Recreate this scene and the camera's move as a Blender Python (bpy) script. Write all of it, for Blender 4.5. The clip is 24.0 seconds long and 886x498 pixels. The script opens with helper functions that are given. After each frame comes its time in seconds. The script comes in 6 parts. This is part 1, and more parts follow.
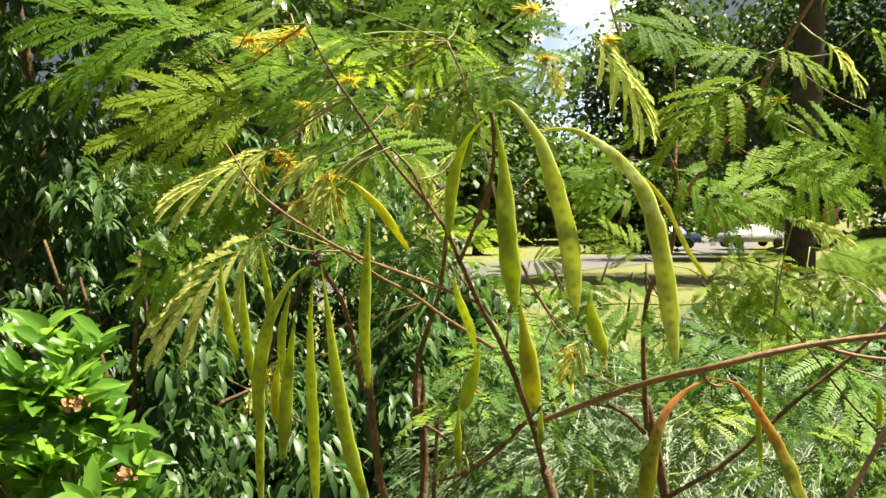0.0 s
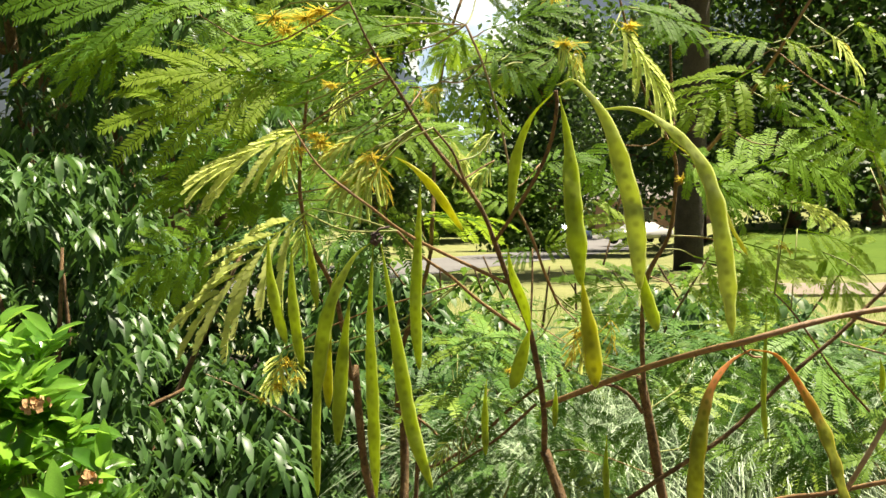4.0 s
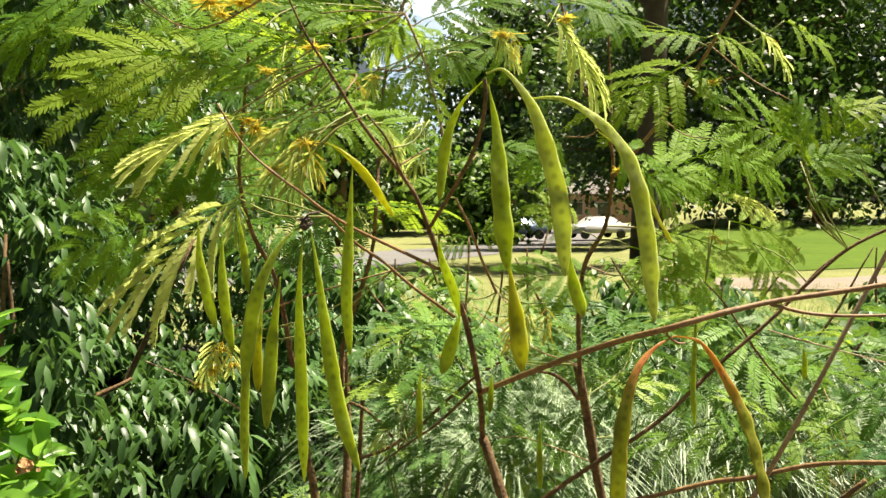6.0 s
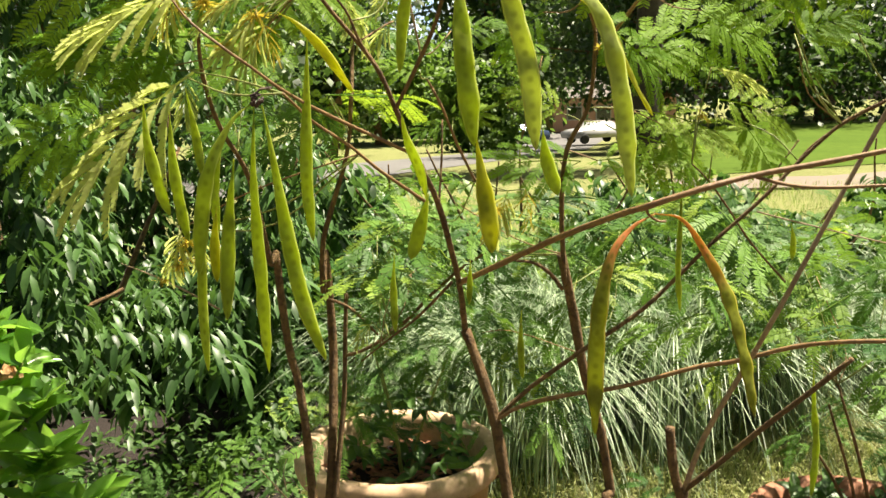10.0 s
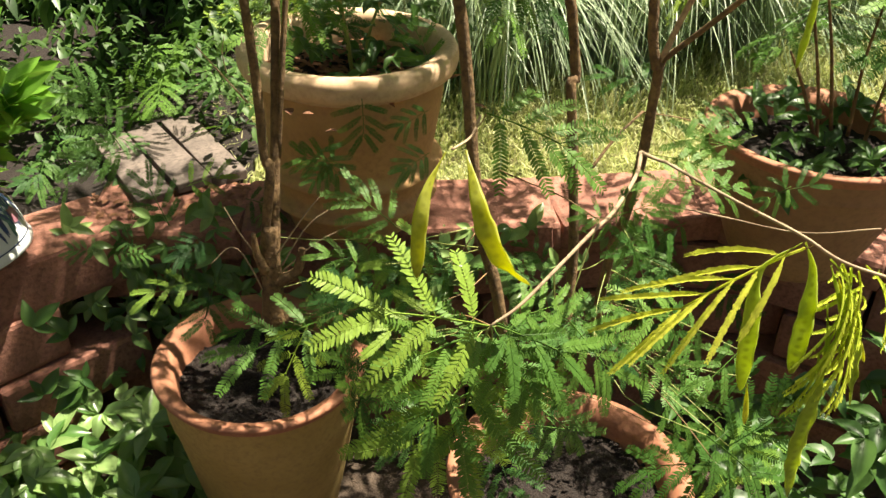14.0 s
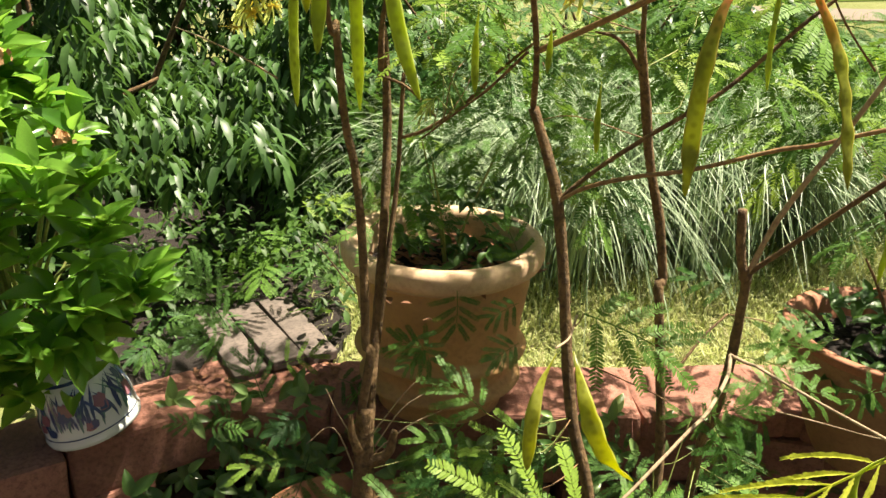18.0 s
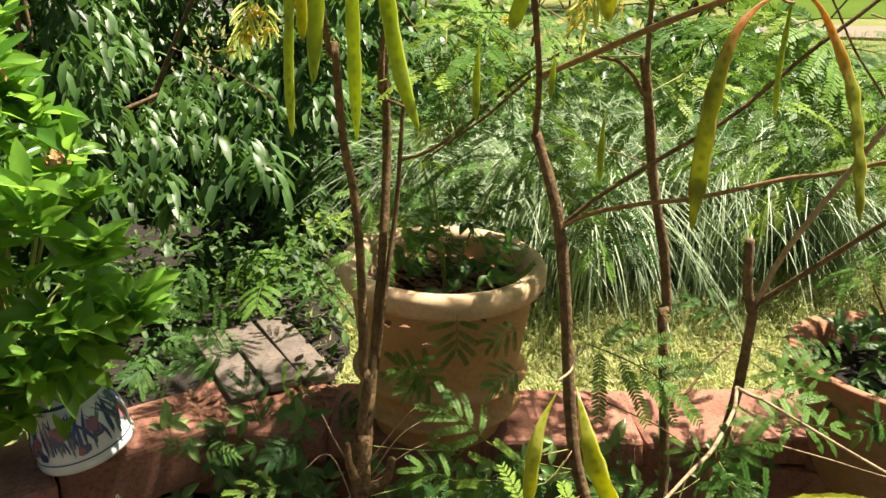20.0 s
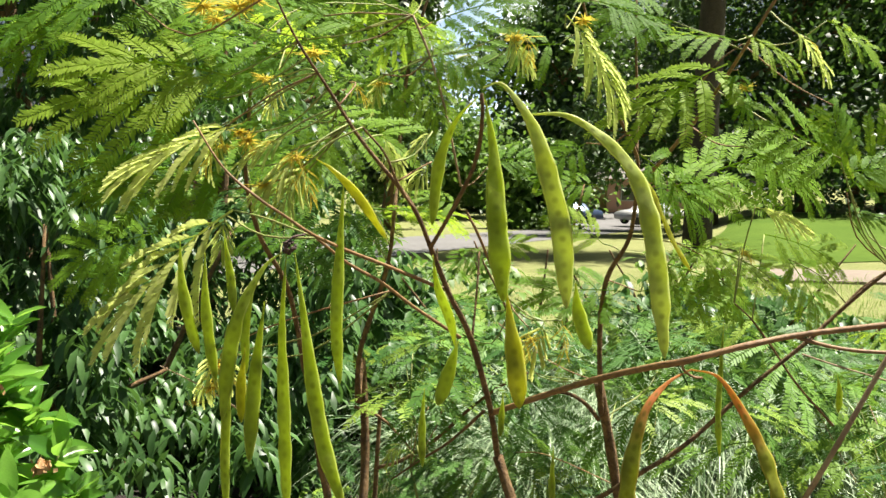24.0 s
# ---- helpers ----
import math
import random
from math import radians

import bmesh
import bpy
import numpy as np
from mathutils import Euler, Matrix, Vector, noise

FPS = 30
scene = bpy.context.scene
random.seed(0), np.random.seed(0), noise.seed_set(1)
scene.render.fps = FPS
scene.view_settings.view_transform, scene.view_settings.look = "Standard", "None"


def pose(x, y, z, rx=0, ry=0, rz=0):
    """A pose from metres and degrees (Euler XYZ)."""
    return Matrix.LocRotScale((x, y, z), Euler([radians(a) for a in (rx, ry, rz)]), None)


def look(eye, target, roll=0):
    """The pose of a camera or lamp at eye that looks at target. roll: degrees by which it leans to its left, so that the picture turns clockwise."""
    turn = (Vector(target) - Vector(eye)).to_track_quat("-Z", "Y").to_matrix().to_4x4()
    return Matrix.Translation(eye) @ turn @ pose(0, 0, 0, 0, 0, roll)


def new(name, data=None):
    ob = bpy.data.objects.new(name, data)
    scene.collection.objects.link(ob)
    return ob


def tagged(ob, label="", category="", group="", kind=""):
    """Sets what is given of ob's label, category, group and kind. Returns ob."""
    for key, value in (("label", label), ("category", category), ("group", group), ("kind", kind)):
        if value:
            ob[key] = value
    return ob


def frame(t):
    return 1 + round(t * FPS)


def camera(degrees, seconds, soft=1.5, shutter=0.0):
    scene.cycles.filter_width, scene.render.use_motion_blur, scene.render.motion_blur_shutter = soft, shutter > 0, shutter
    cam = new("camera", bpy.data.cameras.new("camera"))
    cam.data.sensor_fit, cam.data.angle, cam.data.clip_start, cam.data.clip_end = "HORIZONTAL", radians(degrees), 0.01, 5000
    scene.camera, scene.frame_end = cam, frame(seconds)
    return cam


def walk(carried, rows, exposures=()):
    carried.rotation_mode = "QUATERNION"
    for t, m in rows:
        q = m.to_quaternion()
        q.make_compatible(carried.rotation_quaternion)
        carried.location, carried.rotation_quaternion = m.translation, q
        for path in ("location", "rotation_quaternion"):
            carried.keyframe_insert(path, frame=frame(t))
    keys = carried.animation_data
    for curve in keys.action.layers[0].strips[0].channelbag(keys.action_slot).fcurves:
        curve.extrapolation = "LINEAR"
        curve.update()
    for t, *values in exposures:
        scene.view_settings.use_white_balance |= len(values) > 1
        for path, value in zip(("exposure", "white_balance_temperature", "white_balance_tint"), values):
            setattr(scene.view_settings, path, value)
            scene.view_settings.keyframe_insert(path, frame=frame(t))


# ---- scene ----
cam = camera(55.1, 24.0, 1.5, 0.12)
METRES, EYE, TILT, LEAN, TURN = 0.9, 1.5, -3.0, 0.0, 0.0
ROWS = [
    (0.0, 0.0, 0.0, 0.0, 0.0, 0.0, 0.0),
    (0.5, -0.0226, -0.0223, -0.0029, 0.92, 0.21, 0.28),
    (1.0, -0.0649, -0.0269, 0.0045, -0.35, 0.47, 1.3),
    (1.5, -0.0967, -0.0277, 0.0109, -2.51, 0.85, 1.92),
    (3.5, -0.1393, 0.0019, -0.0125, -6.31, 0.22, 0.76),
    (4.0, -0.147, 0.0082, -0.0179, -7.09, -0.08, 0.57),
    (4.5, -0.1481, 0.013, -0.0241, -8.37, -0.55, 0.28),
    (5.0, -0.1464, 0.013, -0.027, -9.27, -0.78, 0.23),
    (5.5, -0.1377, 0.0039, -0.0248, -9.56, -0.71, 0.22),
    (6.0, -0.1211, -0.0039, -0.0242, -9.78, -0.59, 0.01),
    (6.5, -0.0908, -0.0095, -0.0246, -9.25, -0.55, -0.01),
    (7.0, -0.0726, -0.0185, -0.0236, -7.5, -0.55, -0.29),
    (7.5, -0.0529, -0.0041, -0.0264, -5.93, -0.82, -0.84),
    (8.0, -0.0443, 0.0056, -0.0209, -5.11, -0.64, -0.89),
    (8.5, -0.0559, 0.0092, -0.0196, -4.95, -0.47, -0.54),
    (9.0, -0.0805, 0.0126, -0.0216, -6.11, -0.89, 0.09),
    (9.5, -0.0899, 0.0174, -0.0341, -8.14, -2.44, 0.82),
    (10.0, -0.0844, 0.0324, -0.0536, -9.87, -6.7, 1.47),
    (10.5, -0.0822, 0.0357, -0.0735, -9.95, -11.24, 2.0),
    (11.0, -0.076, 0.0398, -0.0914, -9.71, -14.41, 2.15),
    (11.5, -0.0672, 0.0617, -0.1173, -10.11, -18.18, 1.9),
    (13.5, -0.0769, 0.1159, -0.184, -12.77, -29.67, -0.35),
    (14.0, -0.0794, 0.1115, -0.1828, -12.55, -30.14, -0.87),
    (14.5, -0.0973, 0.103, -0.1743, -11.16, -29.13, -1.57),
    (15.0, -0.1286, 0.0891, -0.1656, -9.39, -27.05, -1.98),
    (15.5, -0.1565, 0.0652, -0.1566, -8.44, -24.61, -1.94),
    (16.0, -0.1603, 0.0421, -0.1485, -8.88, -22.55, -1.58),
    (16.5, -0.166, 0.0183, -0.1416, -8.69, -20.85, -1.35),
    (17.0, -0.1606, 0.0115, -0.1335, -8.15, -19.27, -1.42),
    (17.5, -0.1549, 0.0236, -0.1305, -7.89, -18.27, -1.3),
    (18.0, -0.1491, 0.0526, -0.1264, -8.17, -18.37, -1.01),
    (18.5, -0.1533, 0.0724, -0.1261, -8.31, -18.3, -1.3),
    (20.5, -0.135, 0.0813, -0.1129, -7.83, -17.08, -1.4),
    (21.0, -0.1216, 0.0766, -0.107, -7.6, -16.44, -1.67),
    (21.5, -0.099, 0.0727, -0.0851, -7.24, -14.88, -1.63),
    (22.0, -0.069, 0.073, -0.0606, -7.03, -12.58, -1.24),
    (22.5, -0.0456, 0.0763, -0.034, -6.64, -9.72, -1.13),
    (23.0, -0.0347, 0.0696, -0.0081, -6.08, -6.53, -0.96),
    (23.5, -0.0391, 0.0571, 0.0054, -5.97, -3.78, -0.74),
    (24.0, -0.0643, 0.042, 0.0117, -6.33, -1.71, -0.66),
]
walk(cam, [(t, pose(0, 0, EYE, TILT, LEAN, TURN) @ pose(METRES * x, METRES * y, METRES * z, 90 + pitch, roll, yaw)) for t, x, y, z, yaw, pitch, roll in ROWS], exposures=[(0.0, 1.52, 7200, 10), (10.0, 1.52, 7200, 10), (14.0, 1.64, 7200, 10), (18.0, 1.54, 7200, 10), (22.4, 1.52, 7200, 10), (24.0, 1.52, 6500, 10)])

# ---- world and sun ----
SUN_EL, SUN_AZ = 67.0, 75.0  # degrees; azimuth from +y towards +x
world = bpy.data.worlds.new("sky")
scene.world = world
world.use_nodes = True
wn, wl = world.node_tree.nodes, world.node_tree.links
sky = wn.new("ShaderNodeTexSky")
sky.sky_type, sky.sun_disc = "NISHITA", False
sky.dust_density = 4.0
sky.sun_elevation, sky.sun_rotation = radians(SUN_EL), radians(SUN_AZ)
wn["Background"].inputs["Strength"].default_value = 0.024
wl.new(sky.outputs[0], wn["Background"].inputs["Color"])
sun = new("sun", bpy.data.lights.new("sun", "SUN"))
sun.data.energy, sun.data.angle, sun.data.color = 5.45, radians(0.6), (1.0, 0.94, 0.83)
_el, _az = radians(SUN_EL), radians(SUN_AZ)
sun.matrix_world = look((0, 0, 0), (-math.sin(_az) * math.cos(_el), -math.cos(_az) * math.cos(_el), -math.sin(_el)))
sun.location = (3, 4, 8)
rng = random.Random(7)


# ---- materials ----
def rgb(c):
    return (*c, 1.0)


def mat(name):
    m = bpy.data.materials.new(name)
    m.use_nodes = True
    return m, m.node_tree.nodes, m.node_tree.links, m.node_tree.nodes["Principled BSDF"]


def ramp(nodes, stops):
    r = nodes.new("ShaderNodeValToRGB")
    while len(r.color_ramp.elements) < len(stops):
        r.color_ramp.elements.new(0.5)
    for e, (p, c) in zip(r.color_ramp.elements, stops):
        e.position, e.color = p, rgb(c)
    return r


def tex(nodes, links, scale, detail=5.0, rough=0.6, space="Object", kind="ShaderNodeTexNoise"):
    co = nodes.new("ShaderNodeTexCoord")
    n = nodes.new(kind)
    n.inputs["Scale"].default_value = scale
    if kind == "ShaderNodeTexNoise":
        n.inputs["Detail"].default_value, n.inputs["Roughness"].default_value = detail, rough
    links.new(co.outputs[space], n.inputs["Vector"])
    return n


def mix(nodes, links, a, b, fac, blend="MIX"):
    x = nodes.new("ShaderNodeMix")
    x.data_type, x.blend_type = "RGBA", blend
    for sock, v in ((x.inputs[0], fac), (x.inputs[6], a), (x.inputs[7], b)):
        if isinstance(v, (int, float)):
            sock.default_value = v
        elif isinstance(v, tuple):
            sock.default_value = rgb(v)
        else:
            links.new(v, sock)
    return x.outputs[2]


def rough_stuff(name, c1, c2, c3, scale, fine, rough=0.85, bump=0.4, space="Object", depth=0.01, spec=0.5):
    """Two scales of variation between three colours, with relief."""
    m, n, l, p = mat(name)
    big, small = tex(n, l, scale, 4, 0.6, space), tex(n, l, fine, 6, 0.65, space)
    r = ramp(n, [(0.35, c1), (0.65, c2)])
    l.new(big.outputs["Fac"], r.inputs[0])
    s = ramp(n, [(0.45, (0, 0, 0)), (0.72, (1, 1, 1))])
    l.new(small.outputs["Fac"], s.inputs[0])
    l.new(mix(n, l, r.outputs[0], c3, s.outputs[0]), p.inputs["Base Color"])
    p.inputs["Roughness"].default_value, p.inputs["Specular IOR Level"].default_value = rough, spec
    b = n.new("ShaderNodeBump")
    b.inputs["Strength"].default_value, b.inputs["Distance"].default_value = bump, depth
    l.new(small.outputs["Fac"], b.inputs["Height"])
    l.new(b.outputs[0], p.inputs["Normal"])
    return m


def leafy(name, dark, light, glow, rough=0.45, trans=0.45, island=False, spec=0.5, yellow=None, grain=60.0):
    """A leaf: a glossy upper skin over a body that lets light through."""
    m, n, l, p = mat(name)
    if island:
        g = n.new("ShaderNodeNewGeometry")
        rnd = g.outputs["Random Per Island"]
    else:
        g = n.new("ShaderNodeObjectInfo")
        rnd = g.outputs["Random"]
    stops = [(0.0, dark), (0.75, light)] + ([(1.0, yellow)] if yellow else [])
    r = ramp(n, stops)
    l.new(rnd, r.inputs[0])
    t = tex(n, l, grain, 3, 0.6)
    tr = ramp(n, [(0.3, (0.62, 0.62, 0.62)), (0.7, (1.1, 1.1, 1.05))])
    l.new(t.outputs["Fac"], tr.inputs[0])
    col = mix(n, l, r.outputs[0], tr.outputs[0], 1.0, "MULTIPLY")
    l.new(col, p.inputs["Base Color"])
    p.inputs["Roughness"].default_value, p.inputs["Specular IOR Level"].default_value = rough, spec
    tl = n.new("ShaderNodeBsdfTranslucent")
    l.new(mix(n, l, col, glow, 0.65), tl.inputs["Color"])
    ms = n.new("ShaderNodeMixShader")
    ms.inputs[0].default_value = trans
    l.new(p.outputs[0], ms.inputs[1])
    l.new(tl.outputs[0], ms.inputs[2])
    l.new(ms.outputs[0], n["Material Output"].inputs["Surface"])
    return m


M_LEAF = leafy("feathery_leaf", (0.068, 0.18, 0.02), (0.195, 0.35, 0.035), (0.48, 0.66, 0.05), rough=0.6, trans=0.5, spec=0.18, yellow=(0.26, 0.36, 0.04))
# two darker copies of the feathery leaf, with shade put into their colour
M_MID = leafy("half_shaded_feathery_leaf", (0.034, 0.11, 0.022), (0.14, 0.27, 0.048), (0.28, 0.5, 0.05), rough=0.5, trans=0.26, spec=0.2, yellow=(0.26, 0.36, 0.05))
M_SHADED = leafy("shaded_feathery_leaf", (0.028, 0.09, 0.026), (0.095, 0.2, 0.048), (0.2, 0.4, 0.05), rough=0.5, trans=0.24, spec=0.18)
M_YOUNG = leafy("young_folded_leaf", (0.48, 0.58, 0.17), (0.66, 0.71, 0.25), (0.74, 0.83, 0.27), rough=0.6, trans=0.58, spec=0.25, yellow=(0.64, 0.63, 0.18), grain=18)
M_GLOSSY = leafy("glossy_broad_leaf", (0.065, 0.18, 0.03), (0.18, 0.37, 0.055), (0.42, 0.76, 0.09), rough=0.24, trans=0.44)
M_DROOP = leafy("drooping_dark_leaf", (0.025, 0.062, 0.018), (0.085, 0.18, 0.05), (0.17, 0.36, 0.06), rough=0.42, trans=0.22, island=True, spec=0.36, grain=25)
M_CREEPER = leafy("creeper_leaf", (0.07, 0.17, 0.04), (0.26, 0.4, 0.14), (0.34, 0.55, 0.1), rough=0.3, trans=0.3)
# low weeds: dark colour carries the shade of the shrubs above
M_SHADELOW = leafy("shaded_weed_leaf", (0.018, 0.05, 0.012), (0.075, 0.15, 0.035), (0.15, 0.3, 0.045), rough=0.5, trans=0.25, island=True, spec=0.25, grain=25)
# creeper and weed leaf darkened in colour for places in shadow
M_SHADEWEED = leafy("shade_dark_leaf", (0.025, 0.075, 0.018), (0.09, 0.19, 0.045), (0.18, 0.36, 0.05), rough=0.42, trans=0.28, spec=0.4)
M_FINE = leafy("unfolding_leaf", (0.32, 0.44, 0.05), (0.52, 0.6, 0.09), (0.72, 0.84, 0.1), rough=0.6, trans=0.55, spec=0.2, yellow=(0.66, 0.64, 0.1), grain=18)
M_BLADE = leafy("grass_blade", (0.06, 0.13, 0.045), (0.42, 0.53, 0.35), (0.34, 0.5, 0.22), rough=0.42, trans=0.22, island=True, spec=0.4, grain=8)
M_ROUGH = leafy("rough_grass_blade", (0.07, 0.15, 0.03), (0.2, 0.31, 0.07), (0.36, 0.5, 0.1), rough=0.5, trans=0.35, island=True, spec=0.2, yellow=(0.34, 0.36, 0.14), grain=8)
M_LAWN_BLADE = leafy("lawn_blade", (0.32, 0.39, 0.11), (0.54, 0.56, 0.25), (0.62, 0.66, 0.24), rough=0.5, trans=0.4, island=True, yellow=(0.6, 0.54, 0.32), grain=8)
# far leaves as a shaded and a sunlit copy, light put into the colour
M_WOODS = leafy("shaded_tree_leaf", (0.02, 0.05, 0.012), (0.06, 0.12, 0.025), (0.12, 0.25, 0.03), rough=0.5, trans=0.25, island=True, grain=3)
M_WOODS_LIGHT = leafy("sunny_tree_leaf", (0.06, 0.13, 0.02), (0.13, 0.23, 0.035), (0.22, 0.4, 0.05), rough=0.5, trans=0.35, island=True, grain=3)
M_FLOWER = leafy("yellow_flower", (0.6, 0.47, 0.05), (0.72, 0.58, 0.08), (0.8, 0.66, 0.1), trans=0.35)
M_DEAD = rough_stuff("withered_petals", (0.45, 0.26, 0.11), (0.6, 0.4, 0.2), (0.3, 0.16, 0.07), 60, 200, 0.9)
M_GREYBARK = rough_stuff("grey_brown_bark", (0.06, 0.047, 0.038), (0.1, 0.08, 0.065), (0.035, 0.028, 0.022), 5, 40, 0.9, 1.0, depth=0.02)
M_BARK = rough_stuff("brown_bark", (0.125, 0.07, 0.029), (0.24, 0.146, 0.062), (0.05, 0.029, 0.014), 34, 110, 0.85, 1.0, depth=0.006)
M_REDTWIG = rough_stuff("reddish_twig", (0.22, 0.12, 0.05), (0.3, 0.18, 0.075), (0.12, 0.07, 0.033), 30, 160, 0.6, 0.5, depth=0.002)
M_PALETWIG = rough_stuff("pale_dry_twig", (0.30, 0.21, 0.13), (0.42, 0.32, 0.2), (0.2, 0.13, 0.08), 30, 200, 0.8, 0.5, depth=0.002)
M_STEM = rough_stuff("green_stem", (0.16, 0.24, 0.05), (0.3, 0.33, 0.09), (0.2, 0.15, 0.06), 40, 150, 0.6, 0.2, depth=0.001)
M_RIM = rough_stuff("reddish_pot_rim", (0.3, 0.12, 0.062), (0.38, 0.165, 0.09), (0.24, 0.1, 0.055), 9, 110, 0.75, 0.3, depth=0.002)
M_TERRA = rough_stuff("terracotta", (0.33, 0.225, 0.06), (0.43, 0.305, 0.1), (0.27, 0.18, 0.06), 5, 110, 0.75, 0.25, depth=0.002)
# ringed pot body: ochre darkened for the shade below its rim
M_SHADEBODY = rough_stuff("shaded_ochre_terracotta", (0.4, 0.22, 0.085), (0.5, 0.3, 0.13), (0.33, 0.18, 0.08), 5, 90, 0.75, 0.25, depth=0.002)
# terracotta browned and darkened to stand for a pot in shade
M_SHADEPOT = rough_stuff("shaded_brown_terracotta", (0.25, 0.135, 0.065), (0.32, 0.18, 0.09), (0.2, 0.11, 0.055), 5, 90, 0.75, 0.25, depth=0.002)
# ringed pot rim: the same clay paled for the sun on it
M_LITRIM = rough_stuff("sunlit_tan_terracotta", (0.56, 0.38, 0.23), (0.66, 0.48, 0.31), (0.46, 0.3, 0.18), 8, 90, 0.75, 0.25, depth=0.002)
M_BRICK = rough_stuff("red_wall_block", (0.21, 0.088, 0.06), (0.37, 0.168, 0.118), (0.15, 0.064, 0.046), 7, 120, 0.9, 0.7, depth=0.004)
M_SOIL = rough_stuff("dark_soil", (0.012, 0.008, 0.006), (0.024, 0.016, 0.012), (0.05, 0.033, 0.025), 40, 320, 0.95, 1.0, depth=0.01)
M_WOOD = rough_stuff("weathered_board", (0.1, 0.079, 0.067), (0.165, 0.13, 0.11), (0.055, 0.043, 0.036), 14, 90, 0.85, 0.5, depth=0.003)
M_GROUND = rough_stuff("grassy_ground", (0.12, 0.15, 0.045), (0.19, 0.21, 0.075), (0.25, 0.22, 0.12), 1.3, 30, 0.95, 0.8, depth=0.03, spec=0.1)
M_TERRACE = rough_stuff("terrace_soil", (0.07, 0.05, 0.035), (0.12, 0.085, 0.06), (0.05, 0.035, 0.025), 5, 60, 0.95, 0.8, depth=0.02)
M_FARLAWN = rough_stuff("mown_lawn", (0.06, 0.105, 0.016), (0.08, 0.13, 0.02), (0.05, 0.085, 0.013), 0.35, 6, 0.95, 0.3, depth=0.03, spec=0.05)
M_ROAD = rough_stuff("pale_asphalt", (0.115, 0.112, 0.11), (0.15, 0.147, 0.145), (0.095, 0.092, 0.09), 0.4, 12, 0.9, 0.2)
M_PATH = rough_stuff("tan_path", (0.17, 0.135, 0.105), (0.21, 0.17, 0.135), (0.14, 0.11, 0.085), 0.6, 10, 0.9, 0.2)
M_PINK = rough_stuff("pink_brick_house", (0.40, 0.22, 0.17), (0.47, 0.28, 0.22), (0.35, 0.2, 0.16), 0.8, 9, 0.9, 0.3)
M_ROOF = rough_stuff("grey_shingle", (0.14, 0.12, 0.11), (0.2, 0.18, 0.165), (0.1, 0.09, 0.085), 1.0, 8, 0.9, 0.4)
M_LITTER = rough_stuff("leaf_litter", (0.16, 0.07, 0.035), (0.3, 0.13, 0.065), (0.1, 0.05, 0.03), 60, 200, 0.9)
M_HULL = rough_stuff("dry_hull", (0.05, 0.03, 0.025), (0.09, 0.05, 0.04), (0.03, 0.02, 0.02), 80, 300, 0.7)


def plain(name, c, rough=0.4, metal=0.0):
    m, n, l, p = mat(name)
    t = tex(n, l, 6, 3)
    l.new(mix(n, l, c, tuple(v * 0.8 for v in c), t.outputs["Fac"]), p.inputs["Base Color"])
    p.inputs["Roughness"].default_value, p.inputs["Metallic"].default_value = rough, metal
    return m


M_CARBLUE = plain("blue_car_paint", (0.06, 0.09, 0.16), 0.25, 0.4)
M_CARWHITE = plain("white_car_paint", (0.36, 0.36, 0.36), 0.35)
M_TYRE = plain("tyre_rubber", (0.02, 0.02, 0.02), 0.8)
M_CARGLASS = plain("dark_car_glass", (0.03, 0.035, 0.04), 0.08)
M_WHITEGLAZE = plain("white_glaze", (0.72, 0.76, 0.74), 0.12)
# backdrop skin whose emission stands in for bright sky
M_SKYGLOW = plain("cloud", (0.9, 0.93, 0.95), 1.0)
_cn, _cl = M_SKYGLOW.node_tree.nodes, M_SKYGLOW.node_tree.links
_ct, _cr = tex(_cn, _cl, 0.02, 5), ramp(_cn, [(0.4, (0.42, 0.62, 1.0)), (0.6, (1.0, 1.0, 1.0))])
_cl.new(_ct.outputs["Fac"], _cr.inputs[0])
_cl.new(_cr.outputs[0], _cn["Principled BSDF"].inputs["Emission Color"])
M_SKYGLOW.node_tree.nodes["Principled BSDF"].inputs["Emission Strength"].default_value = 0.32
M_NAVY = plain("navy_glaze", (0.05, 0.075, 0.17), 0.12)
M_TEAL = plain("green_glaze", (0.11, 0.21, 0.19), 0.12)
M_ROSE = plain("rose_glaze", (0.27, 0.12, 0.15), 0.12)


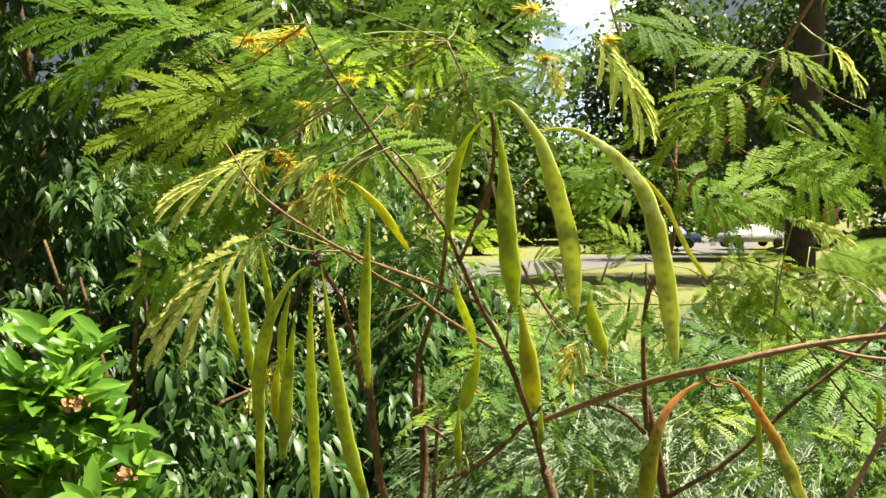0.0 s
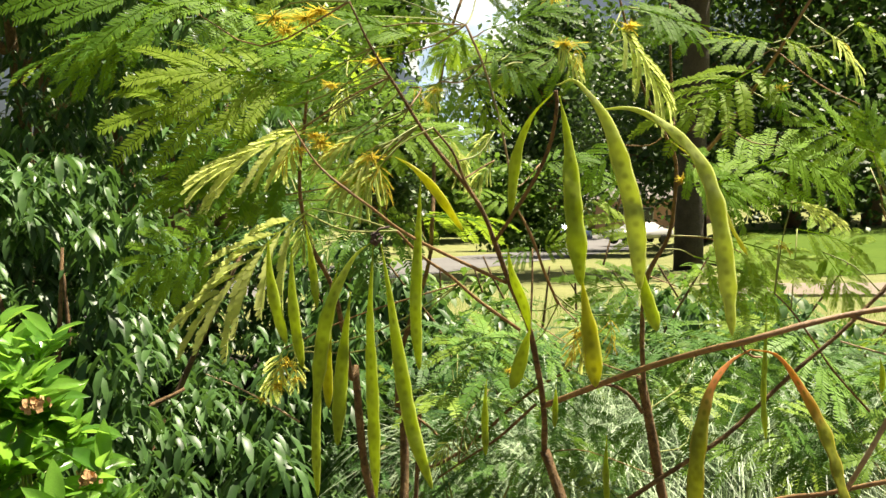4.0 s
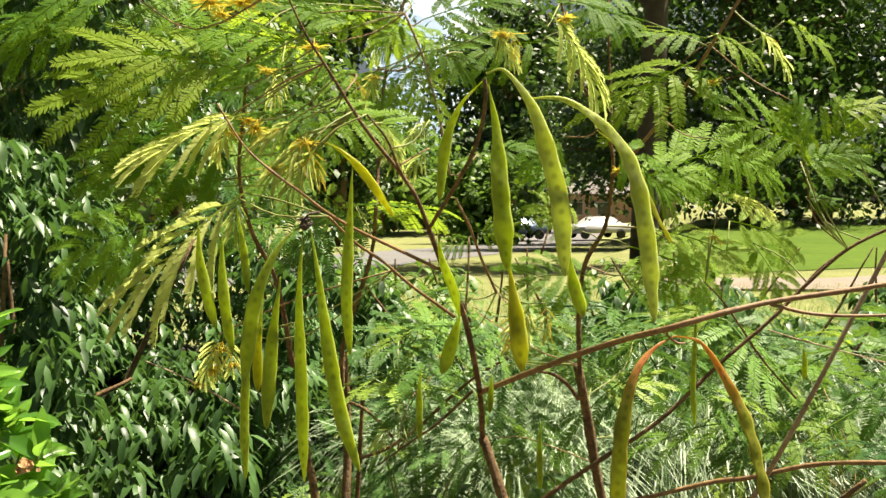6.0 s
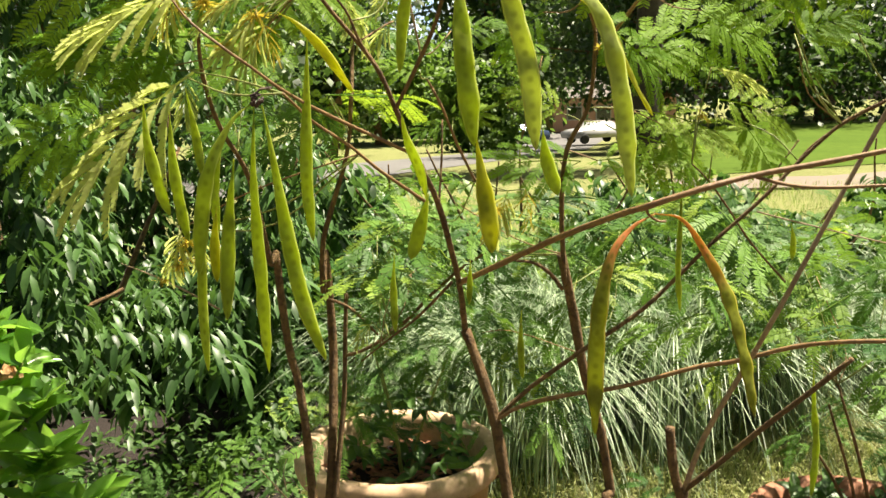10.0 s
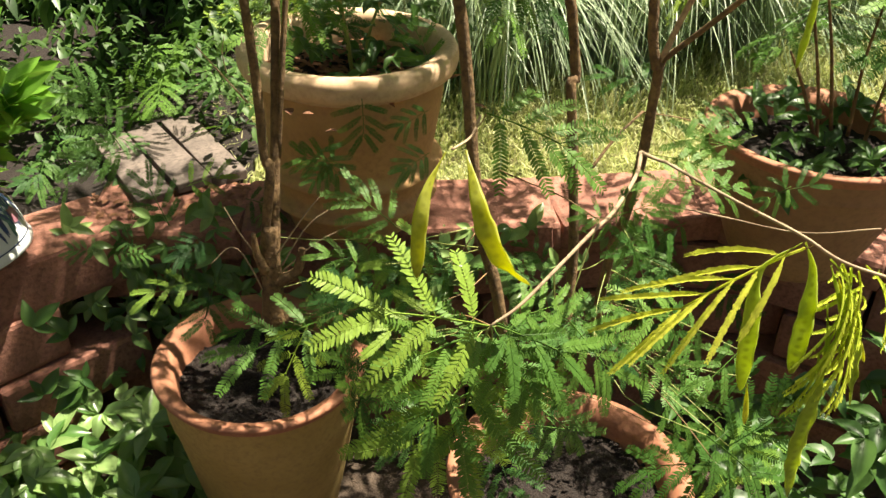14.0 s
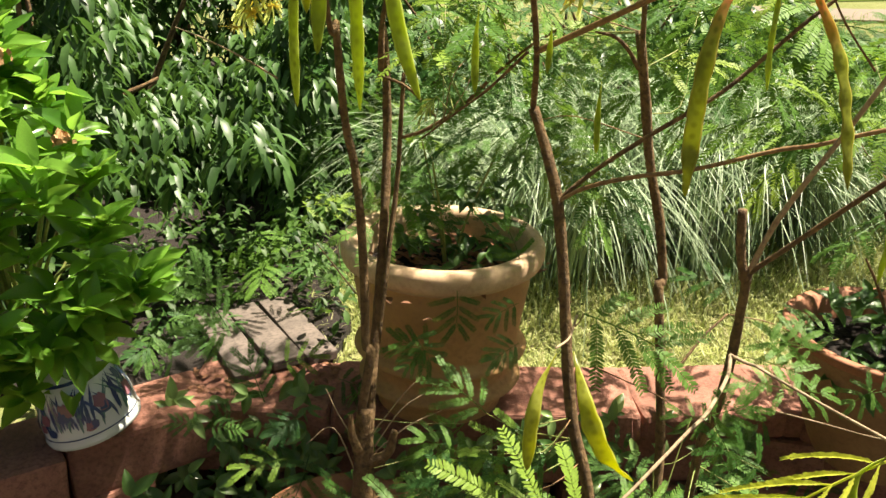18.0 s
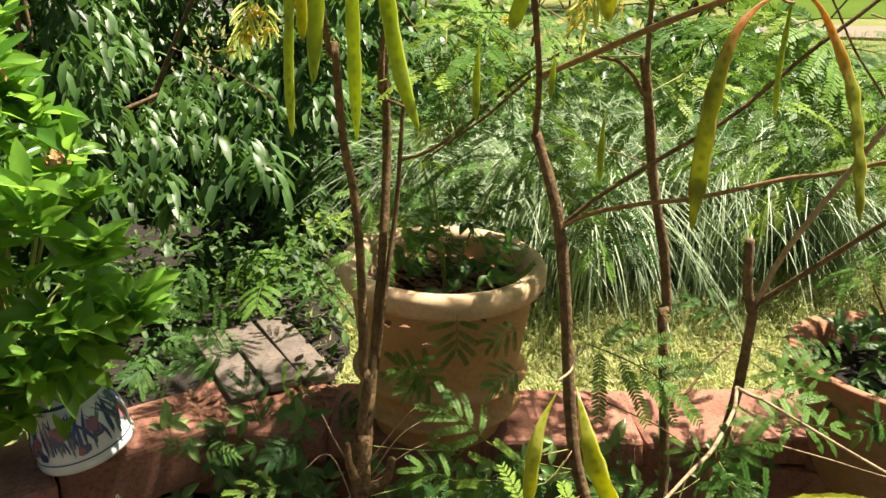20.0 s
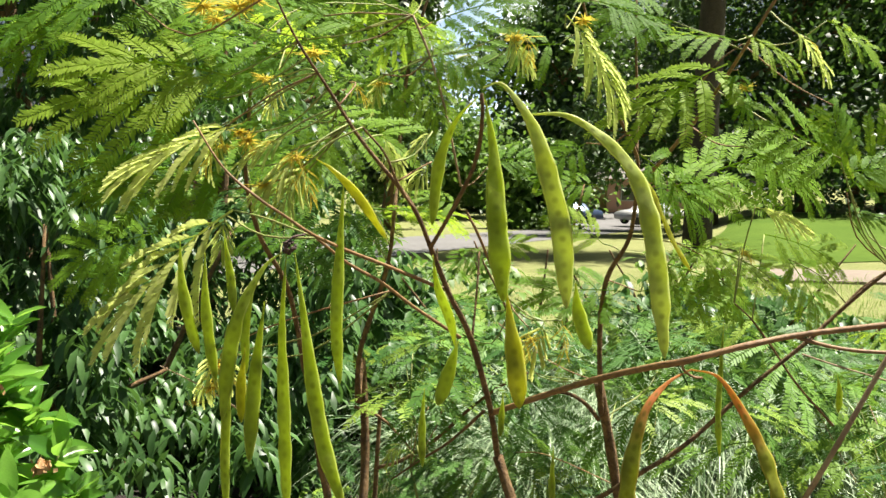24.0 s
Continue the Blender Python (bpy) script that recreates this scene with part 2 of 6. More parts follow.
def pod_skin(name, body, rim, glow, blush=None):
    """A flat seed pod that the light shines through, darker at each seed; v runs across, u along."""
    m, n, l, p = mat(name)
    uv = n.new("ShaderNodeUVMap")
    sep = n.new("ShaderNodeSeparateXYZ")
    l.new(uv.outputs[0], sep.inputs[0])

    def op(kind, a, b=None):
        x = n.new("ShaderNodeMath")
        x.operation = kind
        for s, v in zip(x.inputs, (a, b)):
            if isinstance(v, (int, float)):
                s.default_value = v
            elif v is not None:
                l.new(v, s)
        return x.outputs[0]

    u, v = sep.outputs[0], sep.outputs[1]
    du = op("SUBTRACT", op("FRACT", u), 0.5)
    dv = op("MULTIPLY", op("SUBTRACT", v, 0.5), 1.5)
    dist = op("SQRT", op("ADD", op("MULTIPLY", du, du), op("MULTIPLY", dv, dv)))
    seed = ramp(n, [(0.1, (0.8, 0.8, 0.8)), (0.34, (0, 0, 0))])
    l.new(dist, seed.inputs[0])
    blot = tex(n, l, 38, 2)
    br2 = ramp(n, [(0.38, (0.25, 0.25, 0.25)), (0.62, (1, 1, 1))])
    l.new(blot.outputs["Fac"], br2.inputs[0])
    seedmask = mix(n, l, seed.outputs[0], br2.outputs[0], 1.0, "MULTIPLY")
    edge = ramp(n, [(0.38, (0, 0, 0)), (0.47, (1, 1, 1))])
    l.new(op("ABSOLUTE", op("SUBTRACT", v, 0.5)), edge.inputs[0])
    t = tex(n, l, 45, 4)
    tone = ramp(n, [(0.38, (0, 0, 0)), (0.64, (1, 1, 1))])
    l.new(t.outputs["Fac"], tone.inputs[0])
    c = mix(n, l, tuple(x * 1.15 for x in body), tuple(x * 0.6 for x in body), tone.outputs[0])
    t3 = tex(n, l, 24, 6, 0.7)
    pale = ramp(n, [(0.52, (0, 0, 0)), (0.72, (0.6, 0.6, 0.6))])
    l.new(t3.outputs["Fac"], pale.inputs[0])
    c = mix(n, l, c, tuple(min(1.0, x * 1.3 + 0.09) for x in body), pale.outputs[0])
    bump = n.new("ShaderNodeBump")
    bump.inputs["Strength"].default_value, bump.inputs["Distance"].default_value = 0.35, 0.002
    l.new(t.outputs["Fac"], bump.inputs["Height"])
    l.new(bump.outputs[0], p.inputs["Normal"])
    if blush:
        t2 = tex(n, l, 14, 4)
        br = ramp(n, [(0.35, (0, 0, 0)), (0.72, (1, 1, 1))])
        l.new(op("ADD", op("MULTIPLY", t2.outputs["Fac"], 0.6), op("MULTIPLY", op("SUBTRACT", 11.0, u), 0.085)), br.inputs[0])
        c = mix(n, l, c, blush, br.outputs[0])
    c = mix(n, l, c, tuple(x * 0.55 for x in body), seedmask)
    c = mix(n, l, c, rim, edge.outputs[0])
    l.new(c, p.inputs["Base Color"])
    p.inputs["Roughness"].default_value = 0.33
    tl = n.new("ShaderNodeBsdfTranslucent")
    l.new(mix(n, l, mix(n, l, c, glow, 0.3 if blush else 0.7), tuple(x * 0.5 for x in glow), seedmask), tl.inputs["Color"])
    ms = n.new("ShaderNodeMixShader")
    ms.inputs[0].default_value = 0.6
    l.new(p.outputs[0], ms.inputs[1])
    l.new(tl.outputs[0], ms.inputs[2])
    l.new(ms.outputs[0], n["Material Output"].inputs["Surface"])
    return m


M_POD = pod_skin("green_pod", (0.32, 0.4, 0.055), (0.47, 0.55, 0.15), (0.7, 0.82, 0.08))
M_PODY = pod_skin("yellow_pod", (0.37, 0.39, 0.05), (0.5, 0.52, 0.12), (0.76, 0.77, 0.05))
M_PODP = pod_skin("pale_pod", (0.45, 0.52, 0.18), (0.58, 0.63, 0.27), (0.7, 0.78, 0.14))
M_PODR = pod_skin("ripening_pod", (0.38, 0.42, 0.06), (0.45, 0.38, 0.1), (0.62, 0.66, 0.06), (0.68, 0.27, 0.1))


# ---- builders ----
def mesh_of(name, bm, material, smooth=True):
    me = bpy.data.meshes.new(name)
    bm.to_mesh(me)
    bm.free()
    if smooth:
        for f in me.polygons:
            f.use_smooth = True
    for m in material if isinstance(material, (list, tuple)) else [material]:
        me.materials.append(m)
    return me


def part(name, bm, material, parent, label="", smooth=True):
    ob = new(name, mesh_of(name, bm, material, smooth) if isinstance(bm, bmesh.types.BMesh) else bm)
    ob.parent = parent
    if label:
        tagged(ob, label)
    return ob


def thing(name, label, category, group="", kind="", at=(0, 0, 0)):
    ob = new(name)
    ob.location = at
    return tagged(ob, label, category, group, kind)


def quads(name, verts, faces, material, smooth=False):
    me = bpy.data.meshes.new(name)
    me.from_pydata(verts, [], faces)
    me.materials.append(material)
    if smooth:
        me.polygons.foreach_set("use_smooth", [True] * len(me.polygons))
    return me


def curve_points(nodes, steps=5):
    """A smooth line through the nodes; a node is a tuple of any length."""
    a = [np.array(p, float) for p in nodes]
    if len(a) == 2:
        return [a[0] + (a[1] - a[0]) * k / steps for k in range(steps + 1)]
    a = [2 * a[0] - a[1], *a, 2 * a[-1] - a[-2]]
    out = []
    for i in range(1, len(a) - 2):
        p0, p1, p2, p3 = a[i - 1 : i + 3]
        for k in range(steps):
            t = k / steps
            out.append(0.5 * (2 * p1 + (p2 - p0) * t + (2 * p0 - 5 * p1 + 4 * p2 - p3) * t * t + (3 * p1 - p0 - 3 * p2 + p3) * t**3))
    return out + [a[-2]]


def tube_mesh(name, nodes, material, sides=8, steps=5, rough=0.16):
    """A tapering, slightly knotty limb; nodes are (x, y, z, radius)."""
    pts = curve_points(nodes, steps)
    bm = bmesh.new()
    rings = []
    for i, p in enumerate(pts):
        d = Vector(pts[min(i + 1, len(pts) - 1)][:3]) - Vector(pts[max(i - 1, 0)][:3])
        d.normalize()
        side = d.cross(Vector((0.3, 1, 0.2))).normalized()
        up = side.cross(d)
        ring = []
        for k in range(sides):
            a = 2 * math.pi * k / sides
            r = p[3] * (1 + rough * noise.noise(Vector(p[:3]) * 60 + Vector((k * 1.7, 0, 0))) + 0.16 * max(0.0, noise.noise(Vector(p[:3]) * 28)))
            ring.append(bm.verts.new(Vector(p[:3]) + side * math.cos(a) * r + up * math.sin(a) * r))
        rings.append(ring)
    for a, b in zip(rings, rings[1:]):
        for k in range(sides):
            bm.faces.new((a[k], a[(k + 1) % sides], b[(k + 1) % sides], b[k]))
    bm.faces.new(rings[0][::-1])
    bm.faces.new(rings[-1])
    return mesh_of(name, bm, material)


JOINTS = {}


def limb(tree, nodes, material=None, name="branch", sides=8, steps=5):
    if name != "twig":
        JOINTS.setdefault(tree.name, []).extend([Vector(p[:3]) for p in curve_points(nodes, 3)])
    return part(name, tube_mesh(name, nodes, material or M_BARK, sides, steps), None, tree)


def pod(tree, nodes, width, material=None, face=(0, -1, 0), twist=0.0, seeds=None, label=""):
    """A flat hanging pod with a bulge at each seed, along the nodes."""
    pts = curve_points(nodes, 8)
    P = [Vector(p[:3]) for p in pts]
    length = sum((b - a).length for a, b in zip(P, P[1:]))
    seeds = seeds or max(6, round(length / 0.0095))
    bm = bmesh.new()
    uvl = bm.loops.layers.uv.new("uv")
    n = seeds * 3
    cum = [0.0]
    for a, b in zip(P, P[1:]):
        cum.append(cum[-1] + (b - a).length)
    rings, across = [], 8
    for i in range(n + 1):
        s = i / n
        x = np.interp(s * length, cum, [p.x for p in P]), np.interp(s * length, cum, [p.y for p in P]), np.interp(s * length, cum, [p.z for p in P])
        s2 = min(1, s + 0.03), max(0, s - 0.03)
        d = Vector([np.interp(s2[0] * length, cum, [p[k] for p in P]) - np.interp(s2[1] * length, cum, [p[k] for p in P]) for k in range(3)]).normalized()
        f = Vector(face)
        f = (f - d * f.dot(d)).normalized()
        f = Matrix.Rotation(radians(twist) * s + 0.18 * math.sin(7 * s + length * 90), 3, d) @ f
        w = d.cross(f)
        prof = min(1.0, 0.12 + (max(0.0, s - 0.05) / 0.5) ** 1.05) * min(1.0, ((1 - s) / 0.2) ** 0.5) if s > 0.05 else 0.1
        half = width * 0.37 * max(0.06, prof) * (1 + 0.12 * noise.noise(Vector(x) * 75))
        bulge = 0.5 + 0.5 * math.cos(2 * math.pi * (s * seeds - 0.5))
        ring = []
        for k in range(across):
            a = 2 * math.pi * k / across
            t = (0.0012 + 0.0004 * bulge * (abs(math.cos(a)) < 0.5)) * min(1, prof * 1.6)
            ring.append((bm.verts.new(Vector(x) + w * math.cos(a) * half + f * math.sin(a) * t + f * 0.1 * half * math.cos(a) ** 2 + f * 0.16 * half * math.cos(a) * math.sin(s * seeds * 1.9 + length * 40)), 0.5 + 0.5 * math.cos(a), s * seeds))
        rings.append(ring)
    for a, b in zip(rings, rings[1:]):
        for k in range(across):
            quad = (a[k], a[(k + 1) % across], b[(k + 1) % across], b[k])
            fc = bm.faces.new([q[0] for q in quad])
            for lp, q in zip(fc.loops, quad):
                lp[uvl].uv = (q[2], q[1])
    ob = part("pod", bm, material or M_POD, tree, label)
    return ob


def feather_mesh(name, seed, pairs, leaflets, material, droop=0.25, folded=0.0, pinna=0.44, lw=0.025, ll=0.07):
    """A twice-feathered leaf 1 long: a rachis with pairs of pinnae, each with rows of small leaflets."""
    r = random.Random(seed)
    verts, faces = [], []

    def add(ring):
        k = len(verts)
        verts.extend(ring)
        faces.append(tuple(range(k, k + len(ring))))

    def stalk(a, b, w):
        d = (b - a).normalized()
        s = d.cross(Vector((0, 0, 1))).normalized() * w
        u = s.cross(d).normalized() * w
        k = len(verts)
        for p in (a, b):
            verts.extend([p + s, p + u, p - s, p - u])
        for q in range(4):
            faces.append((k + q, k + (q + 1) % 4, k + 4 + (q + 1) % 4, k + 4 + q))

    def sag(p):
        return Vector((p.x, p.y, p.z - droop * p.y**2))

    reach = 0.64
    steps = [sag(Vector((0, reach * k / 6, 0))) for k in range(7)]
    for a, b in zip(steps, steps[1:]):
        stalk(a, b, 0.0075)
    for i in range(pairs):
        y = reach * (0.18 + 0.82 * i / (pairs - 1))
        base = sag(Vector((0, y, 0)))
        for sgn in (-1, 1):
            ang = radians((66 - 40 * i / (pairs - 1)) * (1 - 0.6 * folded) + r.uniform(-7, 7))
            plen = pinna * (0.75 + 0.45 * math.sin(math.pi * (0.25 + 0.55 * i / (pairs - 1)))) * r.uniform(0.9, 1.08)
            d = Vector((sgn * math.sin(ang), math.cos(ang), r.uniform(-0.12, 0.1) - 0.12 * folded))
            d.normalize()
            down = r.uniform(0.15, 0.45) * (1 + 0.25 * folded)
            prev = knot = base
            curl = r.uniform(-0.12, 0.12)
            for j in range(leaflets):
                t = (j + 1) / leaflets
                q = base + d * plen * t + Vector((curl * t * t * plen, 0, -down * t * t * plen))
                if j % 3 == 2 or j == leaflets - 1:
                    stalk(knot, q, 0.0042 * (1.3 - t))
                    knot = q
                ax = (q - prev).normalized()
                nrm = Vector((0, 0, 1))
                nrm = (nrm - ax * nrm.dot(ax)).normalized()
                sd = ax.cross(nrm)
                if t > 0.08:
                    sz = min(1, 0.55 + 1.6 * t, 0.55 + 2.2 * (1.04 - t)) * r.uniform(0.85, 1.1)
                    for s2 in (-1, 1):
                        la = radians(60 + r.uniform(-7, 7)) * (1 - 0.55 * folded)
                        lift = r.uniform(-0.15, 0.25) + 0.75 * folded
                        ld = (ax * math.cos(la) + sd * s2 * math.sin(la) * (1 - 0.55 * folded) + nrm * lift * math.sin(la)).normalized()
                        lwd = (ax - ld * ax.dot(ld)).normalized() * lw * sz * 0.5
                        L = ll * sz
                        add([q, q + ld * L * 0.22 + lwd, q + ld * L * 0.8 + lwd * 0.85, q + ld * L, q + ld * L * 0.72 - lwd * 0.85, q + ld * L * 0.15 - lwd])
                prev = q
    me = quads(name, verts, faces, material)
    return me


OPEN = [feather_mesh("leaf", 11 + k, 5 + k % 2, 30 + k % 3, M_LEAF, droop=0.12 + 0.1 * (k % 3), lw=0.0155, ll=0.068) for k in range(5)]
# same leaf in the shade-coloured copy, for inner and lower places
SHADED = [feather_mesh("leaf", 31 + k, 4 + k % 2, 20, M_SHADED, droop=0.2 + 0.15 * k, lw=0.021, ll=0.072) for k in range(3)]
FOLD = [feather_mesh("leaf", 51 + k, 6 + k, 19, M_YOUNG, droop=0.35, folded=0.7, pinna=0.42, lw=0.025, ll=0.068) for k in range(3)]
LONG = [feather_mesh("leaf", 71 + k, 3 + k, 28, M_MID, droop=0.15, pinna=0.6, lw=0.02, ll=0.072) for k in range(2)]
FINE = [feather_mesh("leaf", 81 + k, 5 + k, 30, M_FINE, droop=0.5, folded=0.66, pinna=0.44, lw=0.0155, ll=0.04) for k in range(2)]
SPRAY = [feather_mesh("leaf", 61 + k, 4, 11, M_FLOWER, droop=0.3, folded=0.7, pinna=0.4, lw=0.026, ll=0.05) for k in range(2)]
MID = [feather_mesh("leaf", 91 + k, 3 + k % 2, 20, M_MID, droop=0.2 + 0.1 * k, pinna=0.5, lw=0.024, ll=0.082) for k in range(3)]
_count = [0]


def leaf(tree, base, tip, kinds=None, up=None, name="leaf"):
    """Hangs a leaf from base to tip; up: the way its upper side looks."""
    kinds = kinds or OPEN
    _count[0] += 1
    b, d = Vector(base), Vector(tip) - Vector(base)
    size = d.length
    d.normalize()
    u = Vector(up or (rng.uniform(-0.35, 0.35), -0.62 + rng.uniform(-0.3, 0.3), 0.72))
    u = (u - d * u.dot(d)).normalized()
    s = d.cross(u)
    m = Matrix((s, d, u)).transposed().to_4x4()
    ob = new(name, kinds[_count[0] % len(kinds)])
    ob.parent = tree
    ob.matrix_basis = Matrix.Translation(b) @ m @ Matrix.Diagonal((size, size, size, 1))
    near = min(JOINTS.get(tree.name, []), key=lambda p: (p - b).length, default=None)
    if near is not None and 0.012 < (near - b).length < 0.24:
        gap = b - near
        mid = near + gap * 0.5 + Vector((rng.uniform(-0.12, 0.12), rng.uniform(-0.12, 0.12), rng.uniform(-0.2, 0.1))) * gap.length
        limb(tree, [(*near, 0.0009), (*mid, 0.0008), (*b, 0.0007)], M_STEM if _count[0] % 5 else M_REDTWIG, "twig", 5, 3)
    return ob


def scatter_leaves(tree, count, lo, hi, size, kinds, hang=0.35):
    for _ in range(count):
        b = Vector([rng.uniform(a, c) for a, c in zip(lo, hi)])
        a = rng.uniform(0, 2 * math.pi)
        d = Vector((math.cos(a), math.sin(a), rng.uniform(-hang - 0.4, 0.35))).normalized() * rng.uniform(*size)
        leaf(tree, b, b + d, kinds, up=(rng.uniform(-0.5, 0.5), rng.uniform(-0.9, 0.2), 0.8))


def broad_mesh(name, material, width=0.42, fold=0.18, bend=0.25, steps=6):
    """A simple broad leaf 1 long, folded along its midrib and bent."""
    verts, faces = [], []
    for i in range(steps + 1):
        t = i / steps
        w = width * 0.5 * (math.sin(math.pi * t**0.85) ** 0.8 if 0 < t < 1 else 0.015)
        z = -bend * t * t
        wav = 0.02 * math.sin(9 * t)
        verts += [(-w, t, z + fold * w * 2 + wav), (-w * 0.5, t, z + fold * w * 0.8), (0, t, z), (w * 0.5, t, z + fold * w * 0.8), (w, t, z + fold * w * 2 - wav)]
    for i in range(steps):
        for k in range(4):
            a = i * 5 + k
            faces.append((a, a + 1, a + 6, a + 5))
    return quads(name, verts, faces, material, smooth=True)


def lathe(name, profile, material, segments=48, wobble=0.0):
    bm = bmesh.new()
    rings = []
    for j, (r, z) in enumerate(profile):
        rings.append([bm.verts.new((r * math.cos(2 * math.pi * k / segments), r * math.sin(2 * math.pi * k / segments), z)) for k in range(segments)])
    for a, b in zip(rings, rings[1:]):
        for k in range(segments):
            bm.faces.new((a[k], a[(k + 1) % segments], b[(k + 1) % segments], b[k]))
    return bm


def block_mesh(name, size, material, bevel=0.006, seed=0, rough=0.0):
    bm = bmesh.new()
    bmesh.ops.create_cube(bm, size=1)
    bmesh.ops.scale(bm, vec=size, verts=bm.verts)
    bmesh.ops.bevel(bm, geom=bm.edges[:], offset=bevel, segments=2, affect="EDGES", profile=0.6)
    if rough:
        for v in bm.verts:
            v.co += Vector((noise.noise(v.co * 30 + Vector((seed, 0, 0))), noise.noise(v.co * 30 + Vector((0, seed, 5))), noise.noise(v.co * 30 + Vector((9, 0, seed))))) * rough
    return mesh_of(name, bm, material, smooth=False)


def flower(tree, at, r):
    """A tuft of yellow stamens and buds."""
    bm = bmesh.new()
    for _ in range(110):
        d = Vector((rng.gauss(0, 1.3), rng.gauss(0, 1), rng.gauss(-0.3, 0.7))) * 0.7
        s = d.cross(Vector((0.3, 0.5, 0.8))).normalized() * r * 0.028
        L = r * rng.uniform(0.4, 1.0)
        p = [bm.verts.new(q) for q in (-s, s, d * L * 0.7 + s * 1.6, d * L, d * L * 0.7 - s * 1.6)]
        bm.faces.new(p)
    ob = part("flower", bm, M_FLOWER, tree, "tuft of small yellow flowers")
    ob.location = at
    return ob

# ---- the ground ----
BED = 0.45  # the planted bed and the lawn behind the wall stand this much above the terrace


def lie(x, y):
    """The height of the land: level by the wall, falling away towards the road."""
    f = min(1.0, max(0.0, (0.5 - x / max(y, 1.0)) / 0.1))
    return BED - 0.045 * f * f * (3 - 2 * f) * min(40.0, max(0.0, y - 10.0))


def ground_sheet():
    bm = bmesh.new()
    xs = [-600, -60, -12, -4, -2, -1.2, -0.6, -0.1, 0.4, 0.9, 1.4, 2.2, 3, 4, 5, 6, 7, 8, 10, 12, 14, 16, 18, 20, 22, 24, 28, 32, 36, 40, 50, 60, 600]
    ys = [1.52, 1.62, 1.8, 2.0, 2.3, 2.7, 3.2, 4, 6, 9, 10, 12, 14, 16, 18, 20, 22, 26, 30, 35, 40, 50, 60, 80, 100, 600]
    grid = [[bm.verts.new((x, y, lie(x, y) - 0.012 + (0.02 * noise.noise(Vector((x * 2, y * 2, 0))) if y < 10 else 0))) for x in xs] for y in ys]
    for a, b in zip(grid, grid[1:]):
        for k in range(len(xs) - 1):
            bm.faces.new((a[k], a[k + 1], b[k + 1], b[k]))
    return part("ground", bm, M_GROUND, None)


tagged(ground_sheet(), "sunlit dry grass and soil behind the block wall", "ground", kind="structure")
bm = bmesh.new()
bmesh.ops.create_grid(bm, x_segments=24, y_segments=24, size=1)
for v in bm.verts:
    v.co = Vector((v.co.x * 6, -3.2 + v.co.y * 5.0, 0.012 * noise.noise(v.co * 9)))
tagged(part("terrace_floor", bm, M_TERRACE, None), "dark earth terrace below the block wall", "ground", kind="structure")


def flat_strip(name, outline, z, material, label, category, deep=0.06):
    bm = bmesh.new()
    top = [bm.verts.new((x, y, z)) for x, y in outline]
    low = [bm.verts.new((x, y, z - deep)) for x, y in outline]
    bm.faces.new(top)
    for k in range(len(top)):
        j = (k + 1) % len(top)
        bm.faces.new((top[k], low[k], low[j], top[j]))
    bmesh.ops.recalc_face_normals(bm, faces=bm.faces[:])
    return tagged(part(name, bm, material, None, smooth=False), label, category, kind="structure")


def draped(name, left, right, material, label, category, lift=0.05, steps=24, cols=8):
    """A strip between two straight edges that lies on the land."""
    bm = bmesh.new()
    rows = []
    for k in range(steps + 1):
        f = k / steps
        row = []
        for g in range(cols + 1):
            p = Vector(left[0]).lerp(Vector(left[1]), f).lerp(Vector(right[0]).lerp(Vector(right[1]), f), g / cols)
            row.append(bm.verts.new((p.x, p.y, lie(p.x, p.y) + lift)))
        rows.append(row)
    for a, b in zip(rows, rows[1:]):
        for g in range(cols):
            bm.faces.new((a[g], a[g + 1], b[g + 1], b[g]))
    return tagged(part(name, bm, material, None), label, category, kind="structure")


draped("road", ((-6.5, 6.5), (26, 84)), ((-1.8, 8.0), (33.5, 84)), M_ROAD, "pale sunlit asphalt road beyond the garden", "road", 0.0, 40)
# soil-coloured sheet that darkens the ground in place of shrub shade
flat_strip("planting_bed", [(-0.47, 1.63), (-0.3, 1.66), (-0.12, 1.7), (-0.07, 1.9), (-0.12, 2.15), (0.02, 2.5), (-0.05, 3.0), (0.06, 3.7), (-0.06, 4.6), (-0.3, 5.4), (-0.9, 5.9), (-1.9, 6.1), (-2.9, 5.8), (-3.6, 5.0), (-3.9, 3.9), (-3.6, 2.9), (-2.9, 2.2), (-1.9, 1.75), (-1.1, 1.66)], BED + 0.022, M_SOIL, "dark soil sheet added in place of the shade under the shrubs", "bed")
flat_strip("ground", [(-0.47, 1.56), (-1.42, 1.06), (-2.72, -0.16), (-2.72, -4.5), (2.72, -4.5), (2.72, -0.06), (1.5, 0.9), (0.9, 1.54), (0.9, 1.6), (40, 1.6), (40, -40), (-40, -40), (-40, 1.6), (-0.47, 1.6)], BED - 0.004, M_GROUND, "raised ground round the sunken terrace", "ground", 0.5)
flat_strip("path", [(4.3, 8.9), (6.5, 8.55), (9, 9.1), (14, 11), (14, 12.6), (9, 10.6), (6.6, 9.9), (4.4, 10.2)], BED + 0.02, M_PATH, "narrow tan concrete footpath across the lawn", "path")
draped("lawn", ((5.5, 10.8), (11.5, 30)), ((14, 13.2), (60, 38)), M_FARLAWN, "bright green mown lawn beside the road", "lawn", 0.0, 40, 36)


# ---- the block wall ----
wall = thing("wall_south", "low retaining wall of red concrete blocks with ivy", "wall", kind="structure")
BLOCKS = [block_mesh("block", (0.285, 0.17, 0.108), M_BRICK, 0.009, k, 0.006) for k in range(5)]
CAPS = [block_mesh("block", (0.30, 0.2, 0.062), M_BRICK, 0.012, 20 + k, 0.006) for k in range(4)]


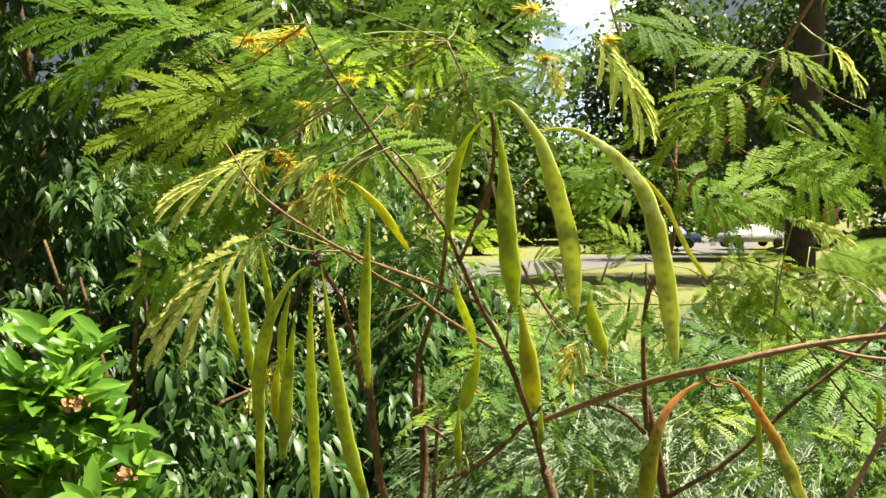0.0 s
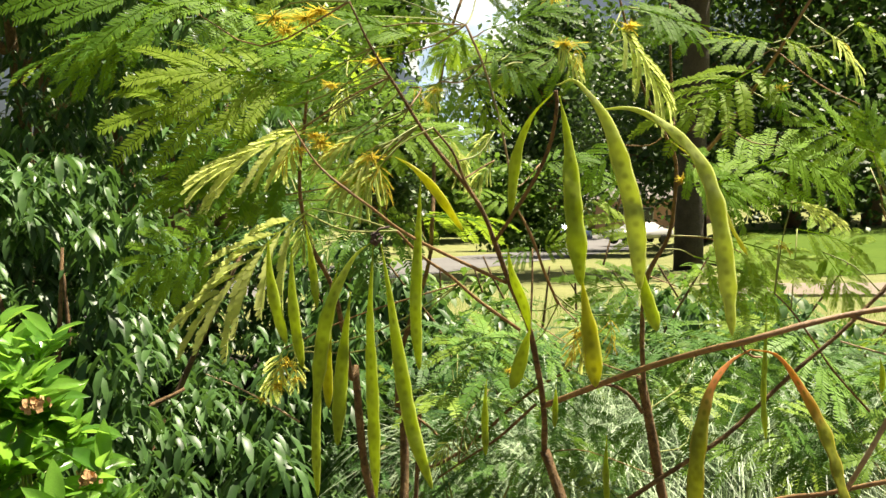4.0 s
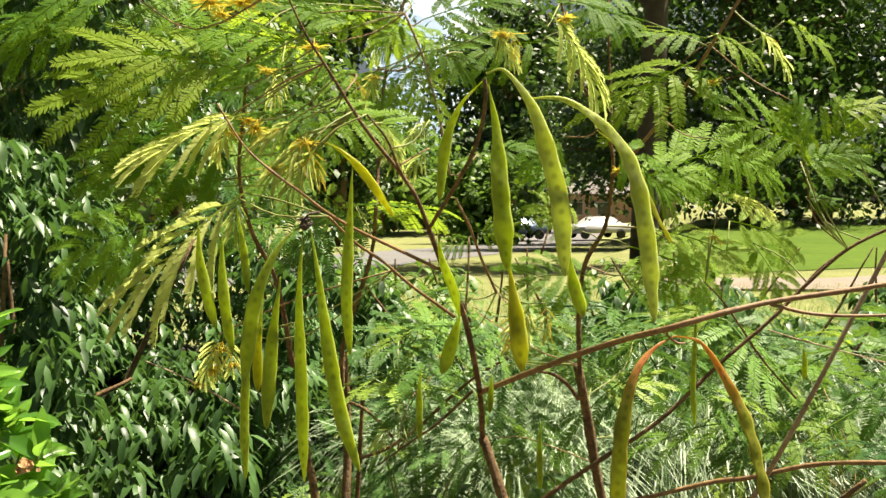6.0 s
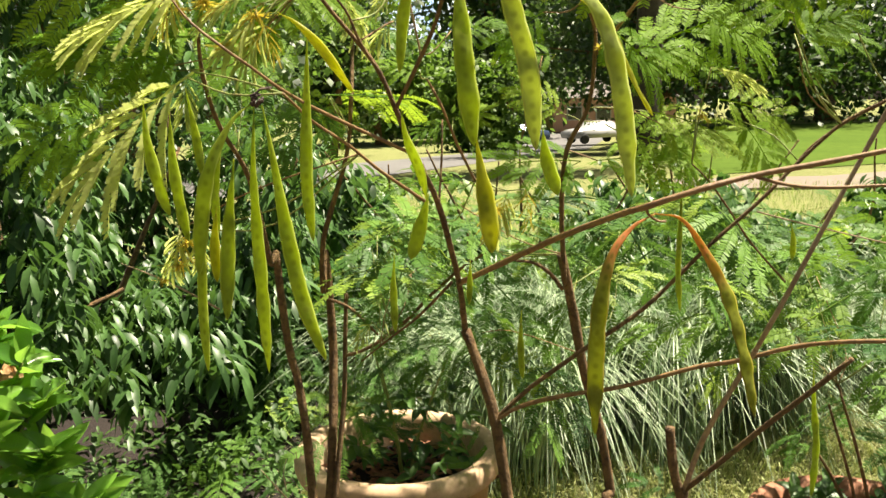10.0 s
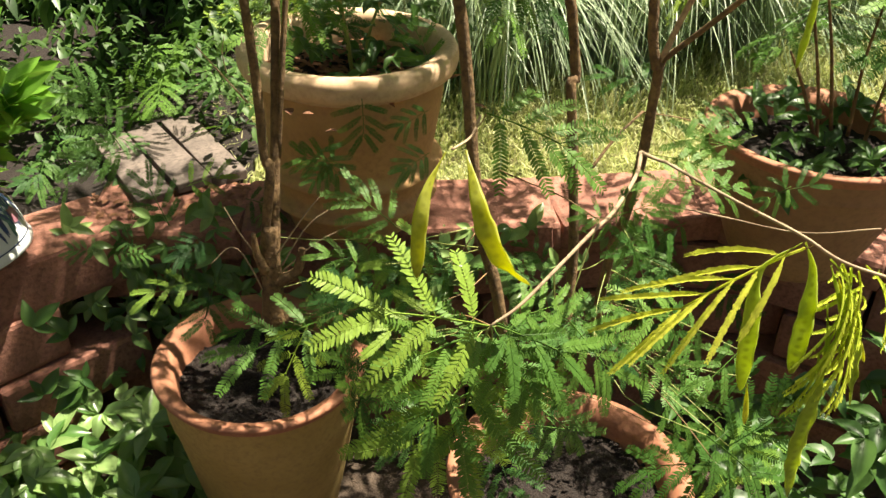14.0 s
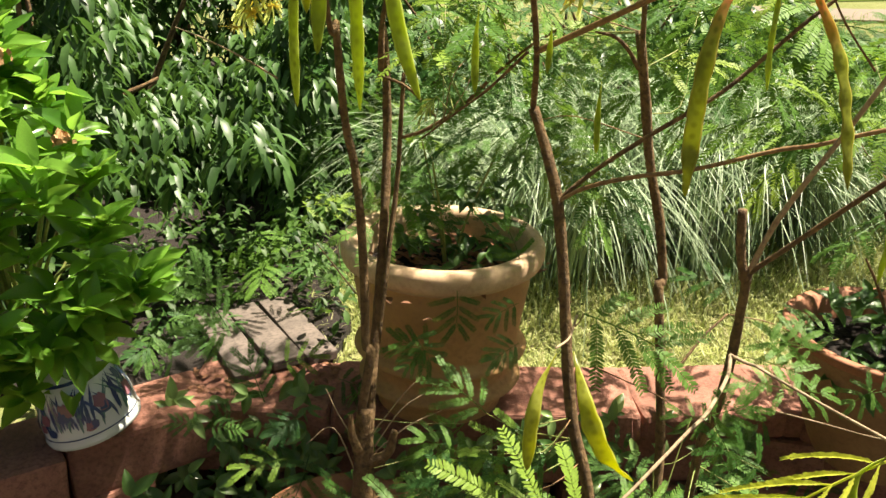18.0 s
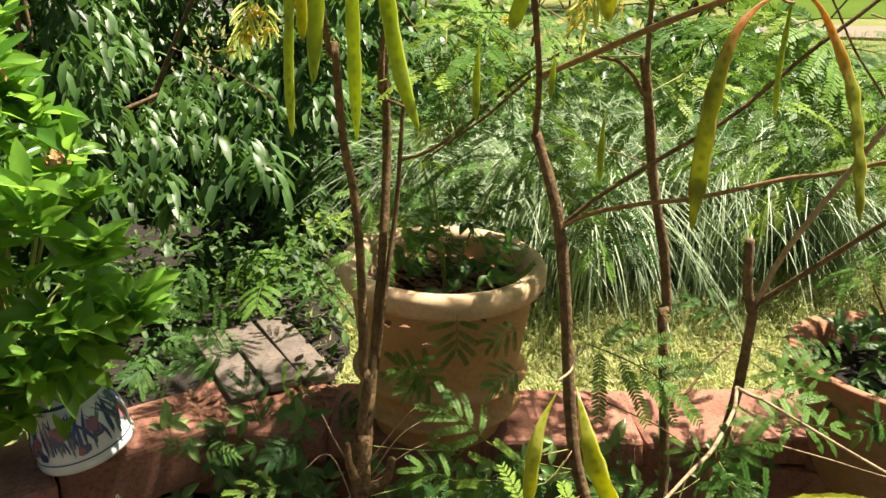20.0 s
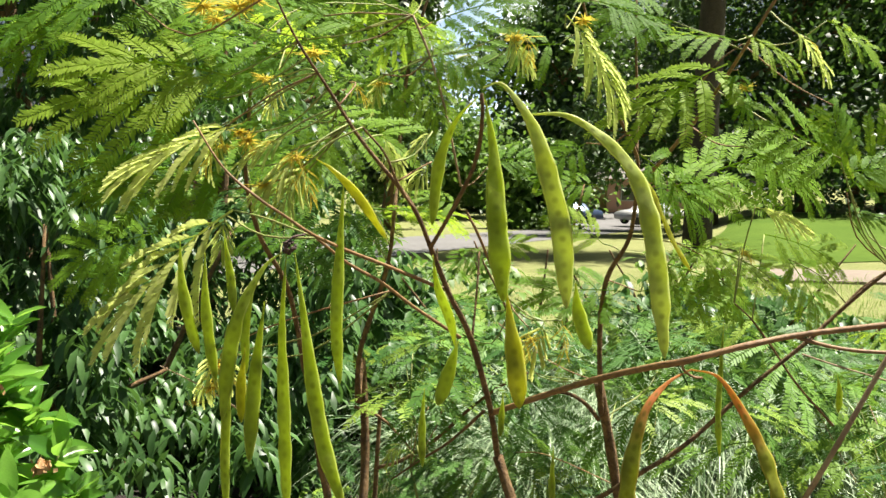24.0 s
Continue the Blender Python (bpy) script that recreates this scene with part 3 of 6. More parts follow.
def wall_run(p, q, top, courses, caps=True):
    """A run of blocks from p to q (the front edge of its top), laid in half bond."""
    p, q = Vector((*p, 0)), Vector((*q, 0))
    d = (q - p).normalized()
    back = Vector((-d.y, d.x, 0))
    yaw = math.degrees(math.atan2(d.y, d.x))
    n = max(1, math.ceil((q - p).length / 0.295))
    z = top
    if caps:
        for k in range(n):
            c = p + d * (0.295 * (k + 0.5)) + back * 0.095
            ob = part("block", CAPS[k % 4], None, wall)
            ob.matrix_basis = pose(c.x, c.y, z - 0.031 + rng.uniform(-0.003, 0.003), rng.uniform(-1, 1), 0, yaw + rng.uniform(-2, 2))
        z -= 0.064
    for row in range(courses):
        for k in range(-(row % 2), n + 1):
            s = 0.295 * (k + 0.5 + 0.5 * (row % 2))
            if s > (q - p).length + 0.08 or s < 0.02:
                continue
            c = p + d * s + back * (0.105 + 0.012 * row * -1 + rng.uniform(-0.008, 0.008))
            ob = part("block", BLOCKS[(k + row) % 5], None, wall)
            ob.matrix_basis = pose(c.x, c.y, z - 0.055 - 0.111 * row, 0, rng.uniform(-0.6, 0.6), yaw + rng.uniform(-3, 3))


wall_run((-1.35, 0.93), (-0.43, 1.445), 0.49, 5, caps=False)
wall_run((-0.42, 1.53), (0.18, 1.43), 0.49, 4)
wall_run((0.18, 1.42), (0.80, 1.37), 0.49, 4)
wall_run((0.80, 1.36), (1.40, 0.80), 0.49, 4)
wall_run((1.40, 0.79), (2.6, -0.2), 0.49, 4)
wall_run((-2.6, -0.3), (-1.36, 0.92), 0.49, 5, caps=False)
for row in range(4):  # the corner
    ob = part("block", BLOCKS[row % 5], None, wall)
    ob.matrix_basis = pose(0.845, 1.43, 0.426 - 0.055 - 0.111 * row, 0, 0, -20 + 4 * (row % 2))


# ---- pots ----
def pot(name, label, at, r, h, material, style, soil=0.05):
    t = thing(name, label, "plant pot", "pots", at=at)
    lip = 0.034 if style == "ringed" else 0.022
    rb = r * (0.64 if style == "ringed" else 0.52)
    prof = [(0.001, 0.0), (rb - 0.01, 0.0), (rb, 0.008)]
    n = 40
    for k in range(1, n + 1):
        f = k / n
        z = 0.008 + (h - (0.063 if style == "ringed" else 0.027)) * f
        if style == "ringed":
            rr = r * np.interp(f, [0, 0.05, 0.14, 0.2, 0.26, 0.36, 0.42, 0.48, 0.9, 1.0], [0.6, 0.66, 0.7, 0.83, 0.72, 0.75, 0.885, 0.775, 0.87, 0.85])
        else:
            rr = rb + (r * 0.95 - rb) * (f**0.8) + 0.003 * math.exp(-(((f - 0.84) / 0.03) ** 2))
        prof.append((rr, z))
    # ringed body takes the shade-darkened clay, its rim the sun-paled one
    part("body", lathe("body", prof, material), M_SHADEBODY if style == "ringed" else material, t)
    rim = [(r * 0.85, h - 0.056), (r * 0.92, h - 0.047), (r - 0.004, h - 0.04), (r, h - 0.028), (r, h - 0.012), (r - 0.006, h - 0.002), (r - lip * 0.5, h), (r - lip + 0.004, h - 0.004), (r - lip, h - 0.014), (r - lip - 0.006, h - 0.05), (r - lip - 0.012, h - soil - 0.06)]
    if style != "ringed":
        rim = [(r * 0.95, h - 0.02), (r * 0.965, h - 0.016), (r - 0.004, h - 0.01), (r, h - 0.004), (r - 0.004, h), (r - lip, h - 0.004), (r - lip - 0.012, h - 0.02), (r - lip - 0.02, h - 0.06), (r - lip - 0.03, h - soil - 0.06)]
    part("rim", lathe("rim", rim, material), material if style == "ringed" else M_RIM, t)
    s = thing("potting_soil", "dark crumbly potting soil in a terracotta pot", "soil", at=(at[0], at[1], at[2] + h - soil))
    bm = bmesh.new()
    rr = r - lip - 0.012
    rings = [[bm.verts.new((0, 0, 0))]]
    for j in range(1, 15):
        q = rr * j / 14
        rings.append([bm.verts.new((q * math.cos(6.2832 * k / 40), q * math.sin(6.2832 * k / 40), 0.012 * noise.noise(Vector((q * 60 * math.cos(6.2832 * k / 40), q * 60 * math.sin(6.2832 * k / 40), at[0] * 9))))) for k in range(40)])
    for k in range(40):
        bm.faces.new((rings[0][0], rings[1][k], rings[1][(k + 1) % 40]))
    for a, b in zip(rings[1:], rings[2:]):
        for k in range(40):
            bm.faces.new((a[k], b[k], b[(k + 1) % 40], a[(k + 1) % 40]))
    part("soil_bed", bm, M_SOIL, s)
    clod = bmesh.new()
    for _ in range(260):
        a, q = rng.uniform(0, 6.28), rr * math.sqrt(rng.random()) * 0.96
        x = bmesh.ops.create_icosphere(clod, subdivisions=1, radius=rng.uniform(0.0018, 0.0045))["verts"]
        for v in x:
            v.co = Vector((v.co.x * 1.5 + q * math.cos(a), v.co.y + q * math.sin(a), v.co.z * 0.7 + 0.004))
    tagged(part("crumb", clod, M_SOIL, s), kind="stuff")
    return t


pot("terracotta_pot", "terracotta pot with a flared sunlit rim beside the wall", (-0.107, 1.19, 0.0), 0.174, 0.425, M_TERRA, "flared", 0.05)
pot("terracotta_pot", "terracotta pot half hidden by feathery leaves", (0.328, 0.905, 0.0), 0.184, 0.365, M_TERRA, "flared", 0.05)
pot("ringed_pot", "tan terracotta pot with moulded rings and thick rolled rim", (0.09, 1.515, 0.485), 0.192, 0.345, M_LITRIM, "ringed", 0.065)
pot("round_pot", "reddish terracotta pot standing on the wall", (0.842, 1.22, 0.488), 0.19, 0.256, M_SHADEPOT, "flared", 0.05)


# ---- flower-painted porcelain jar on the wall's end ----
def porcelain(at):
    t = thing("porcelain_pot", "white porcelain pot painted with blue and rose flowers", "plant pot", "pots", at=at)
    prof = [(0.001, 0.0), (0.08, 0.0), (0.088, 0.004), (0.0895, 0.012), (0.086, 0.02), (0.0875, 0.035), (0.0855, 0.06), (0.079, 0.085), (0.068, 0.108), (0.056, 0.124), (0.047, 0.133), (0.043, 0.14), (0.044, 0.15), (0.045, 0.157), (0.042, 0.16), (0.038, 0.155), (0.036, 0.14), (0.03, 0.13)]
    part("body", lathe("body", prof, M_WHITEGLAZE), M_WHITEGLAZE, t)

    def on(a, z, lift=0.0012):
        r = np.interp(z, [p[1] for p in prof[4:11]], [p[0] for p in prof[4:11]]) + lift
        return Vector((r * math.cos(a), r * math.sin(a), z))

    for name, z0, z1, m in (("painted_band", 0.116, 0.121, M_NAVY), ("painted_band", 0.021, 0.0235, M_NAVY)):
        bm = bmesh.new()
        a = [bm.verts.new(on(6.2832 * k / 40, z0)) for k in range(40)]
        b = [bm.verts.new(on(6.2832 * k / 40, z1)) for k in range(40)]
        for k in range(40):
            bm.faces.new((a[k], a[(k + 1) % 40], b[(k + 1) % 40], b[k]))
        part(name, bm, m, t)
    r = random.Random(3)
    for k in range(12):
        a0 = k * 0.5236 + r.uniform(-0.1, 0.1)
        for j in range(7):  # brushed blades
            bm = bmesh.new()
            z, a, tilt, n = r.uniform(0.03, 0.05), a0 + r.uniform(-0.3, 0.3), r.uniform(-0.5, 0.5), 7
            left, right = [], []
            for i in range(n):
                f = i / (n - 1)
                w = 0.042 * math.sin(math.pi * min(1, f * 0.93 + 0.06))
                aa = a + tilt * f * f
                left.append(bm.verts.new(on(aa - w, z + f * 0.062)))
                right.append(bm.verts.new(on(aa + w, z + f * 0.062)))
            for i in range(n - 1):
                bm.faces.new((left[i], right[i], right[i + 1], left[i + 1]))
            part("painted_blade", bm, (M_NAVY, M_TEAL, M_NAVY)[j % 3], t)
        for j in range(3):  # petals
            bm = bmesh.new()
            a, z, rr = a0 + 0.34 + r.uniform(-0.18, 0.18), r.uniform(0.04, 0.1), r.uniform(0.008, 0.013)
            c = bm.verts.new(on(a, z, 0.0022))
            ring = [bm.verts.new(on(a + rr / 0.08 * math.cos(q * 0.524) * (1 + 0.25 * math.sin(q * 2)), z + rr * math.sin(q * 0.524) * (1 + 0.25 * math.cos(q * 3)), 0.002)) for q in range(12)]
            for q in range(12):
                bm.faces.new((c, ring[q], ring[(q + 1) % 12]))
            part("painted_petal", bm, (M_ROSE, M_NAVY, M_ROSE)[j], t)
    return t


jar = porcelain((-0.552, 1.44, 0.508))
jar.scale = (0.95, 0.95, 1.0)
jar.rotation_euler = (0, radians(-14), 0)

# ---- boards lying behind the wall ----
boards = thing("wooden_boards", "weathered grey-brown boards lying behind the wall", "boards", at=(-0.27, 1.79, 0.485))
for k in range(3):
    ob = part("plank", block_mesh("plank", (0.0705, 0.32, 0.022), M_WOOD, 0.003, 40 + k, 0.002), None, boards)
    ob.matrix_basis = pose(-0.075 + 0.0722 * k, 0.03 * (k - 1), 0.011 + 0.004 * (k % 2), rng.uniform(-1.5, 1.5), rng.uniform(-2, 2), 22 + rng.uniform(-1.3, 1.3))

# ---- trees in the pots ----
tree_a = thing("feathery_tree", "young multi-stemmed tree with feathery leaves and hanging pods", "tree", "potted trees", at=(0, 0, 0))
tree_b = thing("feathery_tree", "young tree with reddish limbs, feathery leaves and green pods", "tree", "potted trees")
tree_c = thing("feathery_tree", "dark-stemmed feathery sapling in the pot on the wall", "tree", "potted trees")
tree_d = thing("feathery_tree", "small feathery sapling in the ringed pot", "tree", "potted trees")
limb(tree_b, [(0.237, 0.94, 0.514, 0.0086), (0.212, 0.96, 0.67, 0.0083), (0.189, 0.98, 0.766, 0.0080), (0.178, 1.0, 0.876, 0.0076), (0.172, 1.01, 0.952, 0.0074), (0.157, 1.02, 1.062, 0.0071), (0.138, 1.04, 1.135, 0.0067), (0.127, 1.05, 1.169, 0.0065)], M_BARK, "stem")
limb(tree_b, [(0.127, 1.05, 1.169, 0.0037), (0.101, 0.95, 1.251, 0.0033), (0.062, 0.85, 1.353, 0.0030), (0.036, 0.82, 1.402, 0.0027), (0.016, 0.8, 1.447, 0.0024), (-0.004, 0.79, 1.488, 0.0021), (-0.047, 0.78, 1.54, 0.0017), (-0.076, 0.77, 1.583, 0.0014), (-0.101, 0.76, 1.62, 0.0011), (-0.12, 0.75, 1.657, 0.0008)], M_BARK, "branch")
limb(tree_b, [(0.016, 0.8, 1.447, 0.0019), (0.033, 0.73, 1.496, 0.0017), (0.04, 0.69, 1.527, 0.0016), (0.039, 0.66, 1.556, 0.0015), (0.037, 0.655, 1.571, 0.0014)], M_BARK, "branch")
limb(tree_b, [(-0.001, 0.79, 1.482, 0.0015), (-0.016, 0.78, 1.505, 0.0013), (-0.028, 0.77, 1.53, 0.0011), (-0.047, 0.76, 1.551, 0.0009)], M_BARK, "branch")
limb(tree_b, [(0.051, 0.85, 1.355, 0.0019), (0.004, 0.82, 1.389, 0.0016), (-0.028, 0.79, 1.416, 0.0015), (-0.058, 0.75, 1.437, 0.0013), (-0.083, 0.71, 1.461, 0.0011)], M_REDTWIG, "branch")
limb(tree_b, [(0.031, 0.82, 1.406, 0.0018), (-0.019, 0.78, 1.43, 0.0016), (-0.06, 0.73, 1.45, 0.0015), (-0.087, 0.69, 1.466, 0.0013), (-0.105, 0.67, 1.48, 0.0011), (-0.123, 0.66, 1.493, 0.0011), (-0.147, 0.66, 1.514, 0.0008), (-0.168, 0.66, 1.547, 0.0007)], M_REDTWIG, "branch")
limb(tree_b, [(-0.091, 0.69, 1.465, 0.0009), (-0.1, 0.68, 1.463, 0.0009), (-0.102, 0.68, 1.456, 0.0009)], M_HULL, "branch")
limb(tree_b, [(0.101, 0.95, 1.251, 0.0034), (0.144, 0.88, 1.289, 0.0032), (0.176, 0.8, 1.325, 0.0030), (0.202, 0.73, 1.352, 0.0029), (0.217, 0.7, 1.363, 0.0028), (0.259, 0.685, 1.378, 0.0027), (0.303, 0.68, 1.388, 0.0025), (0.357, 0.66, 1.399, 0.0024), (0.4, 0.64, 1.409, 0.0023)], M_REDTWIG, "branch")
limb(tree_b, [(0.303, 0.68, 1.386, 0.0016), (0.332, 0.675, 1.379, 0.0016), (0.362, 0.665, 1.377, 0.0015), (0.41, 0.65, 1.379, 0.0013)], M_REDTWIG, "branch")
limb(tree_b, [(0.217, 0.7, 1.363, 0.0011), (0.216, 0.7, 1.357, 0.0011), (0.225, 0.7, 1.35, 0.0011), (0.233, 0.7, 1.349, 0.0010)], M_REDTWIG, "branch")
limb(tree_b, [(0.152, 1.02, 1.053, 0.0031), (0.199, 1.0, 1.104, 0.0029), (0.254, 0.97, 1.156, 0.0029), (0.323, 0.95, 1.209, 0.0027), (0.389, 0.93, 1.281, 0.0025), (0.439, 0.91, 1.334, 0.0024), (0.479, 0.9, 1.378, 0.0023), (0.518, 0.88, 1.422, 0.0021), (0.563, 0.86, 1.45, 0.0019), (0.612, 0.84, 1.48, 0.0018)], M_BARK, "branch")
limb(tree_b, [(0.472, 0.9, 1.372, 0.0013), (0.499, 0.9, 1.4, 0.0011), (0.539, 0.9, 1.424, 0.0011), (0.58, 0.9, 1.442, 0.0009)], M_BARK, "branch")
limb(tree_b, [(0.152, 1.02, 1.053, 0.0029), (0.185, 1.0, 1.08, 0.0029), (0.23, 0.96, 1.105, 0.0028), (0.285, 0.92, 1.125, 0.0027), (0.35, 0.87, 1.159, 0.0026), (0.38, 0.84, 1.173, 0.0025), (0.42, 0.8, 1.197, 0.0024), (0.449, 0.76, 1.212, 0.0024), (0.486, 0.72, 1.222, 0.0023)], M_REDTWIG, "branch")
limb(tree_b, [(0.504, 0.95, 1.231, 0.0015), (0.451, 0.94, 1.283, 0.0013), (0.415, 0.93, 1.326, 0.0012), (0.384, 0.92, 1.36, 0.0010), (0.353, 0.9, 1.382, 0.0008)], M_BARK, "branch")
limb(tree_b, [(0.433, 0.9, 1.326, 0.0010), (0.463, 0.88, 1.317, 0.0009), (0.505, 0.86, 1.306, 0.0008), (0.552, 0.84, 1.294, 0.0008)], M_PALETWIG, "branch")
limb(tree_b, [(0.096, 0.97, 1.248, 0.0020), (0.063, 1.02, 1.197, 0.0017), (0.034, 1.08, 1.155, 0.0014), (0.001, 1.14, 1.109, 0.0011)], M_BARK, "branch")
limb(tree_b, [(0.324, 0.98, 0.463, 0.0071), (0.341, 1.02, 0.65, 0.0069), (0.332, 1.04, 0.803, 0.0067), (0.319, 1.05, 0.92, 0.0066), (0.328, 1.06, 0.927, 0.0065), (0.313, 1.06, 1.012, 0.0063), (0.29, 1.06, 1.092, 0.0061), (0.268, 1.05, 1.191, 0.0060), (0.25, 1.04, 1.262, 0.0058)], M_BARK, "stem")
limb(tree_b, [(0.25, 1.04, 1.262, 0.0035), (0.248, 1.02, 1.229, 0.0032), (0.24, 1.01, 1.324, 0.0030), (0.243, 1.0, 1.395, 0.0028), (0.265, 0.99, 1.444, 0.0025), (0.269, 0.98, 1.505, 0.0023), (0.267, 0.98, 1.539, 0.0021), (0.244, 0.97, 1.577, 0.0019), (0.218, 0.96, 1.621, 0.0017), (0.2, 0.95, 1.67, 0.0014), (0.183, 0.94, 1.717, 0.0012)], M_BARK, "branch")
limb(tree_b, [(0.245, 1.02, 1.222, 0.0029), (0.222, 1.0, 1.247, 0.0025), (0.197, 0.98, 1.264, 0.0021), (0.172, 0.97, 1.27, 0.0016)], M_BARK, "branch")
limb(tree_b, [(0.271, 0.98, 1.505, 0.0023), (0.292, 0.95, 1.541, 0.0021), (0.318, 0.92, 1.587, 0.0020), (0.341, 0.88, 1.645, 0.0018), (0.356, 0.86, 1.682, 0.0016), (0.369, 0.85, 1.709, 0.0015)], M_REDTWIG, "branch")
limb(tree_b, [(0.267, 0.98, 1.539, 0.0020), (0.273, 1.0, 1.595, 0.0017), (0.269, 1.0, 1.655, 0.0014), (0.267, 1.0, 1.722, 0.0011)], M_BARK, "branch")
limb(tree_b, [(0.292, 1.0, 1.568, 0.0011), (0.326, 0.98, 1.607, 0.0010), (0.351, 0.96, 1.645, 0.0008), (0.373, 0.95, 1.663, 0.0007)], M_BARK, "branch")
limb(tree_b, [(0.187, 1.0, 1.409, 0.0012), (0.207, 1.02, 1.457, 0.0011), (0.224, 1.04, 1.506, 0.0009)], M_BARK, "branch")
limb(tree_b, [(0.064, 0.86, 1.349, 0.0013), (0.071, 0.88, 1.394, 0.0011), (0.076, 0.9, 1.435, 0.0010)], M_BARK, "branch")
limb(tree_b, [(0.004, 0.9, 1.671, 0.0013), (0.022, 0.9, 1.631, 0.0013), (0.035, 0.9, 1.59, 0.0013), (0.045, 0.9, 1.549, 0.0012), (0.058, 0.92, 1.502, 0.0012)], M_PALETWIG, "branch")
limb(tree_b, [(0.064, 0.92, 1.477, 0.0013), (0.08, 0.92, 1.446, 0.0015), (0.101, 0.95, 1.407, 0.0016), (0.131, 1.0, 1.362, 0.0018)], M_REDTWIG, "branch")
limb(tree_b, [(0.343, 0.93, 0.617, 0.0065), (0.347, 0.92, 0.76, 0.0062), (0.342, 0.89, 0.816, 0.0060), (0.34, 0.87, 0.909, 0.0059), (0.336, 0.86, 0.974, 0.0057), (0.331, 0.85, 1.025, 0.0055)], M_BARK, "stem")
limb(tree_b, [(0.328, 0.85, 1.018, 0.0054), (0.319, 0.85, 1.05, 0.0052), (0.315, 0.85, 1.077, 0.005), (0.313, 0.85, 1.1, 0.0048)], M_BARK, "cut_stub")
limb(tree_b, [(0.332, 0.85, 1.025, 0.0034), (0.338, 0.83, 1.083, 0.0031), (0.344, 0.8, 1.138, 0.0029), (0.358, 0.77, 1.199, 0.0026), (0.371, 0.73, 1.276, 0.0024), (0.45, 0.72, 1.436, 0.0022), (0.46, 0.7, 1.48, 0.0019)], M_PALETWIG, "branch")
limb(tree_b, [(0.332, 0.85, 1.025, 0.0031), (0.361, 0.81, 1.08, 0.0029), (0.379, 0.77, 1.128, 0.0028), (0.397, 0.73, 1.174, 0.0026), (0.418, 0.7, 1.215, 0.0024)], M_BARK, "branch")
limb(tree_b, [(0.33, 0.98, 0.834, 0.0022), (0.367, 1.0, 0.866, 0.0018), (0.409, 1.02, 0.89, 0.0016)], M_BARK, "branch")
limb(tree_b, [(0.327, 0.85, 0.923, 0.0024), (0.31, 0.82, 0.912, 0.0023), (0.266, 0.77, 0.901, 0.0021), (0.233, 0.74, 0.9, 0.0018), (0.185, 0.71, 0.879, 0.0017), (0.147, 0.69, 0.859, 0.0015), (0.117, 0.68, 0.847, 0.0013)], M_PALETWIG, "branch")
limb(tree_b, [(0.327, 0.85, 0.923, 0.0023), (0.335, 0.83, 0.924, 0.0019), (0.344, 0.82, 0.924, 0.0016)], M_PALETWIG, "branch")
limb(tree_b, [(0.343, 0.82, 0.924, 0.0016), (0.362, 0.78, 0.921, 0.0016), (0.372, 0.71, 0.931, 0.0015), (0.366, 0.62, 0.956, 0.0015), (0.398, 0.6, 0.938, 0.0014), (0.447, 0.59, 0.92, 0.0014)], M_PALETWIG, "branch")
limb(tree_b, [(0.188, 0.92, 0.878, 0.0010), (0.223, 0.9, 0.867, 0.0009), (0.258, 0.88, 0.856, 0.0008), (0.285, 0.84, 0.847, 0.0008)], M_BARK, "branch")
limb(tree_b, [(0.334, 0.8, 0.887, 0.0008), (0.378, 0.75, 0.895, 0.0008), (0.401, 0.66, 0.929, 0.0007), (0.446, 0.62, 0.953, 0.0007)], M_PALETWIG, "branch")
limb(tree_b, [(0.173, 0.95, 0.932, 0.0016), (0.152, 0.9, 0.936, 0.0014), (0.131, 0.85, 0.952, 0.0013), (0.109, 0.82, 0.959, 0.0012)], M_PALETWIG, "branch")
limb(tree_a, [(-0.089, 1.2, 0.493, 0.0080), (-0.082, 1.22, 0.619, 0.0077), (-0.064, 1.23, 0.739, 0.0074), (-0.071, 1.24, 0.753, 0.0071), (-0.072, 1.25, 0.859, 0.0069), (-0.077, 1.25, 0.971, 0.0066), (-0.086, 1.25, 1.052, 0.0063), (-0.095, 1.25, 1.094, 0.0060), (-0.103, 1.24, 1.17, 0.0058), (-0.108, 1.23, 1.249, 0.0055)], M_BARK, "stem")
limb(tree_a, [(-0.108, 1.23, 1.249, 0.0045), (-0.115, 1.2, 1.24, 0.0041), (-0.125, 1.18, 1.306, 0.0037), (-0.139, 1.15, 1.372, 0.0033), (-0.166, 1.1, 1.434, 0.0029), (-0.177, 1.05, 1.503, 0.0024), (-0.168, 1.0, 1.578, 0.0020), (-0.16, 0.98, 1.651, 0.0016)], M_BARK, "branch")
limb(tree_a, [(-0.078, 1.2, 0.491, 0.0086), (-0.067, 1.22, 0.628, 0.0082), (-0.059, 1.25, 0.706, 0.0079), (-0.047, 1.28, 0.825, 0.0076), (-0.037, 1.3, 0.935, 0.0072), (-0.03, 1.33, 1.058, 0.0068), (-0.032, 1.33, 1.164, 0.0065), (-0.037, 1.33, 1.232, 0.0061)], M_BARK, "stem")
limb(tree_a, [(-0.051, 1.26, 0.743, 0.0049), (-0.034, 1.28, 0.875, 0.0045), (-0.017, 1.3, 1.001, 0.0039), (-0.012, 1.3, 1.092, 0.0035), (-0.008, 1.3, 1.169, 0.0031)], M_BARK, "stem")
limb(tree_a, [(-0.037, 1.33, 1.232, 0.0051), (-0.042, 1.3, 1.174, 0.0045), (-0.039, 1.28, 1.256, 0.0039), (-0.008, 1.25, 1.361, 0.0033), (0.001, 1.22, 1.412, 0.0027)], M_BARK, "branch")
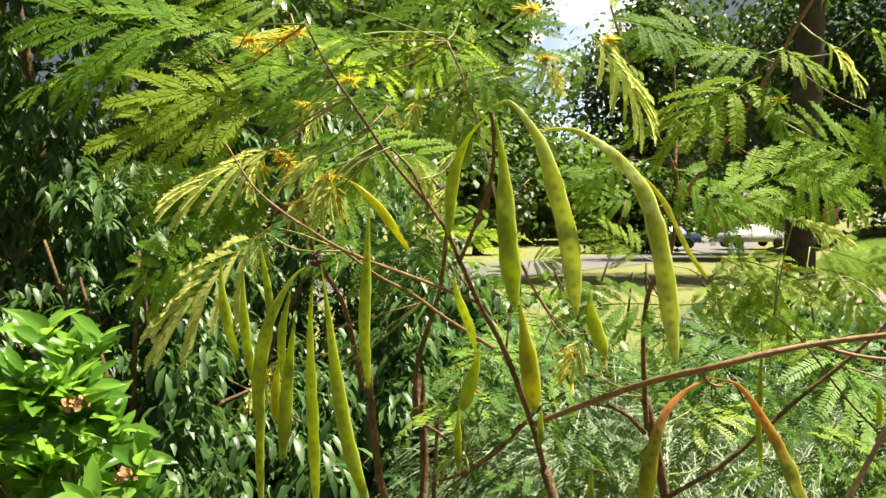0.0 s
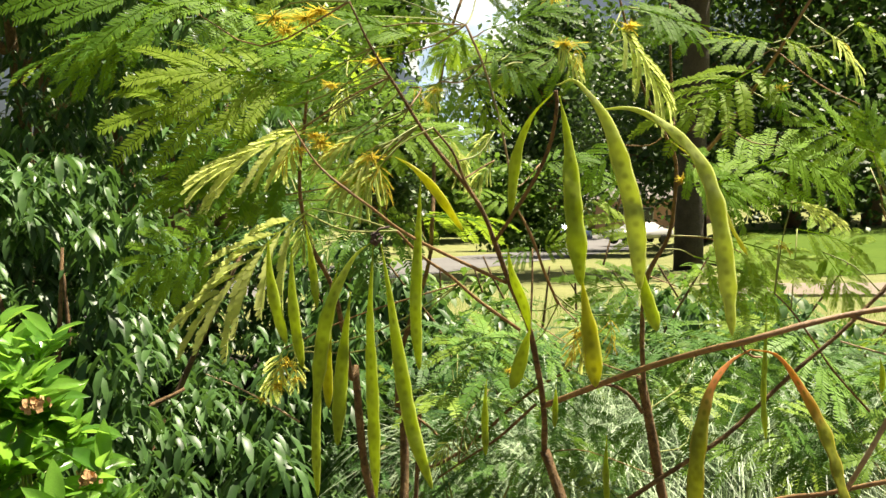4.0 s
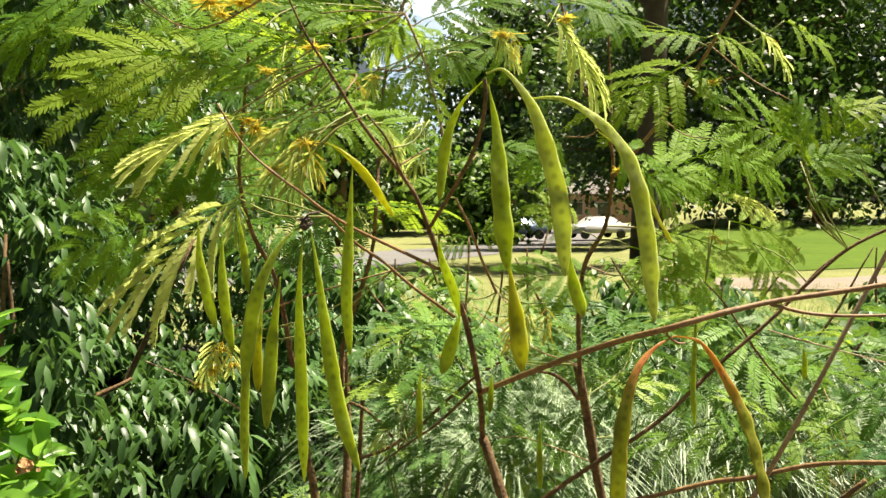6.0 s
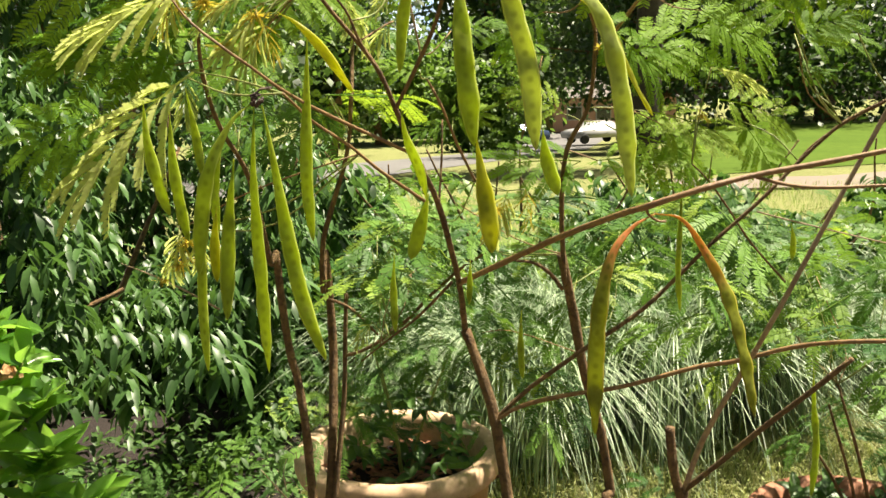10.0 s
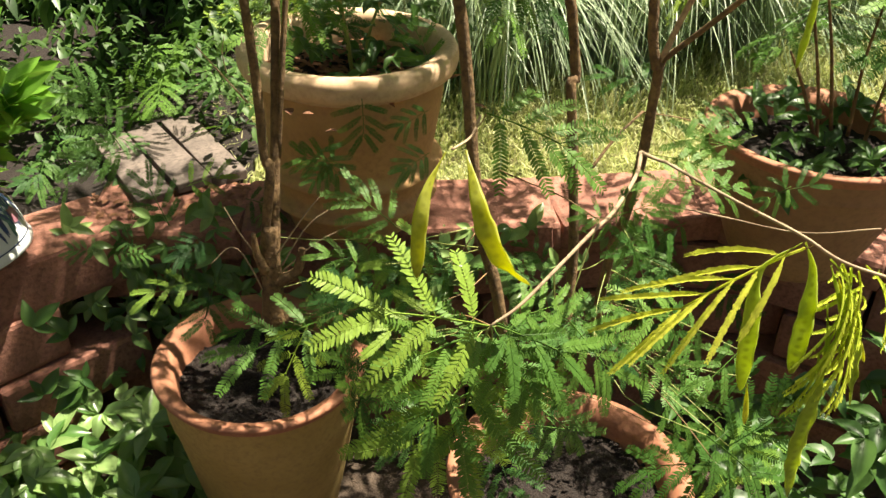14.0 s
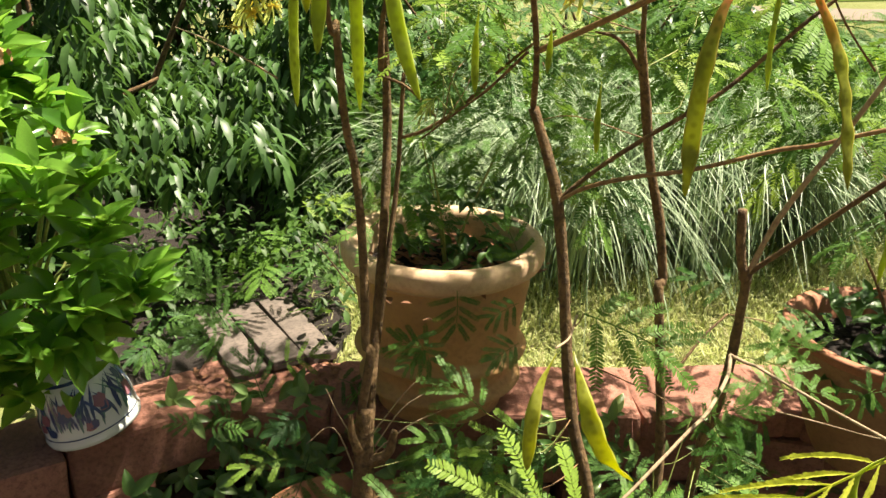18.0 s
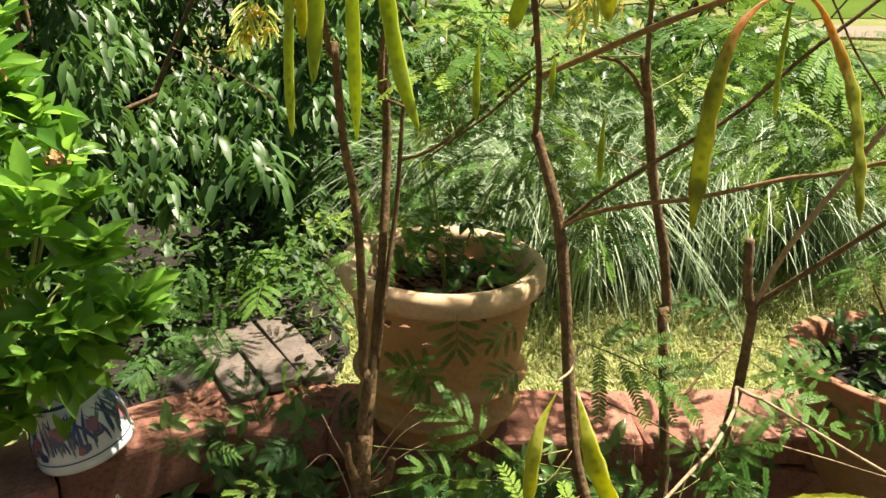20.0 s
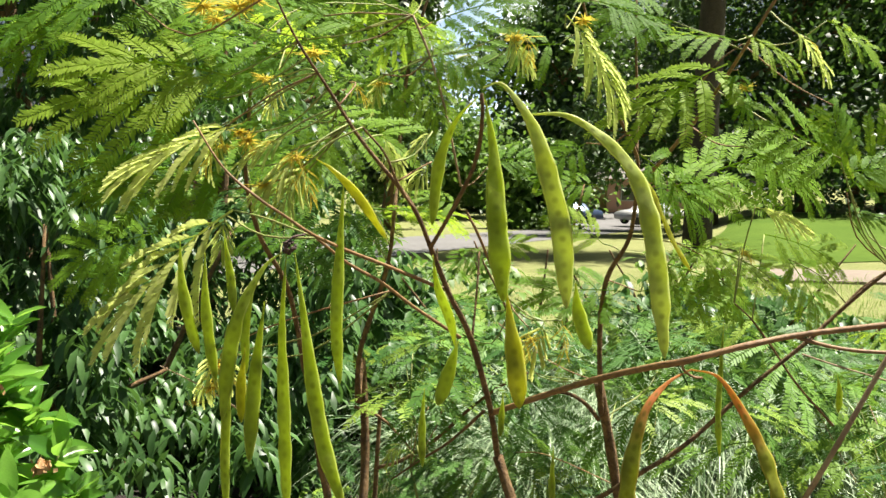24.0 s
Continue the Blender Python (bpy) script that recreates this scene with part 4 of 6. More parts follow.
limb(tree_a, [(-0.012, 1.3, 1.07, 0.0029), (0.025, 1.28, 1.088, 0.0028), (0.071, 1.25, 1.128, 0.0025), (0.109, 1.2, 1.183, 0.0024), (0.143, 1.15, 1.229, 0.0021), (0.173, 1.1, 1.261, 0.0018)], M_BARK, "branch")
limb(tree_a, [(-0.047, 1.3, 1.165, 0.0027), (-0.005, 1.28, 1.151, 0.0022), (0.036, 1.26, 1.111, 0.0016)], M_BARK, "branch")
limb(tree_a, [(-0.187, 1.2, 1.178, 0.0015), (-0.234, 1.22, 1.203, 0.0013), (-0.283, 1.25, 1.222, 0.0010), (-0.326, 1.28, 1.234, 0.0008)], M_PALETWIG, "branch")
limb(tree_a, [(-0.086, 1.22, 0.85, 0.0015), (-0.114, 1.2, 0.899, 0.0011), (-0.142, 1.18, 0.948, 0.0007)], M_PALETWIG, "branch")
limb(tree_a, [(-0.109, 1.2, 0.903, 0.0008), (-0.112, 1.2, 0.931, 0.0007), (-0.107, 1.2, 0.953, 0.0005)], M_PALETWIG, "branch")
limb(tree_a, [(-0.083, 1.2, 0.515, 0.0014), (-0.124, 1.2, 0.626, 0.001), (-0.168, 1.2, 0.601, 0.0005)], M_PALETWIG, "twig")
limb(tree_a, [(-0.085, 1.2, 0.591, 0.0014), (-0.114, 1.2, 0.645, 0.001), (-0.136, 1.2, 0.701, 0.0005)], M_PALETWIG, "twig")
limb(tree_a, [(-0.06, 1.2, 0.588, 0.0014), (-0.017, 1.2, 0.655, 0.001), (0.032, 1.2, 0.689, 0.0005)], M_PALETWIG, "twig")
limb(tree_a, [(-0.066, 1.2, 0.609, 0.0014), (-0.02, 1.2, 0.675, 0.001), (0.003, 1.2, 0.702, 0.0005)], M_PALETWIG, "twig")
limb(tree_a, [(-0.06, 1.2, 0.577, 0.0014), (-0.006, 1.2, 0.623, 0.001), (0.047, 1.2, 0.648, 0.0005)], M_PALETWIG, "twig")
limb(tree_c, [(0.824, 1.2, 0.73, 0.0034), (0.797, 1.2, 0.83, 0.0026), (0.748, 1.2, 0.967, 0.0018)], M_BARK, "stem")
limb(tree_c, [(0.845, 1.2, 0.748, 0.0034), (0.807, 1.2, 0.876, 0.0026), (0.762, 1.2, 1.0, 0.0018)], M_BARK, "stem")
limb(tree_c, [(0.88, 1.2, 0.735, 0.0034), (0.869, 1.2, 0.864, 0.0026), (0.873, 1.2, 0.962, 0.0018)], M_BARK, "stem")
limb(tree_c, [(0.917, 1.2, 0.722, 0.0034), (0.921, 1.2, 0.803, 0.0026), (0.925, 1.2, 0.907, 0.0018)], M_BARK, "stem")
limb(tree_c, [(0.816, 1.2, 0.74, 0.0034), (0.768, 1.2, 0.832, 0.0026), (0.732, 1.2, 0.889, 0.0018)], M_BARK, "stem")
pod(tree_b, [(0.04, 0.655, 1.567), (0.046, 0.65, 1.529), (0.048, 0.645, 1.485), (0.055, 0.645, 1.42)], 0.0205, M_POD)
pod(tree_b, [(0.038, 0.655, 1.575), (0.052, 0.65, 1.577), (0.072, 0.64, 1.548), (0.084, 0.635, 1.511), (0.094, 0.635, 1.473), (0.101, 0.64, 1.416)], 0.0205, M_PODP, twist=15)
pod(tree_b, [(0.071, 0.66, 1.557), (0.1, 0.65, 1.556), (0.129, 0.64, 1.536), (0.151, 0.635, 1.506), (0.165, 0.635, 1.455), (0.177, 0.64, 1.378)], 0.0205, M_PODP, twist=-10)
pod(tree_b, [(0.136, 0.67, 1.534), (0.171, 0.68, 1.51), (0.199, 0.69, 1.463), (0.219, 0.7, 1.438)], 0.01, M_PODY, twist=20, face=(1, -0.5, 0))
pod(tree_b, [(0.035, 0.655, 1.569), (0.019, 0.66, 1.551), (0.008, 0.665, 1.521), (0.004, 0.67, 1.474)], 0.0135, M_POD, twist=10, face=(0.6, -0.8, 0))
pod(tree_b, [(0.008, 0.7, 1.449), (0.012, 0.7, 1.425), (0.023, 0.7, 1.397), (0.028, 0.7, 1.373)], 0.0125, M_POD, twist=70)
pod(tree_b, [(0.032, 0.72, 1.377), (0.026, 0.72, 1.355), (0.016, 0.72, 1.323)], 0.017, M_POD)
pod(tree_b, [(0.06, 0.66, 1.425), (0.064, 0.66, 1.396), (0.069, 0.66, 1.364), (0.072, 0.66, 1.336)], 0.0195, M_PODY)
pod(tree_b, [(0.118, 0.68, 1.43), (0.121, 0.68, 1.407), (0.131, 0.68, 1.377)], 0.016, M_POD)
pod(tree_b, [(-0.098, 0.68, 1.452), (-0.092, 0.675, 1.414), (-0.082, 0.67, 1.343), (-0.073, 0.67, 1.298), (-0.059, 0.67, 1.256)], 0.0155, M_POD)
pod(tree_b, [(-0.104, 0.68, 1.452), (-0.107, 0.68, 1.396), (-0.105, 0.68, 1.315), (-0.103, 0.68, 1.246)], 0.0135, M_POD, twist=30)
pod(tree_b, [(-0.106, 0.68, 1.453), (-0.12, 0.675, 1.441), (-0.136, 0.67, 1.411), (-0.144, 0.67, 1.38), (-0.15, 0.67, 1.328)], 0.0155, M_POD, twist=25)
pod(tree_b, [(-0.145, 0.69, 1.395), (-0.149, 0.69, 1.341), (-0.151, 0.69, 1.296), (-0.15, 0.69, 1.247)], 0.01, M_POD)
pod(tree_b, [(-0.122, 0.7, 1.412), (-0.128, 0.7, 1.366), (-0.132, 0.7, 1.32), (-0.134, 0.7, 1.285)], 0.0155, M_POD)
pod(tree_b, [(-0.138, 0.71, 1.374), (-0.141, 0.71, 1.346), (-0.141, 0.71, 1.314)], 0.011, M_PODY)
pod(tree_b, [(-0.062, 0.72, 1.507), (-0.065, 0.72, 1.448), (-0.067, 0.72, 1.391), (-0.064, 0.72, 1.342)], 0.0135, M_POD)
pod(tree_b, [(-0.084, 0.72, 1.523), (-0.069, 0.71, 1.513), (-0.05, 0.71, 1.493), (-0.028, 0.71, 1.461)], 0.0105, M_PODY, twist=30)
pod(tree_b, [(-0.189, 0.72, 1.457), (-0.188, 0.72, 1.425), (-0.182, 0.72, 1.392), (-0.175, 0.72, 1.367)], 0.0125, M_POD)
pod(tree_b, [(-0.17, 0.72, 1.448), (-0.17, 0.72, 1.411), (-0.167, 0.72, 1.378), (-0.162, 0.72, 1.346)], 0.0125, M_POD)
pod(tree_b, [(-0.159, 0.74, 1.466), (-0.154, 0.74, 1.433), (-0.15, 0.74, 1.394)], 0.009, M_POD)
pod(tree_b, [(-0.131, 0.74, 1.433), (-0.141, 0.74, 1.39), (-0.141, 0.74, 1.346)], 0.01, M_POD)
pod(tree_b, [(0.223, 0.7, 1.356), (0.199, 0.69, 1.347), (0.178, 0.68, 1.327), (0.166, 0.675, 1.286), (0.163, 0.675, 1.238), (0.163, 0.675, 1.174)], 0.0185, M_PODR, twist=40)
pod(tree_b, [(0.223, 0.7, 1.356), (0.242, 0.69, 1.352), (0.26, 0.685, 1.327), (0.28, 0.68, 1.288), (0.296, 0.68, 1.242), (0.312, 0.68, 1.175)], 0.0185, M_PODR, twist=-20)
pod(tree_b, [(0.447, 0.8, 1.174), (0.45, 0.8, 1.131), (0.455, 0.8, 1.086), (0.453, 0.8, 1.029)], 0.0125, M_POD)
pod(tree_b, [(0.333, 0.88, 1.365), (0.332, 0.88, 1.316), (0.331, 0.88, 1.267), (0.335, 0.88, 1.221)], 0.01, M_POD)
pod(tree_b, [(0.017, 0.85, 1.305), (0.015, 0.85, 1.27), (0.016, 0.85, 1.226)], 0.01, M_POD)
pod(tree_b, [(0.16, 0.9, 1.228), (0.159, 0.9, 1.19), (0.161, 0.9, 1.15)], 0.01, M_POD)
pod(tree_b, [(0.108, 0.92, 1.282), (0.107, 0.92, 1.257), (0.106, 0.92, 1.233)], 0.009, M_POD)
pod(tree_b, [(0.413, 0.8, 1.327), (0.416, 0.8, 1.31), (0.416, 0.8, 1.289)], 0.009, M_POD)
pod(tree_b, [(0.371, 0.62, 0.947), (0.333, 0.615, 0.926), (0.334, 0.61, 0.881), (0.338, 0.61, 0.841), (0.344, 0.61, 0.791)], 0.021, M_POD, twist=30)
pod(tree_b, [(0.374, 0.62, 0.947), (0.386, 0.615, 0.919), (0.389, 0.61, 0.873), (0.393, 0.61, 0.804)], 0.0225, M_POD, twist=50)
pod(tree_b, [(0.408, 0.61, 0.883), (0.419, 0.605, 0.833), (0.419, 0.6, 0.767), (0.419, 0.6, 0.705), (0.43, 0.6, 0.636)], 0.0225, M_POD)
pod(tree_b, [(0.398, 0.61, 0.927), (0.418, 0.605, 0.885), (0.445, 0.6, 0.833), (0.464, 0.6, 0.76)], 0.021, M_POD, twist=-40)
pod(tree_b, [(0.415, 0.62, 0.912), (0.444, 0.62, 0.858), (0.482, 0.62, 0.796)], 0.012, M_PODY, twist=20)
pod(tree_b, [(0.374, 0.64, 0.768), (0.38, 0.64, 0.736), (0.385, 0.64, 0.71)], 0.009, M_PODY)
pod(tree_b, [(0.079, 0.72, 1.008), (0.06, 0.7, 0.987), (0.05, 0.685, 0.959), (0.047, 0.68, 0.909)], 0.018, M_PODY, twist=20)
pod(tree_b, [(0.102, 0.74, 0.998), (0.103, 0.7, 0.972), (0.109, 0.685, 0.947), (0.122, 0.675, 0.92), (0.147, 0.668, 0.897)], 0.026, M_PODY, twist=60)
leaf(tree_b, (-0.167, 0.85, 1.6), (-0.312, 0.83, 1.631), OPEN)
leaf(tree_b, (-0.179, 0.86, 1.58), (-0.346, 0.84, 1.603), OPEN)
leaf(tree_b, (-0.119, 0.88, 1.634), (-0.246, 0.9, 1.664), OPEN)
leaf(tree_b, (-0.165, 0.9, 1.519), (-0.325, 0.88, 1.519), OPEN)
leaf(tree_b, (-0.189, 0.92, 1.493), (-0.311, 0.9, 1.528), OPEN)
leaf(tree_b, (-0.182, 0.9, 1.487), (-0.244, 0.88, 1.481), OPEN)
leaf(tree_b, (-0.256, 0.95, 1.448), (-0.366, 0.93, 1.424), OPEN)
leaf(tree_b, (-0.264, 0.96, 1.415), (-0.34, 0.95, 1.398), OPEN)
leaf(tree_b, (-0.353, 0.9, 1.651), (-0.461, 0.9, 1.626), OPEN)
leaf(tree_b, (-0.304, 0.92, 1.68), (-0.4, 0.9, 1.644), OPEN)
leaf(tree_b, (-0.349, 0.95, 1.65), (-0.437, 0.95, 1.616), OPEN)
leaf(tree_b, (-0.098, 0.85, 1.561), (0.003, 0.82, 1.558), OPEN)
leaf(tree_b, (-0.087, 0.85, 1.564), (-0.162, 0.83, 1.553), OPEN)
leaf(tree_b, (-0.037, 0.9, 1.605), (-0.118, 0.9, 1.618), OPEN)
leaf(tree_b, (-0.066, 0.9, 1.639), (-0.169, 0.88, 1.624), OPEN)
leaf(tree_b, (-0.043, 0.9, 1.657), (-0.118, 0.92, 1.699), OPEN)
leaf(tree_b, (0.01, 0.9, 1.619), (0.042, 0.88, 1.556), OPEN)
leaf(tree_b, (-0.008, 0.92, 1.615), (-0.037, 0.9, 1.559), OPEN)
leaf(tree_b, (0.004, 0.9, 1.665), (-0.041, 0.92, 1.626), OPEN)
leaf(tree_b, (-0.084, 0.9, 1.667), (-0.152, 0.9, 1.687), OPEN)
leaf(tree_b, (0.063, 0.95, 1.653), (-0.019, 0.95, 1.668), OPEN)
leaf(tree_b, (0.325, 0.86, 1.651), (0.248, 0.86, 1.669), OPEN)
leaf(tree_b, (0.331, 0.86, 1.657), (0.391, 0.84, 1.629), OPEN)
leaf(tree_b, (0.334, 0.9, 1.634), (0.201, 0.86, 1.577), OPEN)
leaf(tree_b, (0.336, 0.88, 1.625), (0.343, 0.86, 1.575), OPEN)
leaf(tree_b, (0.314, 0.9, 1.615), (0.265, 0.9, 1.586), OPEN)
leaf(tree_b, (0.435, 0.85, 1.533), (0.343, 0.83, 1.593), OPEN)
leaf(tree_b, (0.436, 0.85, 1.536), (0.422, 0.85, 1.593), OPEN)
leaf(tree_b, (0.434, 0.84, 1.521), (0.492, 0.82, 1.538), OPEN)
leaf(tree_b, (0.449, 0.86, 1.503), (0.505, 0.84, 1.582), OPEN)
leaf(tree_b, (0.449, 0.86, 1.482), (0.491, 0.85, 1.48), OPEN)
leaf(tree_b, (0.332, 0.97, 1.438), (0.431, 0.92, 1.423), OPEN)
leaf(tree_b, (0.314, 0.98, 1.505), (0.457, 0.97, 1.567), OPEN)
leaf(tree_b, (0.228, 1.0, 1.505), (0.161, 1.0, 1.511), OPEN)
leaf(tree_b, (0.213, 1.0, 1.553), (0.147, 1.0, 1.515), OPEN)
leaf(tree_b, (0.224, 0.94, 1.631), (0.177, 0.94, 1.661), OPEN)
leaf(tree_b, (0.167, 0.95, 1.656), (0.068, 0.93, 1.652), OPEN)
leaf(tree_b, (0.076, 0.95, 1.641), (0.044, 0.95, 1.612), OPEN)
leaf(tree_b, (0.26, 1.0, 1.381), (0.143, 0.98, 1.394), OPEN)
leaf(tree_b, (0.281, 1.0, 1.381), (0.381, 0.97, 1.393), OPEN)
leaf(tree_b, (0.097, 0.95, 1.436), (0.138, 0.93, 1.447), OPEN)
leaf(tree_b, (0.091, 0.95, 1.432), (0.046, 0.94, 1.424), OPEN)
leaf(tree_b, (0.237, 1.0, 1.437), (0.179, 1.0, 1.484), OPEN)
leaf(tree_b, (0.439, 0.95, 1.425), (0.481, 0.92, 1.359), OPEN)
leaf(tree_b, (0.362, 1.0, 1.422), (0.414, 0.98, 1.353), OPEN)
leaf(tree_b, (0.479, 0.85, 1.576), (0.54, 0.85, 1.596), OPEN)
leaf(tree_b, (0.441, 0.9, 1.682), (0.519, 0.9, 1.659), OPEN)
leaf(tree_b, (0.273, 0.9, 1.675), (0.182, 0.9, 1.696), OPEN)
leaf(tree_b, (0.054, 0.9, 1.483), (-0.001, 0.9, 1.5), OPEN)
leaf(tree_b, (0.096, 0.95, 1.528), (0.162, 0.95, 1.542), OPEN)
leaf(tree_b, (-0.076, 0.85, 1.554), (-0.12, 0.84, 1.498), OPEN)
leaf(tree_b, (-0.119, 0.88, 1.595), (-0.19, 0.87, 1.63), OPEN)
leaf(tree_b, (-0.151, 0.8, 1.554), (-0.266, 0.78, 1.522), FOLD, (0.1, -0.5, 0.85))
leaf(tree_b, (-0.154, 0.76, 1.48), (-0.282, 0.74, 1.394), FOLD, (0.1, -0.5, 0.85))
leaf(tree_b, (-0.166, 0.8, 1.55), (-0.189, 0.8, 1.509), FOLD, (0.1, -0.5, 0.85))
leaf(tree_b, (-0.097, 0.76, 1.528), (-0.143, 0.75, 1.495), FOLD, (0.1, -0.5, 0.85))
leaf(tree_b, (-0.091, 0.75, 1.521), (-0.127, 0.74, 1.476), FOLD, (0.1, -0.5, 0.85))
leaf(tree_b, (-0.106, 0.78, 1.546), (-0.16, 0.78, 1.526), FOLD, (0.1, -0.5, 0.85))
leaf(tree_b, (-0.029, 0.8, 1.547), (0.0, 0.8, 1.503), FOLD, (0.1, -0.5, 0.85))
leaf(tree_b, (0.016, 0.8, 1.524), (-0.013, 0.8, 1.498), FOLD, (0.1, -0.5, 0.85))
leaf(tree_b, (0.147, 0.85, 1.668), (0.217, 0.82, 1.59), FOLD, (0.1, -0.5, 0.85))
leaf(tree_b, (0.096, 0.88, 1.653), (0.124, 0.86, 1.619), FOLD, (0.1, -0.5, 0.85))
leaf(tree_b, (0.371, 0.84, 1.661), (0.413, 0.82, 1.621), FOLD, (0.1, -0.5, 0.85))
leaf(tree_b, (-0.16, 0.76, 1.476), (-0.165, 0.75, 1.437), FOLD, (0.1, -0.5, 0.85))
leaf(tree_b, (-0.189, 0.9, 1.333), (-0.213, 0.9, 1.278), FOLD, (0.1, -0.5, 0.85))
leaf(tree_b, (-0.178, 0.9, 1.33), (-0.172, 0.9, 1.286), FOLD, (0.1, -0.5, 0.85))
leaf(tree_b, (0.158, 0.95, 1.354), (0.136, 0.94, 1.297), FOLD, (0.1, -0.5, 0.85))
leaf(tree_b, (0.372, 0.9, 1.485), (0.429, 0.88, 1.472), FOLD, (0.1, -0.5, 0.85))
leaf(tree_b, (-0.119, 0.84, 1.6), (-0.141, 0.84, 1.562), FOLD, (0.1, -0.5, 0.85))
leaf(tree_b, (-0.025, 0.9, 1.612), (-0.043, 0.9, 1.576), FOLD, (0.1, -0.5, 0.85))
leaf(tree_b, (-0.204, 0.85, 1.652), (-0.172, 0.85, 1.679), FOLD, (0.1, -0.5, 0.85))
leaf(tree_b, (0.016, 0.8, 1.551), (-0.011, 0.8, 1.532), FOLD, (0.1, -0.5, 0.85))
leaf(tree_b, (0.014, 1.1, 1.173), (-0.016, 1.1, 1.144), FOLD, (0.1, -0.5, 0.85))
leaf(tree_b, (0.115, 0.68, 0.847), (-0.008, 0.66, 0.909), MID)
leaf(tree_b, (0.114, 0.68, 0.845), (0.018, 0.65, 0.836), MID)
leaf(tree_b, (0.122, 0.68, 0.85), (0.215, 0.66, 0.805), LONG)
leaf(tree_b, (0.128, 0.68, 0.849), (0.173, 0.64, 0.788), MID)
leaf(tree_b, (0.124, 0.7, 0.815), (0.067, 0.66, 0.674), LONG)
leaf(tree_b, (0.121, 0.72, 0.77), (0.022, 0.68, 0.662), LONG)
leaf(tree_b, (0.148, 0.69, 0.846), (0.204, 0.7, 0.85), MID)
leaf(tree_b, (0.139, 0.69, 0.82), (0.149, 0.65, 0.754), MID)
leaf(tree_b, (0.271, 0.78, 0.888), (0.319, 0.76, 0.918), MID)
leaf(tree_b, (0.276, 0.78, 0.881), (0.239, 0.8, 0.89), MID)
leaf(tree_b, (0.282, 0.78, 0.877), (0.305, 0.76, 0.838), MID)
leaf(tree_b, (0.171, 0.92, 0.949), (0.289, 0.86, 0.924), MID)
leaf(tree_b, (0.376, 0.8, 0.904), (0.318, 0.82, 0.918), MID)
leaf(tree_b, (0.376, 0.8, 0.904), (0.437, 0.8, 0.898), MID)
leaf(tree_b, (0.463, 0.75, 0.551), (0.513, 0.72, 0.633), MID)
leaf(tree_b, (0.434, 0.76, 0.566), (0.548, 0.73, 0.471), LONG)
leaf(tree_b, (0.416, 0.85, 0.687), (0.32, 0.83, 0.716), MID)
leaf(tree_b, (0.403, 0.86, 0.699), (0.449, 0.84, 0.616), MID)
leaf(tree_b, (0.344, 0.85, 0.662), (0.414, 0.82, 0.62), MID)
leaf(tree_b, (0.285, 0.85, 0.516), (0.171, 0.82, 0.586), SHADED)
leaf(tree_b, (0.246, 0.86, 0.555), (0.335, 0.84, 0.474), SHADED)
leaf(tree_b, (0.066, 0.9, 0.699), (-0.024, 0.95, 0.725), SHADED)
leaf(tree_b, (0.059, 0.95, 0.624), (-0.031, 1.0, 0.495), SHADED)
leaf(tree_b, (0.044, 0.95, 0.588), (-0.013, 0.98, 0.422), SHADED)
leaf(tree_b, (-0.019, 1.1, 0.548), (-0.154, 1.05, 0.551), MID)
leaf(tree_b, (-0.031, 1.12, 0.529), (-0.096, 1.06, 0.446), MID)
leaf(tree_b, (0.031, 1.1, 0.552), (-0.03, 1.15, 0.566), SHADED)
leaf(tree_b, (-0.166, 1.25, 0.545), (-0.195, 1.2, 0.451), SHADED)
leaf(tree_b, (-0.208, 1.3, 0.505), (-0.295, 1.28, 0.507), MID)
leaf(tree_b, (-0.183, 1.35, 0.56), (-0.237, 1.3, 0.553), SHADED)
leaf(tree_b, (0.083, 1.3, 0.812), (0.087, 1.28, 0.725), SHADED)
leaf(tree_b, (0.189, 1.3, 0.786), (0.126, 1.3, 0.756), SHADED)
leaf(tree_b, (0.044, 1.3, 0.704), (-0.029, 1.32, 0.72), MID)
leaf(tree_b, (0.198, 1.35, 0.845), (0.175, 1.35, 0.919), MID)
leaf(tree_b, (0.427, 0.95, 0.881), (0.489, 0.93, 0.893), MID)
leaf(tree_b, (0.412, 0.93, 0.869), (0.472, 0.9, 0.863), MID)
leaf(tree_b, (0.627, 1.0, 0.762), (0.678, 0.98, 0.786), MID)
leaf(tree_b, (0.643, 1.0, 0.77), (0.59, 0.98, 0.759), MID)
leaf(tree_b, (0.242, 0.8, 0.75), (0.311, 0.78, 0.731), MID)
leaf(tree_b, (0.395, 0.85, 0.759), (0.329, 0.85, 0.806), MID)
leaf(tree_b, (-0.33, 1.62, 0.606), (-0.383, 1.6, 0.753), SHADED)
leaf(tree_b, (-0.321, 1.62, 0.598), (-0.429, 1.58, 0.607), SHADED)
leaf(tree_b, (-0.223, 1.6, 0.524), (-0.145, 1.6, 0.554), MID)
leaf(tree_b, (-0.254, 1.5, 0.499), (-0.287, 1.52, 0.608), SHADED)
leaf(tree_b, (0.283, 0.8, 0.694), (0.361, 0.8, 0.655), SHADED)
leaf(tree_b, (0.148, 0.95, 0.704), (0.107, 0.97, 0.764), SHADED)
leaf(tree_b, (0.375, 0.62, 0.941), (0.208, 0.6, 0.906), FINE, (0.2, -0.4, 0.9))
leaf(tree_b, (0.387, 0.6, 0.941), (0.471, 0.59, 0.87), FINE, (0.2, -0.4, 0.9))
leaf(tree_b, (0.419, 0.6, 0.925), (0.47, 0.59, 0.824), FINE, (0.2, -0.4, 0.9))
leaf(tree_b, (0.4, 0.6, 0.935), (0.49, 0.585, 0.8), FINE, (0.5, -0.4, 0.7))
